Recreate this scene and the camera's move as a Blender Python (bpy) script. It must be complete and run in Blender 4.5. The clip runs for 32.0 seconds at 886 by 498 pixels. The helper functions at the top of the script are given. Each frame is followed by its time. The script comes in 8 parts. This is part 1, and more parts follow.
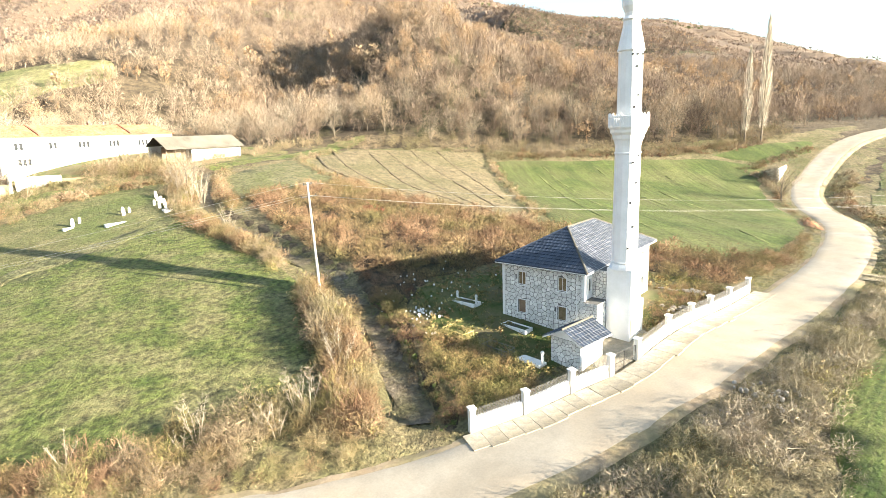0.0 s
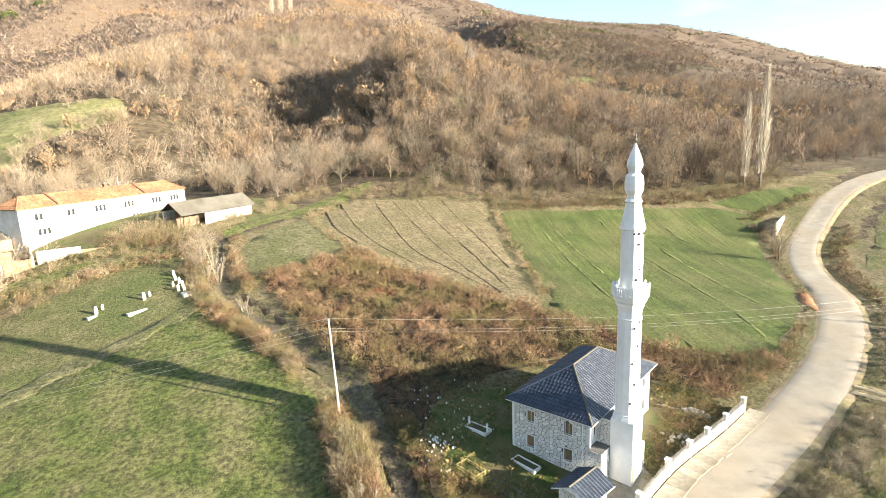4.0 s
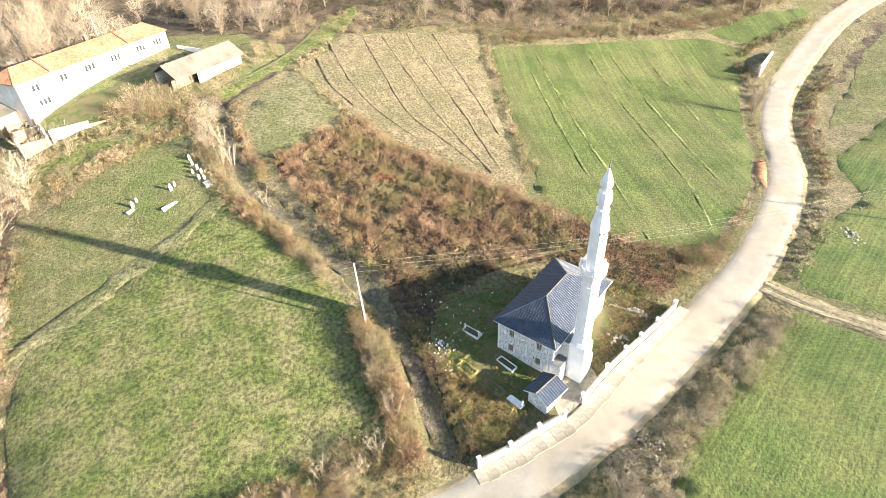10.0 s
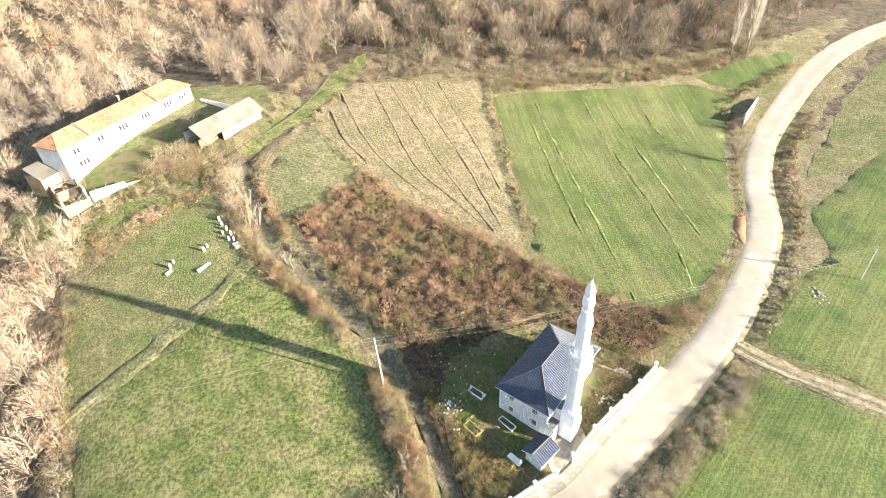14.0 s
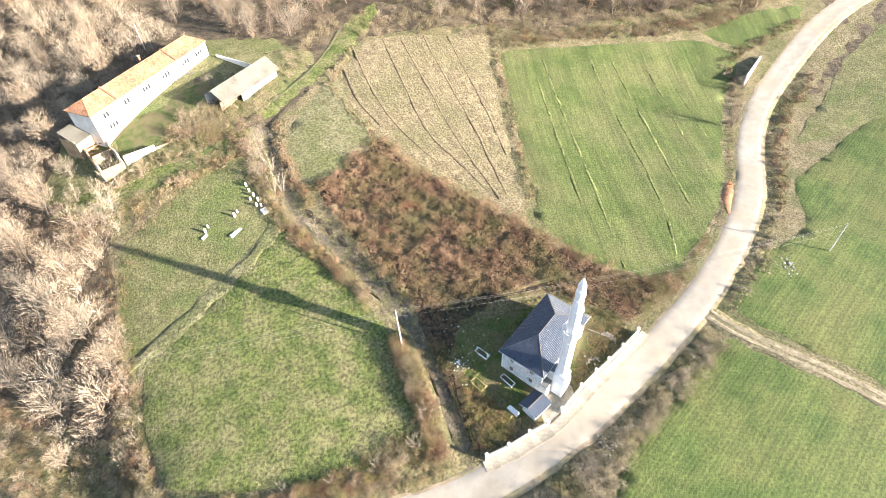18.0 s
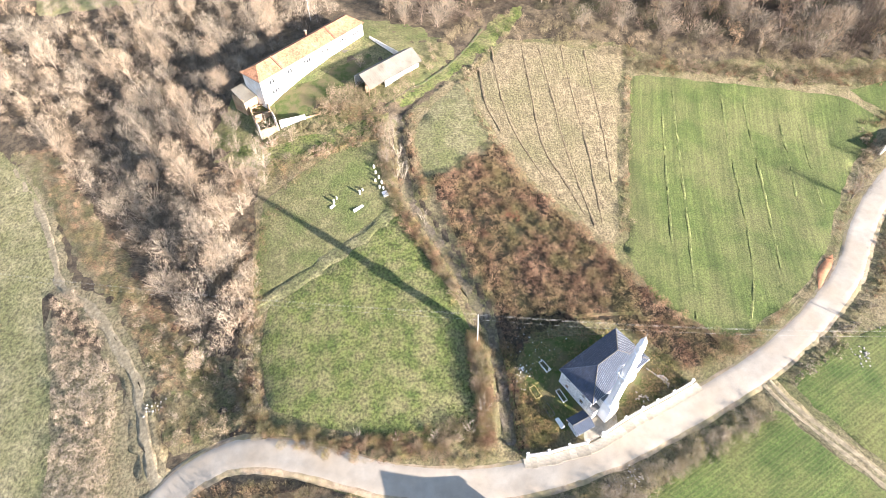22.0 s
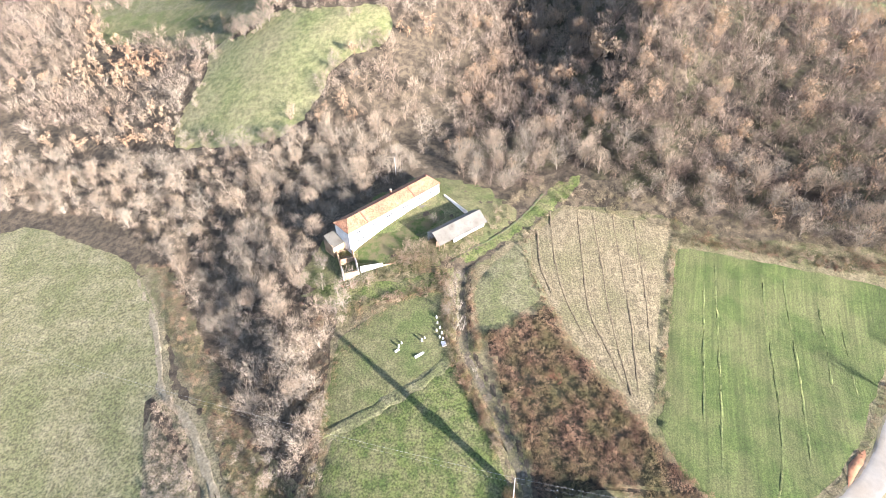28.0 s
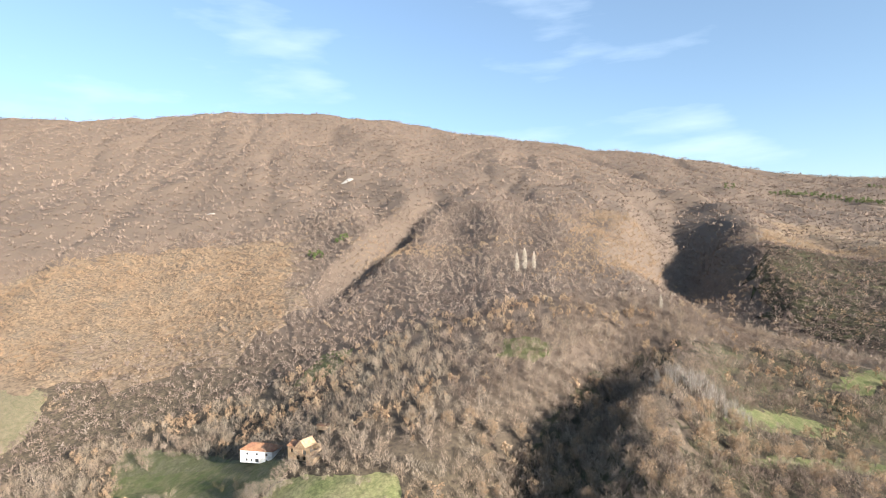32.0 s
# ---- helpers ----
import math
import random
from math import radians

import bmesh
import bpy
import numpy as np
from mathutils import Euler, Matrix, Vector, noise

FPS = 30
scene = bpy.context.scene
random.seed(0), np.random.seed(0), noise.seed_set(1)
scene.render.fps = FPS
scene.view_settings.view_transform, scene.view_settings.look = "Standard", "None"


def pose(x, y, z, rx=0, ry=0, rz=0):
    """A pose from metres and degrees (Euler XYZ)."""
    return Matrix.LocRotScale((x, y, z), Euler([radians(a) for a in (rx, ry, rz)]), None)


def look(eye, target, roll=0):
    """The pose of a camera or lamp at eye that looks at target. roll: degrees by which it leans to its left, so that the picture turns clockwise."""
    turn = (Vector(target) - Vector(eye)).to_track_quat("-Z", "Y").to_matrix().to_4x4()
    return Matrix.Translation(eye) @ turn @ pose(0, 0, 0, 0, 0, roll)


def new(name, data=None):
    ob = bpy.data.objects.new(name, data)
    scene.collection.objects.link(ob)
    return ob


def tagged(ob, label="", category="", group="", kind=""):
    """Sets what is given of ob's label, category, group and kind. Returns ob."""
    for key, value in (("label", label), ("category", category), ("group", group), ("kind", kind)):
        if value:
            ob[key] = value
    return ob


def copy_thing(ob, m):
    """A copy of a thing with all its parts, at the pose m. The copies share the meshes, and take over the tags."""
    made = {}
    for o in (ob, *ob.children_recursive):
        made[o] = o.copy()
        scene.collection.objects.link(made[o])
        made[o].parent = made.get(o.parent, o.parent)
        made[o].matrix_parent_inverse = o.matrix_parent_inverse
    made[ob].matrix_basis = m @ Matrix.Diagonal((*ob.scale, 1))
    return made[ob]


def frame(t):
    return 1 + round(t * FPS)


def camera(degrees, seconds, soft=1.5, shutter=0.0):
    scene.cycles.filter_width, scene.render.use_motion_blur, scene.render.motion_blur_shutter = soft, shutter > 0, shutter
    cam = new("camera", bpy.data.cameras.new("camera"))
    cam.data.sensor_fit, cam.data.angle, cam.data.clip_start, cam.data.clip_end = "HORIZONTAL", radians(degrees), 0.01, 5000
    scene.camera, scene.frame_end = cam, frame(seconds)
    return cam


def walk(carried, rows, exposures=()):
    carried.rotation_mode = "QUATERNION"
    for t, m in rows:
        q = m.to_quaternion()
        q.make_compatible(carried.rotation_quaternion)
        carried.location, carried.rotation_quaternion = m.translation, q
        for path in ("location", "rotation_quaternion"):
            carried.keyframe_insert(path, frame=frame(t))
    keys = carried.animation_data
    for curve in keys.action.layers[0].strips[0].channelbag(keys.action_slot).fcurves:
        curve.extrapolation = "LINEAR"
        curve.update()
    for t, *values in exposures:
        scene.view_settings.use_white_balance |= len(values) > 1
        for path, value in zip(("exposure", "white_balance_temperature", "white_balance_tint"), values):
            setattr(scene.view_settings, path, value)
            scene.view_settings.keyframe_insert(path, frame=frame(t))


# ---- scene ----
# ---- camera and walk: seconds, x, y, z, heading, pitch, roll ----
PATH = (
    (0, -33.01, -41.88, 18.85, -19.62, -12.15, -2.20),
    (1, -33.28, -41.94, 21.98, -19.65, -12.06, -2.16),
    (2, -33.46, -41.97, 25.67, -19.65, -12.06, -2.19),
    (3, -33.75, -42.06, 29.83, -19.56, -12.01, -2.17),
    (4, -33.96, -42.15, 34.59, -19.53, -12.04, -2.26),
    (4.5, -34.20, -42.33, 37.26, -20.42, -12.11, -2.25),
    (6.5, -34.98, -42.80, 46.87, -20.89, -17.02, -2.26),
    (7, -35.12, -42.81, 49.21, -20.76, -20.80, -2.36),
    (8, -35.37, -43.29, 53.67, -20.53, -26.04, -2.40),
    (8.5, -35.51, -43.49, 55.71, -20.27, -33.87, -2.54),
    (9, -35.69, -43.42, 58.26, -20.21, -36.69, -2.50),
    (10, -35.93, -43.66, 62.64, -20.19, -36.75, -2.56),
    (11, -36.27, -43.99, 67.12, -20.16, -36.74, -2.54),
    (12, -36.57, -44.20, 71.84, -20.19, -36.79, -2.53),
    (13, -36.90, -44.45, 76.77, -20.17, -36.86, -2.58),
    (14, -36.82, -44.82, 80.87, -19.88, -37.29, -2.89),
    (14.5, -37.34, -45.30, 82.39, -19.74, -41.34, -2.93),
    (16.5, -38.65, -44.82, 91.63, -20.24, -46.07, -2.54),
    (17, -38.63, -44.95, 93.81, -20.15, -46.15, -2.65),
    (18, -38.96, -45.32, 98.50, -19.33, -46.04, -2.57),
    (19, -39.67, -45.75, 103.52, -15.66, -45.84, -1.83),
    (20, -39.48, -45.91, 108.48, -12.06, -45.92, -1.62),
    (21, -39.66, -46.12, 113.35, -8.67, -45.96, -1.24),
    (22, -40.38, -47.05, 118.20, -5.31, -50.10, -0.55),
    (22.5, -40.51, -46.97, 120.77, -3.71, -53.75, -0.23),
    (23, -40.45, -46.70, 123.50, -2.32, -54.76, -0.08),
    (24, -40.54, -46.97, 128.04, -0.78, -54.84, 0.03),
    (24.5, -40.63, -47.08, 130.38, 0.23, -54.88, 0.11),
    (26.5, -40.96, -46.88, 140.89, 2.28, -53.81, -0.01),
    (27, -40.54, -46.97, 143.63, 2.59, -50.46, -0.44),
    (27.5, -40.39, -46.97, 146.31, 2.74, -45.88, -0.70),
    (28, -40.33, -47.11, 149.02, 2.83, -41.22, -0.87),
    (28.5, -39.81, -46.88, 151.91, 3.03, -36.62, -1.07),
    (29, -39.58, -46.39, 154.89, 3.06, -31.61, -1.17),
    (29.5, -39.97, -46.28, 157.73, 2.94, -26.10, -1.18),
    (30, -39.82, -46.36, 160.20, 2.93, -20.55, -1.27),
    (30.5, -39.22, -46.10, 163.16, 3.01, -15.26, -1.38),
    (31, -39.00, -45.84, 165.72, 3.00, -9.43, -1.42),
    (31.5, -39.19, -46.05, 167.39, 2.92, -3.69, -1.47),
    (32, -39.92, -46.33, 168.44, 2.82, 1.34, -1.44),
)
cam = camera(77.46, 32.0, soft=0.8)
ROWS = []
for t, x, y, z, yaw, pitch, roll in PATH:
    cy, cp = radians(yaw), radians(pitch)
    aim = (x - math.sin(cy) * math.cos(cp), y + math.cos(cy) * math.cos(cp), z + math.sin(cp))
    ROWS.append((t, look((x, y, z), aim, roll)))
EXPOSURES = ((0.0, 2.65, 6850, 5), (2.5, 2.52, 6850, 5), (4.3, 2.22, 6800, 6), (7.0, 2.30, 6850, 8), (9.0, 2.62, 6700, 8), (14.0, 2.70, 6550, 9), (20.0, 2.65, 6200, 13), (24.0, 2.63, 6000, 17),
             (27.0, 2.62, 5650, 17), (29.5, 2.34, 5900, 13), (31.0, 2.00, 6050, 12), (32.0, 1.76, 5950, 9))
walk(cam, ROWS, EXPOSURES)
# ---- end of camera ----
# ---- world, sun ----
SUN_TO = Vector((0.745, -0.667, 0.255)).normalized()
world = bpy.data.worlds.new("world")
scene.world = world
world.use_nodes = True
wn, wl = world.node_tree.nodes, world.node_tree.links
sky = wn.new("ShaderNodeTexSky")
sky.sky_type, sky.sun_disc = "NISHITA", False
sky.sun_elevation, sky.sun_rotation = math.asin(SUN_TO.z), math.atan2(SUN_TO.x, SUN_TO.y)
sky.air_density, sky.dust_density, sky.ozone_density = 1.0, 0.6, 1.6
# thin streaks of high cloud
coord, squash = wn.new("ShaderNodeTexCoord"), wn.new("ShaderNodeMapping")
squash.inputs["Scale"].default_value = (1.4, 2.6, 7.0)
squash.inputs["Rotation"].default_value = (0.0, 0.25, 0.5)
streak, streak_ramp, veil = wn.new("ShaderNodeTexNoise"), wn.new("ShaderNodeValToRGB"), wn.new("ShaderNodeMixRGB")
streak.inputs["Scale"].default_value, streak.inputs["Detail"].default_value = 2.2, 6.0
streak_ramp.color_ramp.elements[0].position, streak_ramp.color_ramp.elements[1].position = 0.56, 1.0
streak_ramp.color_ramp.elements[0].color = (0.10, 0.10, 0.10, 1)
veil.inputs["Color2"].default_value = (4.6, 5.2, 5.8, 1)
wl.new(coord.outputs["Generated"], squash.inputs["Vector"])
wl.new(squash.outputs["Vector"], streak.inputs["Vector"])
wl.new(streak.outputs["Fac"], streak_ramp.inputs["Fac"])
wl.new(streak_ramp.outputs["Color"], veil.inputs["Fac"])
wl.new(sky.outputs["Color"], veil.inputs["Color1"])
wl.new(veil.outputs["Color"], wn["Background"].inputs["Color"])
wn["Background"].inputs["Strength"].default_value = 0.074
sun = new("sun", bpy.data.lights.new("sun", "SUN"))
sun.data.energy, sun.data.angle, sun.data.color = 5.0, radians(0.6), (1.0, 0.89, 0.76)
sun.matrix_world = look(SUN_TO * 100, (0, 0, 0))
# ---- lie of the land ----
HILLS = ((0, 200, 70, -20.4), (-80, 230, 70, 7.7), (100, 200, 70, 19.8), (-150, 60, 60, -2.7), (-100, 10, 45, 3.1),
         (150, 320, 110, -46.0), (60, 300, 110, 37.4), (-200, 220, 110, -17.1), (130, 460, 140, 12.1),
         (0, 560, 180, 54.9), (-300, 420, 180, -6.9), (270, 170, 110, -16.6), (0, 0, 50, 0.8),
         (60, 120, 60, -10.8), (-50, 110, 50, 9.6), (0, -80, 90, 8.9), (120, 60, 60, -11.8), (-130, 270, 70, 21.1),
         (540, 250, 150, -34.0), (420, 420, 90, -10.0), (-20, -8, 12, -1.6), (25, 4, 15, -1.8), (-88, 116, 22, 3.5))
# the skyline: bearing in degrees right of +y, height in degrees over the valley's air
RIDGE_BEARING = (-180, -90, -60, -41, -29, -24, -19, -14, -8, -3, 1, 7, 14, 19, 24, 28, 32, 36, 42, 46, 51, 55, 58, 90, 180)
RIDGE_ANGLE = (1, 3, 8, 12.5, 14.0, 15.0, 15.2, 15.0, 14.8, 13.7, 12.95, 12.1, 10.6, 9.7, 8.7, 7.4, 6.6, 6.0, 5.2, 4.1, 2.2, 0.8, 0.0, 0.0, 1)


def lattice(ix, iy):
    v = np.sin(ix * 127.1 + iy * 311.7) * 43758.5453
    return v - np.floor(v)


def value_noise(x, y):
    """Smooth noise from 0 to 1."""
    ix, iy = np.floor(x), np.floor(y)
    fx, fy = x - ix, y - iy
    fx, fy = fx * fx * (3 - 2 * fx), fy * fy * (3 - 2 * fy)
    top = lattice(ix, iy) * (1 - fx) + lattice(ix + 1, iy) * fx
    low = lattice(ix, iy + 1) * (1 - fx) + lattice(ix + 1, iy + 1) * fx
    return top * (1 - fy) + low * fy


def near_land(x, y):
    z = -6.25 + 0.0919 * x + 0.1614 * y
    for cx, cy, s, a in HILLS:
        z = z + a * np.exp(-((x - cx) ** 2 + (y - cy) ** 2) / (2 * s * s))
    low = -22 + 0.02 * (y + 0.3 * x)
    return np.where(z < low, low + (z - low) * 0.12, z)


def cut(x, y, ax, ay, bx, by, width, depth):
    """A gully along a line."""
    dx, dy = bx - ax, by - ay
    s = np.clip(((x - ax) * dx + (y - ay) * dy) / (dx * dx + dy * dy), 0, 1)
    d = np.hypot(x - ax - s * dx, y - ay - s * dy)
    return -depth * np.exp(-(d / width) ** 2) * (0.4 + 0.6 * np.sin(np.pi * np.clip(s * 0.8 + 0.1, 0, 1)))


def ravine(x, y, line, width, depth):
    """A V-shaped ravine along a bent line, shallow at both ends; a negative depth makes a ridge."""
    best, where = np.full(np.shape(x), 1e9), np.zeros(np.shape(x))
    for k, ((ax, ay), (bx, by)) in enumerate(zip(line, line[1:])):
        dx, dy = bx - ax, by - ay
        s = np.clip(((x - ax) * dx + (y - ay) * dy) / (dx * dx + dy * dy), 0, 1)
        d = np.hypot(x - ax - s * dx, y - ay - s * dy)
        where = np.where(d < best, (k + s) / (len(line) - 1), where)
        best = np.minimum(best, d)
    shape = np.sqrt(np.clip(1 - best / width, 0, 1) ** 2 + 0.01) - 0.1
    return -depth * shape * (0.25 + 0.75 * np.sin(np.pi * np.clip(where * 0.85 + 0.075, 0, 1)))


RAVINE = [(400, 1180), (300, 860), (215, 640), (238, 530), (330, 460)]
SPUR_EAST = [(520, 1120), (405, 800), (345, 680), (440, 640), (620, 660)]
STREAM_CLEFT = [(-118, 1060), (-150, 880), (-200, 690), (-212, 620)]
LANE = [(-23.0, -8), (-21.9, -1.5), (-21.4, 6), (-22.2, 24), (-25, 32), (-32, 50), (-39, 65), (-40.5, 85), (-41, 99), (-38, 103), (-23, 118), (-8, 138), (2, 149)]


def sunk(x, y):
    """How far the old lane has worn into the ground."""
    best = np.full(np.shape(x), 1e9)
    for k, ((ax, ay), (bx, by)) in enumerate(zip(LANE, LANE[1:])):
        dx, dy = bx - ax, by - ay
        s = np.clip(((x - ax) * dx + (y - ay) * dy) / (dx * dx + dy * dy), 0, 1)
        best = np.minimum(best, np.hypot(x - ax - s * dx, y - ay - s * dy))
    fade = np.clip((y + 9) / 7, 0, 1) * np.clip((112 - y) / 15, 0.15, 1)
    return -1.0 * fade * np.exp(-((best / 1.9) ** 4))


def land(x, y):
    """Height of the ground at x, y (arrays or numbers)."""
    x, y = np.asarray(x, float), np.asarray(y, float)
    ux, uy = x + 40, y + 46
    r = np.hypot(ux, uy)
    bearing = np.degrees(np.arctan2(ux, uy))
    start, end = 560.0, 2300.0
    k = np.minimum(1.0, start / np.maximum(r, 1.0))
    z = near_land(-40 + ux * k, -46 + uy * k)
    top = 165 + np.tan(np.radians(np.interp(bearing, RIDGE_BEARING, RIDGE_ANGLE))) * end
    s = np.clip((r - start) / (end - start), 0, 1)
    z = z + (top - z) * (0.85 * s + 0.15 * s * s)
    z = z - np.clip(r - end, 0, None) * 0.25
    rough = np.clip((r - 420) / 500, 0, 1) * np.clip((end + 300 - r) / 700, 0.12, 1)
    ridged = 1 - np.abs(2 * value_noise(bearing / 7.0 + 40 + 0.6 * value_noise(x / 200, y / 200), r / 900.0 + 3) - 1)
    fine = value_noise(x / 130 + 7, y / 130) + 0.5 * value_noise(x / 60, y / 60 + 9)
    spur = 1 - np.abs(2 * value_noise((0.8 * x + 0.6 * y) / 210 + 5, (y - 0.5 * x) / 620 + 2) - 1)
    spur_2 = 1 - np.abs(2 * value_noise((0.9 * x + 0.35 * y) / 95 + 1, (y - 0.4 * x) / 330 + 8) - 1)
    z = z + rough * (12 * (ridged - 0.55) + 9 * (fine - 0.75) + 15 * (spur - 0.5) + 9 * (spur_2 - 0.5))
    wander = 16 * (value_noise(x / 55 + 2, y / 55 + 7) - 0.5)
    z = z + ravine(x + wander, y, RAVINE, 105, 64) + ravine(x + wander, y, SPUR_EAST, 95, -34)
    z = z + ravine(x + wander, y, STREAM_CLEFT, 48, 36)
    # narrow side gullies that seam the high slopes
    seam = 1 - np.abs(2 * value_noise((x + 0.25 * y) / 120 + 0.9 * value_noise(x / 260, y / 260 + 4), (y - 0.3 * x) / 520 + 1) - 1)
    seam_2 = 1 - np.abs(2 * value_noise((0.95 * x - 0.2 * y) / 70 + 0.7 * value_noise(x / 150 + 3, y / 150), (y + 0.4 * x) / 300 + 6) - 1)
    z = z - np.clip((r - 620) / 400, 0, 1) * (22 * np.clip(seam - 0.62, 0, 1) + 15 * np.clip(seam_2 - 0.66, 0, 1))
    # the spur above the stream, and the dell behind it
    z = z + cut(x, y, -50, 194, 34, 318, 36, 14) + cut(x, y, 36, 316, 98, 415, 34, 16)
    z = z + cut(x, y, 40, 232, 90, 305, 28, -15) + cut(x, y, 40, 172, 54, 240, 26, -17) + cut(x, y, 90, 305, 132, 395, 30, -13)
    # the stream hollow below the meadow path
    z = z + cut(x, y, -152, 126, -88, 18, 9.5, 6.5)
    return z + sunk(x, y)
# ---- materials ----
def surface(name, dark, light, scale=1.0, rough=0.85, fine=12.0, bump=0.3, depth=0.02, third=None, third_scale=0.1,
            metal=0.0, vary=0.0, island=0.0, stretch=(1, 1, 1), spec=0.3, grain=0.25, clod=0.0, clod_scale=0.9):
    """Two-scale mottled surface in object space: large blotches, fine grain, relief, an optional third tint in patches."""
    m = bpy.data.materials.new(name)
    m.use_nodes = True
    n, l = m.node_tree.nodes, m.node_tree.links
    bsdf = n["Principled BSDF"]
    bsdf.inputs["Roughness"].default_value, bsdf.inputs["Metallic"].default_value = rough, metal
    bsdf.inputs["Specular IOR Level"].default_value = spec
    tc, mp = n.new("ShaderNodeTexCoord"), n.new("ShaderNodeMapping")
    mp.inputs["Scale"].default_value = stretch
    l.new(tc.outputs["Object"], mp.inputs["Vector"])

    def noise_at(s, detail):
        t = n.new("ShaderNodeTexNoise")
        t.inputs["Scale"].default_value, t.inputs["Detail"].default_value = s, detail
        t.inputs["Roughness"].default_value = 0.6
        l.new(mp.outputs["Vector"], t.inputs["Vector"])
        return t.outputs["Fac"]

    def mix(fac, a, b, kind="MIX"):
        x = n.new("ShaderNodeMixRGB")
        x.blend_type = kind
        for key, v in (("Fac", fac), ("Color1", a), ("Color2", b)):
            if isinstance(v, tuple):
                x.inputs[key].default_value = (*v, 1)
            elif isinstance(v, float):
                x.inputs[key].default_value = v
            else:
                l.new(v, x.inputs[key])
        return x.outputs["Color"]

    def sharpen(fac, a, b):
        r = n.new("ShaderNodeMapRange")
        r.inputs["From Min"].default_value, r.inputs["From Max"].default_value = a, b
        l.new(fac, r.inputs["Value"])
        return r.outputs["Result"]

    colour = mix(sharpen(noise_at(scale, 5.0), 0.34, 0.66), dark, light)
    if third:
        colour = mix(sharpen(noise_at(third_scale, 4.0), 0.42, 0.64), colour, third)
    small = noise_at(fine, 4.0)
    colour = mix(grain, colour, mix(sharpen(small, 0.3, 0.7), (0.25, 0.25, 0.25), (1.0, 1.0, 1.0)), "MULTIPLY") if grain else colour
    height, reach = small, depth
    if clod:
        lumps = noise_at(clod_scale, 6.0)
        add = n.new("ShaderNodeMath")
        add.operation = "MULTIPLY_ADD"
        l.new(lumps, add.inputs[0])
        add.inputs[1].default_value = 1.8
        l.new(small, add.inputs[2])
        height, reach = add.outputs["Value"], depth * 2.2
        colour = mix(clod, colour, mix(sharpen(lumps, 0.36, 0.62), (0.3, 0.3, 0.3), (1.25, 1.25, 1.2)), "MULTIPLY")
    for use, node, amount in ((vary, "ShaderNodeObjectInfo", vary), (island, "ShaderNodeNewGeometry", island)):
        if use:
            info, hsv = n.new(node), n.new("ShaderNodeHueSaturation")
            out = info.outputs["Random"] if node == "ShaderNodeObjectInfo" else info.outputs["Random Per Island"]
            r = n.new("ShaderNodeMapRange")
            r.inputs["To Min"].default_value, r.inputs["To Max"].default_value = 1 - amount, 1 + amount
            l.new(out, r.inputs["Value"])
            l.new(r.outputs["Result"], hsv.inputs["Value"])
            l.new(colour, hsv.inputs["Color"])
            colour = hsv.outputs["Color"]
    l.new(colour, bsdf.inputs["Base Color"])
    if bump:
        b = n.new("ShaderNodeBump")
        b.inputs["Strength"].default_value, b.inputs["Distance"].default_value = bump, reach
        l.new(height, b.inputs["Height"])
        l.new(b.outputs["Normal"], bsdf.inputs["Normal"])
    return m


def rows_over(m, scale, angle, amount, tint):
    """Faint drilled rows or wheel lines across a field material."""
    n, l = m.node_tree.nodes, m.node_tree.links
    bsdf = n["Principled BSDF"]
    tc, mp, wave, mixer = (n.new("ShaderNode" + k) for k in ("TexCoord", "Mapping", "TexWave", "MixRGB"))
    mp.inputs["Rotation"].default_value = (0, 0, radians(angle))
    wave.inputs["Scale"].default_value, wave.inputs["Distortion"].default_value = scale, 1.6
    wave.inputs["Detail"].default_value, wave.inputs["Detail Scale"].default_value = 3.0, 0.6
    ramp = n.new("ShaderNodeMapRange")
    ramp.inputs["From Min"].default_value, ramp.inputs["From Max"].default_value, ramp.inputs["To Max"].default_value = 0.6, 1.0, amount
    old = bsdf.inputs["Base Color"].links[0].from_socket
    l.new(tc.outputs["Object"], mp.inputs["Vector"])
    l.new(mp.outputs["Vector"], wave.inputs["Vector"])
    l.new(wave.outputs["Fac"], ramp.inputs["Value"])
    l.new(ramp.outputs["Result"], mixer.inputs["Fac"])
    l.new(old, mixer.inputs["Color1"])
    mixer.inputs["Color2"].default_value = (*tint, 1)
    l.new(mixer.outputs["Color"], bsdf.inputs["Base Color"])
    return m


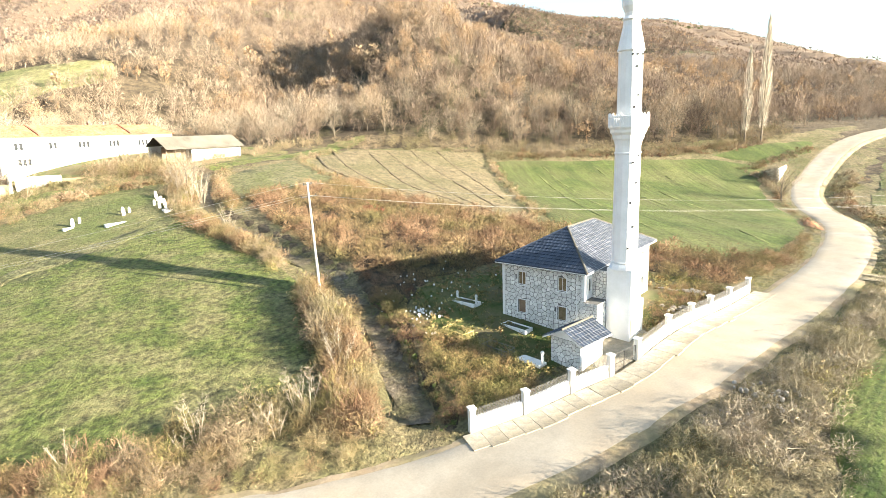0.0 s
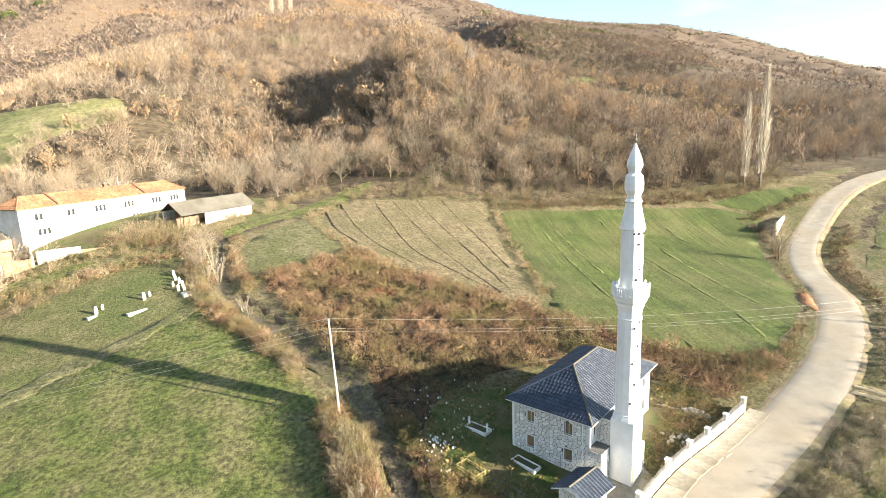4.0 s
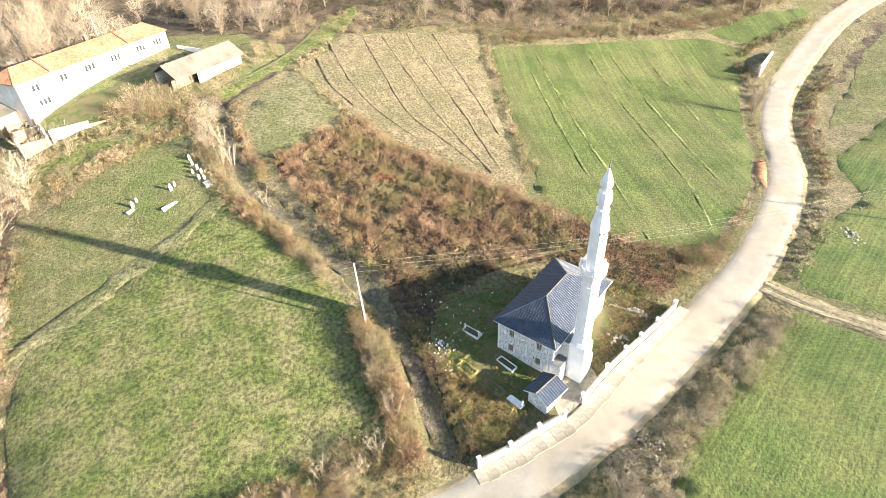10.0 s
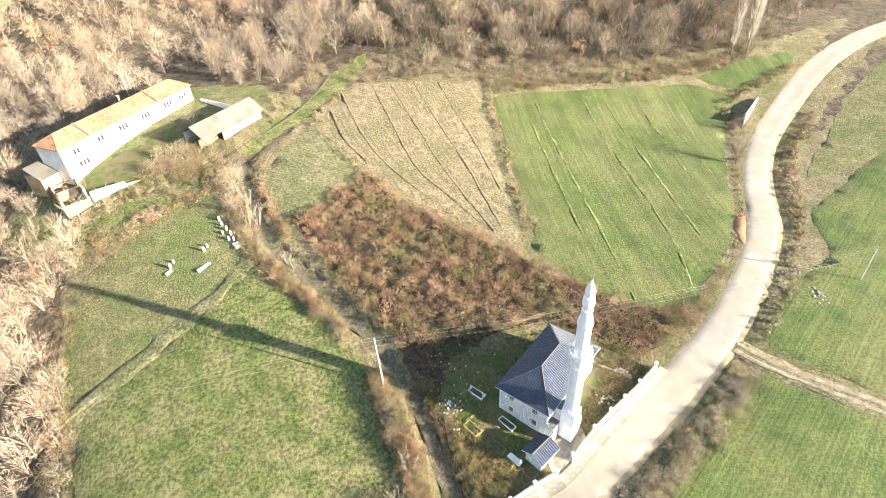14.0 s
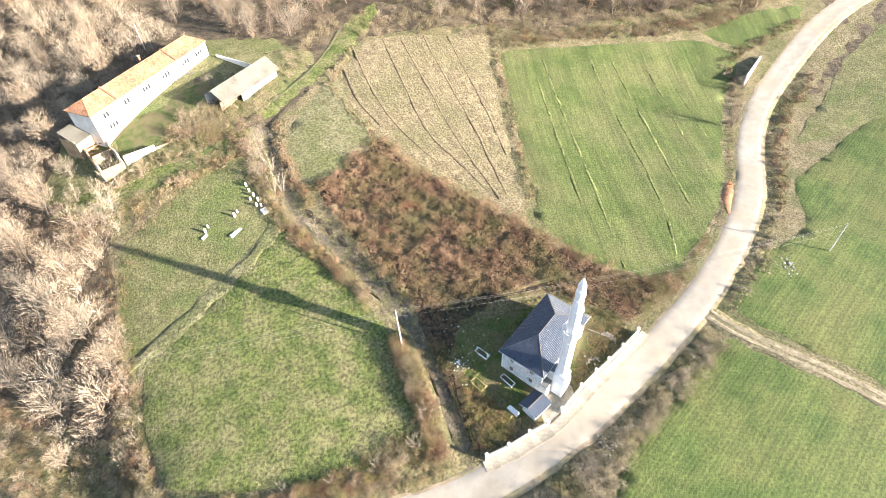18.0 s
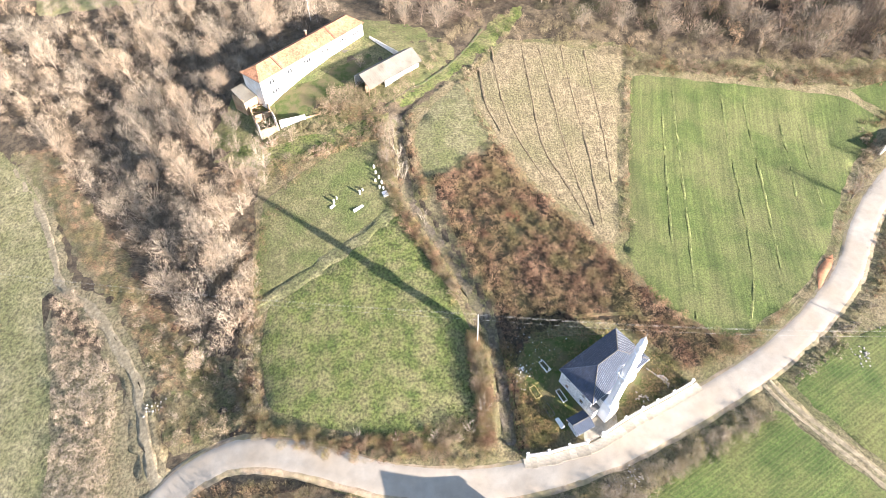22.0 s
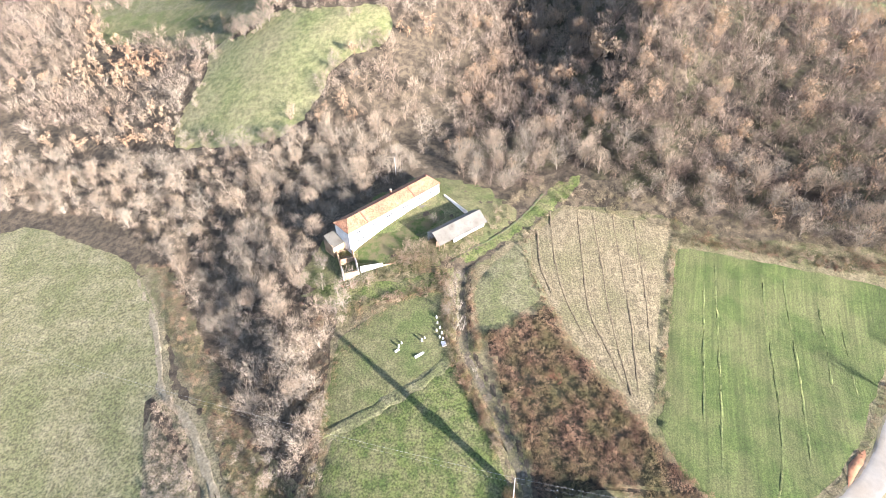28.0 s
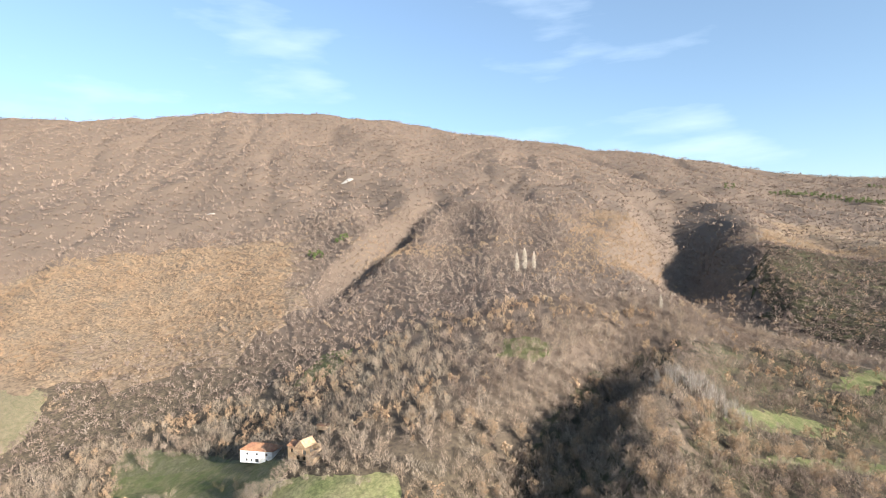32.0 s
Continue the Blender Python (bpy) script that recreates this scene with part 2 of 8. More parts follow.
def streaks(m, angle, across, run, amount, low=0.55, high=1.3):
    """Long uneven streaks along the rows of a worked field."""
    n, l = m.node_tree.nodes, m.node_tree.links
    bsdf = n["Principled BSDF"]
    tc, turn, squeeze, noise, ramp, mixer = (n.new("ShaderNode" + k) for k in ("TexCoord", "Mapping", "Mapping", "TexNoise", "ValToRGB", "MixRGB"))
    turn.inputs["Rotation"].default_value = (0, 0, radians(angle))
    squeeze.inputs["Scale"].default_value = (1 / across, 1 / run, 0.0)
    noise.inputs["Scale"].default_value, noise.inputs["Detail"].default_value, noise.inputs["Roughness"].default_value = 1.0, 4.0, 0.65
    ramp.color_ramp.elements[0].position, ramp.color_ramp.elements[1].position = 0.34, 0.66
    ramp.color_ramp.elements[0].color, ramp.color_ramp.elements[1].color = (low, low, low, 1), (high, high, high * 0.97, 1)
    mixer.blend_type = "MULTIPLY"
    mixer.inputs["Fac"].default_value = amount
    l.new(tc.outputs["Object"], turn.inputs["Vector"])
    l.new(turn.outputs["Vector"], squeeze.inputs["Vector"])
    l.new(squeeze.outputs["Vector"], noise.inputs["Vector"])
    l.new(noise.outputs["Fac"], ramp.inputs["Fac"])
    l.new(bsdf.inputs["Base Color"].links[0].from_socket, mixer.inputs["Color1"])
    l.new(ramp.outputs["Color"], mixer.inputs["Color2"])
    l.new(mixer.outputs["Color"], bsdf.inputs["Base Color"])
    return m


def high_slopes(m, z0, z1, tint):
    """Dry heath that takes over from leaf litter on the high slopes."""
    n, l = m.node_tree.nodes, m.node_tree.links
    bsdf = n["Principled BSDF"]
    tc, split, ramp, mixer = n.new("ShaderNodeTexCoord"), n.new("ShaderNodeSeparateXYZ"), n.new("ShaderNodeMapRange"), n.new("ShaderNodeMixRGB")
    ramp.inputs["From Min"].default_value, ramp.inputs["From Max"].default_value, ramp.inputs["To Max"].default_value = z0, z1, 0.85
    l.new(tc.outputs["Object"], split.inputs["Vector"])
    l.new(split.outputs["Z"], ramp.inputs["Value"])
    l.new(ramp.outputs["Result"], mixer.inputs["Fac"])
    l.new(bsdf.inputs["Base Color"].links[0].from_socket, mixer.inputs["Color1"])
    mixer.inputs["Color2"].default_value = (*tint, 1)
    l.new(mixer.outputs["Color"], bsdf.inputs["Base Color"])
    return m


M_GROUND = high_slopes(surface("scrub_ground", (0.075, 0.057, 0.038), (0.16, 0.124, 0.08), 0.10, 0.95, 1.8, 0.9, 0.15, (0.115, 0.09, 0.058), 0.03, grain=0.5, clod=0.7, clod_scale=0.45), 45, 100, (0.140, 0.103, 0.076))
# litter tone lowered so the floor itself carries the wood's shade
M_WOODFLOOR = surface("shade_toned_wood_floor", (0.042, 0.032, 0.022), (0.10, 0.076, 0.05), 0.12, 0.95, 1.8, 0.9, 0.15, (0.085, 0.078, 0.036), 0.05, grain=0.5, clod=0.7, clod_scale=0.5)
M_LITTER = surface("dark_leaf_litter", (0.035, 0.027, 0.018), (0.075, 0.056, 0.037), 0.4, 0.95, 3.0, 0.9, 0.12, (0.055, 0.052, 0.025), 0.12, grain=0.5, clod=0.6, clod_scale=1.2)
M_GRASS = surface("pasture_grass", (0.085, 0.118, 0.028), (0.165, 0.185, 0.054), 0.30, 0.9, 5.0, 0.8, 0.10, (0.215, 0.20, 0.09), 0.22, grain=0.6, clod=0.85, clod_scale=1.5)
M_GRASS_B = streaks(streaks(surface("sown_grass", (0.078, 0.112, 0.026), (0.122, 0.152, 0.042), 0.15, 0.9, 5.0, 0.8, 0.08, (0.158, 0.165, 0.062), 0.06, grain=0.6, clod=0.6, clod_scale=2.2), 15.7, 0.9, 30, 0.5), 15.7, 5.0, 90, 0.55, 0.7, 1.35)
M_GRASS_D = streaks(rows_over(surface("drilled_grass", (0.068, 0.11, 0.022), (0.11, 0.158, 0.036), 0.2, 0.9, 5.0, 0.7, 0.08, (0.15, 0.16, 0.05), 0.05, grain=0.5, clod=0.55, clod_scale=2.0), 0.42, 65, 0.18, (0.19, 0.17, 0.07)), 65, 0.8, 22, 0.5, 0.6, 1.35)
M_MEADOW = surface("dry_meadow", (0.225, 0.208, 0.10), (0.335, 0.298, 0.17), 0.2, 0.95, 3.0, 0.9, 0.15, (0.20, 0.20, 0.088), 0.06, grain=0.55, clod=0.8, clod_scale=1.1)
M_STUBBLE = streaks(surface("dry_stubble", (0.20, 0.16, 0.095), (0.335, 0.27, 0.165), 0.4, 0.95, 5.0, 0.9, 0.10, (0.205, 0.18, 0.095), 0.06, grain=0.6, clod=0.8, clod_scale=1.8), -3.3, 0.8, 14, 0.5, 0.6, 1.25)
M_ROUGH = surface("rough_grass", (0.135, 0.138, 0.055), (0.24, 0.215, 0.105), 0.35, 0.95, 4.5, 0.9, 0.12, (0.125, 0.15, 0.048), 0.1, grain=0.55, clod=0.65, clod_scale=1.8)
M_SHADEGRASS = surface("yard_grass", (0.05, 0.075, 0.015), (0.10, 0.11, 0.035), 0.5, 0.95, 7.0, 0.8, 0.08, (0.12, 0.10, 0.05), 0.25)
M_ROAD = surface("pale_road", (0.30, 0.265, 0.215), (0.38, 0.34, 0.28), 0.18, 0.85, 6.0, 0.25, 0.01, (0.34, 0.285, 0.215), 0.06, grain=0.2, clod=0.15, clod_scale=0.4)
M_SHOULDER = surface("gravel_shoulder", (0.25, 0.185, 0.12), (0.36, 0.285, 0.20), 0.5, 0.95, 5.0, 0.5, 0.03, (0.26, 0.22, 0.12), 0.15, clod=0.3)
M_CONC = surface("pale_concrete", (0.36, 0.32, 0.255), (0.47, 0.425, 0.35), 0.8, 0.85, 6.0, 0.3, 0.01, (0.31, 0.265, 0.195), 0.35, vary=0.18, clod=0.35, clod_scale=1.5)
M_WHITE = surface("white_render", (0.72, 0.72, 0.71), (0.82, 0.82, 0.82), 0.6, 0.6, 8.0, 0.15, 0.01, grain=0.06)
M_WALLPAINT = surface("whitewash", (0.66, 0.64, 0.60), (0.80, 0.79, 0.76), 0.5, 0.8, 9.0, 0.3, 0.01, (0.60, 0.55, 0.47), 0.3, grain=0.12)
M_STONE = surface("pale_stone", (0.56, 0.55, 0.53), (0.76, 0.75, 0.72), 1.3, 0.85, 11.0, 0.5, 0.02, vary=0.12, island=0.15)
M_MORTAR = surface("mortar", (0.11, 0.108, 0.105), (0.17, 0.165, 0.155), 2.0, 0.95, 16.0, 0.3, 0.01)
M_SLATE = surface("slate_tile", (0.022, 0.034, 0.06), (0.04, 0.055, 0.085), 0.9, 0.42, 12.0, 0.15, 0.004, vary=0.25, island=0.22, spec=0.5, grain=0.2)
M_TERRA = surface("terracotta_tile", (0.30, 0.15, 0.078), (0.41, 0.235, 0.13), 0.35, 0.85, 9.0, 0.3, 0.01, (0.27, 0.12, 0.075), 0.07, vary=0.1, island=0.3)
M_OLDTERRA = surface("old_red_tile", (0.15, 0.09, 0.07), (0.24, 0.15, 0.115), 0.5, 0.9, 9.0, 0.4, 0.02, (0.16, 0.14, 0.12), 0.4, island=0.3)
M_SHEET = surface("weathered_sheet", (0.135, 0.125, 0.105), (0.20, 0.185, 0.155), 0.5, 0.85, 9.0, 0.25, 0.01, (0.11, 0.10, 0.08), 0.25, spec=0.15)
M_EARTH = surface("bare_brown_earth", (0.15, 0.10, 0.062), (0.25, 0.175, 0.112), 0.3, 0.95, 4.0, 0.8, 0.08, (0.19, 0.155, 0.09), 0.1, grain=0.5, clod=0.7, clod_scale=0.9)
M_BROWNROOF = surface("brown_roof", (0.11, 0.055, 0.04), (0.17, 0.09, 0.065), 0.6, 0.7, 12.0, 0.2, 0.01, island=0.2)
M_BLOCK = surface("ochre_block", (0.36, 0.25, 0.14), (0.48, 0.35, 0.21), 0.8, 0.9, 9.0, 0.4, 0.02, (0.30, 0.19, 0.12), 0.5)
M_DARKGLASS = surface("dark_pane", (0.03, 0.033, 0.036), (0.05, 0.053, 0.056), 0.8, 0.12, 9.0, 0.0, spec=0.6, grain=0.0)
M_BOARD = surface("brown_shutter", (0.19, 0.12, 0.08), (0.30, 0.21, 0.14), 0.9, 0.6, 14.0, 0.15, 0.01)
M_CREAM = surface("cream_shutter", (0.50, 0.45, 0.33), (0.60, 0.55, 0.42), 0.9, 0.6, 14.0, 0.1, 0.01)
M_FRAME = surface("white_frame", (0.70, 0.70, 0.69), (0.80, 0.80, 0.79), 1.0, 0.5, 14.0, 0.05, 0.01, grain=0.05)
M_IRON = surface("dark_iron", (0.05, 0.05, 0.05), (0.10, 0.09, 0.08), 1.5, 0.55, 16.0, 0.2, 0.004, metal=0.5)
M_FENCE = surface("grey_fence", (0.13, 0.125, 0.115), (0.20, 0.19, 0.175), 1.5, 0.6, 16.0, 0.2, 0.004)
M_YELLOW = surface("yellow_paint", (0.45, 0.36, 0.14), (0.58, 0.48, 0.22), 1.5, 0.7, 16.0, 0.2, 0.01)
M_MARBLE = surface("white_marble", (0.66, 0.65, 0.63), (0.80, 0.79, 0.77), 1.2, 0.5, 9.0, 0.1, 0.01, vary=0.08, grain=0.1)
M_SOIL = surface("dark_soil", (0.06, 0.055, 0.035), (0.10, 0.085, 0.05), 1.2, 0.95, 8.0, 0.5, 0.04, (0.06, 0.08, 0.025), 0.5)
M_REDSOIL = surface("red_soil", (0.26, 0.12, 0.06), (0.38, 0.19, 0.10), 0.6, 0.95, 7.0, 0.6, 0.05)
M_POLE = surface("concrete_pole", (0.44, 0.42, 0.39), (0.56, 0.54, 0.50), 0.8, 0.85, 12.0, 0.15, 0.01)
M_WIRE = surface("aluminium_wire", (0.34, 0.33, 0.30), (0.42, 0.41, 0.38), 1.0, 0.6, 12.0, 0.0, metal=0.3, grain=0.0)
M_BRICK = surface("brick_chimney", (0.16, 0.08, 0.055), (0.26, 0.14, 0.09), 2.0, 0.9, 14.0, 0.4, 0.01)
M_CARPAINT = surface("white_car_paint", (0.72, 0.74, 0.76), (0.78, 0.80, 0.82), 0.5, 0.2, 9.0, 0.0, spec=0.6, grain=0.0)
M_TYRE = surface("tyre", (0.02, 0.02, 0.02), (0.035, 0.035, 0.035), 2.0, 0.9, 20.0, 0.2, 0.01)
M_BARK = surface("grey_bark", (0.13, 0.107, 0.082), (0.235, 0.198, 0.155), 1.2, 0.95, 10.0, 0.5, 0.02, vary=0.2)
M_TWIG_GREY = surface("grey_twigs", (0.22, 0.18, 0.132), (0.375, 0.32, 0.245), 0.07, 0.9, 3.0, 0.0, third=(0.27, 0.205, 0.14), third_scale=0.04, island=0.35, vary=0.25, grain=0.1)
M_TWIG_BROWN = surface("brown_twigs", (0.215, 0.16, 0.108), (0.36, 0.28, 0.195), 0.08, 0.9, 3.0, 0.0, third=(0.31, 0.255, 0.19), third_scale=0.03, island=0.35, vary=0.15, grain=0.1)
M_OAKLEAF = surface("withered_oak_leaf", (0.235, 0.145, 0.082), (0.37, 0.255, 0.152), 0.1, 0.9, 3.0, 0.0, third=(0.29, 0.22, 0.145), third_scale=0.03, island=0.35, grain=0.1)
M_OAKLITTER = surface("rust_leaf_litter", (0.19, 0.13, 0.08), (0.29, 0.205, 0.13), 0.05, 0.95, 0.9, 0.9, 0.2, (0.215, 0.16, 0.108), 0.02, grain=0.5, clod=0.6, clod_scale=0.25)
M_BRAMBLE = surface("bramble", (0.125, 0.068, 0.04), (0.315, 0.205, 0.125), 0.22, 0.9, 3.0, 0.0, third=(0.16, 0.135, 0.058), third_scale=0.12, island=0.42, grain=0.1)
M_STRAW = surface("straw_grass", (0.23, 0.18, 0.095), (0.36, 0.285, 0.165), 0.25, 0.95, 4.0, 0.0, third=(0.20, 0.19, 0.08), third_scale=0.2, island=0.25, grain=0.1)
M_LEAFGREEN = surface("evergreen_leaf", (0.05, 0.075, 0.02), (0.11, 0.135, 0.038), 0.3, 0.8, 4.0, 0.0, island=0.35, grain=0.1)
M_POPLAR = surface("pale_poplar_twigs", (0.42, 0.365, 0.29), (0.55, 0.49, 0.40), 0.2, 0.9, 3.0, 0.0, island=0.25, grain=0.1)
M_REDTWIG = surface("red_twigs", (0.20, 0.085, 0.055), (0.29, 0.13, 0.08), 0.4, 0.9, 3.0, 0.0, island=0.3, grain=0.1)
M_RUBBLE = surface("weathered_rubble", (0.26, 0.24, 0.205), (0.40, 0.37, 0.325), 1.3, 0.9, 9.0, 0.5, 0.02, island=0.25)
M_MAUVE = surface("mauve_twigs", (0.165, 0.122, 0.096), (0.245, 0.186, 0.147), 0.03, 0.9, 3.0, 0.0, third=(0.225, 0.168, 0.127), third_scale=0.006, island=0.14, grain=0.1)
M_FAR_OAK = surface("far_oak_leaf", (0.225, 0.145, 0.085), (0.33, 0.225, 0.135), 0.03, 0.9, 3.0, 0.0, third=(0.27, 0.195, 0.125), third_scale=0.01, island=0.18, grain=0.1)
M_FAR_ASH = surface("far_grey_twigs", (0.19, 0.147, 0.115), (0.285, 0.228, 0.18), 0.03, 0.9, 3.0, 0.0, third=(0.23, 0.17, 0.125), third_scale=0.01, island=0.16, grain=0.1)
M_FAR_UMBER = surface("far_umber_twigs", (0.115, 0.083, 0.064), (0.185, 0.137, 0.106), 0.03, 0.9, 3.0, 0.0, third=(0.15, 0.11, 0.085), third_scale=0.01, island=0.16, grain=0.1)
M_HEDGE = surface("hedge_twigs", (0.165, 0.122, 0.078), (0.325, 0.252, 0.165), 0.14, 0.9, 3.0, 0.0, third=(0.17, 0.148, 0.075), third_scale=0.08, island=0.4, grain=0.1)
M_STONYLANE = surface("stony_lane", (0.095, 0.076, 0.052), (0.20, 0.165, 0.125), 1.1, 0.95, 3.0, 0.9, 0.06, (0.115, 0.105, 0.055), 0.2, grain=0.5, clod=0.6, clod_scale=1.6)
# umber: brown bark, lowered further to hold the hillside's shade
M_TWIG_UMBER = surface("umber_twigs", (0.092, 0.064, 0.047), (0.20, 0.146, 0.106), 0.07, 0.9, 3.0, 0.0, third=(0.185, 0.143, 0.112), third_scale=0.04, island=0.4, vary=0.12, grain=0.1)
M_WHEEL = surface("trodden_grass", (0.115, 0.138, 0.042), (0.16, 0.176, 0.06), 0.3, 0.9, 2.6, 0.7, 0.05, grain=0.55, clod=0.6, clod_scale=1.2)
M_STRAWPATH = surface("trodden_straw", (0.215, 0.175, 0.10), (0.345, 0.285, 0.178), 0.5, 0.95, 4.5, 0.9, 0.10, (0.21, 0.185, 0.10), 0.25, grain=0.55, clod=0.75, clod_scale=1.4)
M_RUT = surface("worn_wheel_rut", (0.245, 0.20, 0.125), (0.36, 0.30, 0.20), 0.5, 0.95, 5.0, 0.6, 0.05, grain=0.4, clod=0.5, clod_scale=1.2)
M_DULL = surface("dull_grass", (0.15, 0.145, 0.072), (0.245, 0.22, 0.125), 0.4, 0.95, 4.5, 0.9, 0.12, (0.14, 0.148, 0.06), 0.12, grain=0.55, clod=0.75, clod_scale=1.5)
M_GREYBRUSH = surface("grey_brush", (0.20, 0.165, 0.118), (0.38, 0.32, 0.235), 0.2, 0.9, 3.0, 0.0, third=(0.21, 0.185, 0.10), third_scale=0.15, island=0.4, grain=0.1)
M_FURROW = surface("shaded_furrow_earth", (0.10, 0.078, 0.046), (0.19, 0.15, 0.09), 1.2, 0.95, 6.0, 0.6, 0.05, grain=0.4, clod=0.5)
M_STRAWLAND = surface("straw_ground", (0.17, 0.138, 0.075), (0.28, 0.23, 0.135), 0.5, 0.95, 4.5, 0.9, 0.12, (0.14, 0.14, 0.058), 0.12, grain=0.55, clod=0.7, clod_scale=1.8)
M_OLIVE = surface("olive_leaf", (0.14, 0.135, 0.045), (0.27, 0.235, 0.09), 0.5, 0.85, 4.0, 0.0, third=(0.24, 0.16, 0.08), third_scale=0.3, island=0.4, grain=0.1)
M_SAPLING = surface("pale_sapling_bark", (0.26, 0.22, 0.165), (0.37, 0.32, 0.25), 0.8, 0.9, 5.0, 0.2, 0.01, island=0.2, vary=0.12, grain=0.1)
M_TILE_EDGE = surface("pale_tile_lip", (0.17, 0.18, 0.20), (0.28, 0.29, 0.31), 1.5, 0.6, 12.0, 0.1, 0.004, vary=0.2, island=0.3, grain=0.2)
M_TWIG_ASH = surface("ash_twigs", (0.205, 0.16, 0.12), (0.35, 0.28, 0.212), 0.07, 0.9, 3.0, 0.0, third=(0.26, 0.19, 0.132), third_scale=0.04, island=0.38, vary=0.12, grain=0.1)
M_GLADE = surface("glade_grass", (0.18, 0.195, 0.072), (0.26, 0.255, 0.11), 0.05, 0.9, 1.5, 0.9, 0.12, (0.28, 0.25, 0.125), 0.03, grain=0.5, clod=0.5, clod_scale=0.4)
M_TANPANE = surface("brown_reflecting_pane", (0.15, 0.115, 0.07), (0.26, 0.20, 0.12), 1.5, 0.25, 9.0, 0.0, spec=0.5, grain=0.1)
# ---- helpers for meshes ----
from mathutils import geometry


def part(name, bm, material, parent=None, label="", smooth=False):
    """Link a bmesh as one mesh object, under a thing or a part."""
    me = bpy.data.meshes.new(name)
    bm.to_mesh(me)
    bm.free()
    me.materials.append(material)
    if smooth:
        me.polygons.foreach_set("use_smooth", [True] * len(me.polygons))
    ob = new(name, me)
    ob.parent = parent
    return tagged(ob, label)


def soup(name, verts, faces, material, parent=None, label="", smooth=False):
    """Link plain vertex and face arrays as one mesh object."""
    me = bpy.data.meshes.new(name)
    verts, faces = np.asarray(verts, np.float32), np.asarray(faces, np.int32)
    k = faces.shape[1]
    me.vertices.add(len(verts))
    me.vertices.foreach_set("co", verts.ravel())
    me.loops.add(faces.size)
    me.loops.foreach_set("vertex_index", faces.ravel())
    me.polygons.add(len(faces))
    me.polygons.foreach_set("loop_start", np.arange(0, faces.size, k, dtype=np.int32))
    if smooth:
        me.polygons.foreach_set("use_smooth", np.ones(len(faces), bool))
    me.update(calc_edges=True)
    for m in material if isinstance(material, (list, tuple)) else [material]:
        me.materials.append(m)
    ob = new(name, me)
    ob.parent = parent
    return tagged(ob, label)


def thing(name, m, label, category, group="", kind=""):
    ob = new(name)
    ob.matrix_world = m
    return tagged(ob, label, category, group, kind)


def box(bm, x0, y0, z0, x1, y1, z1, bevel=0.0, m=None):
    r = bmesh.ops.create_cube(bm, size=1.0)
    bmesh.ops.scale(bm, vec=(x1 - x0, y1 - y0, z1 - z0), verts=r["verts"])
    bmesh.ops.translate(bm, vec=((x0 + x1) / 2, (y0 + y1) / 2, (z0 + z1) / 2), verts=r["verts"])
    vs = r["verts"]
    if bevel:
        es = list({e for v in vs for e in v.link_edges})
        out = bmesh.ops.bevel(bm, geom=es, offset=bevel, segments=1, affect="EDGES")
        vs = list({v for f in out["faces"] for v in f.verts} | {v for v in vs if v.is_valid})
    if m is not None:
        bmesh.ops.transform(bm, matrix=m, verts=vs)
    return vs


def boxed(x0, y0, z0, x1, y1, z1, bevel=0.0):
    bm = bmesh.new()
    box(bm, x0, y0, z0, x1, y1, z1, bevel)
    return bm


def lathe(profile, sides=16, turn=0.0):
    """A turned body from (radius, height) pairs."""
    bm = bmesh.new()
    rings = []
    for r, z in profile:
        rings.append([bm.verts.new((r * math.cos(turn + 2 * math.pi * i / sides), r * math.sin(turn + 2 * math.pi * i / sides), z)) for i in range(sides)])
    for a, b in zip(rings, rings[1:]):
        for i in range(sides):
            j = (i + 1) % sides
            bm.faces.new((a[i], a[j], b[j], b[i]))
    bm.faces.new(rings[0][::-1])
    bm.faces.new(rings[-1])
    return bm


def rod(bm, a, b, r, sides=5, r2=None):
    """A thin tapered bar from a to b."""
    a, b = Vector(a), Vector(b)
    q = (b - a).to_track_quat("Z", "Y").to_matrix()
    rings = []
    for p, rr in ((a, r), (b, r if r2 is None else r2)):
        rings.append([bm.verts.new(p + q @ Vector((rr * math.cos(2 * math.pi * i / sides), rr * math.sin(2 * math.pi * i / sides), 0))) for i in range(sides)])
    for i in range(sides):
        j = (i + 1) % sides
        bm.faces.new((rings[0][i], rings[0][j], rings[1][j], rings[1][i]))
    bm.faces.new(rings[0][::-1])
    bm.faces.new(rings[1])


def gz(x, y, up=0.0):
    return float(land(x, y)) + up


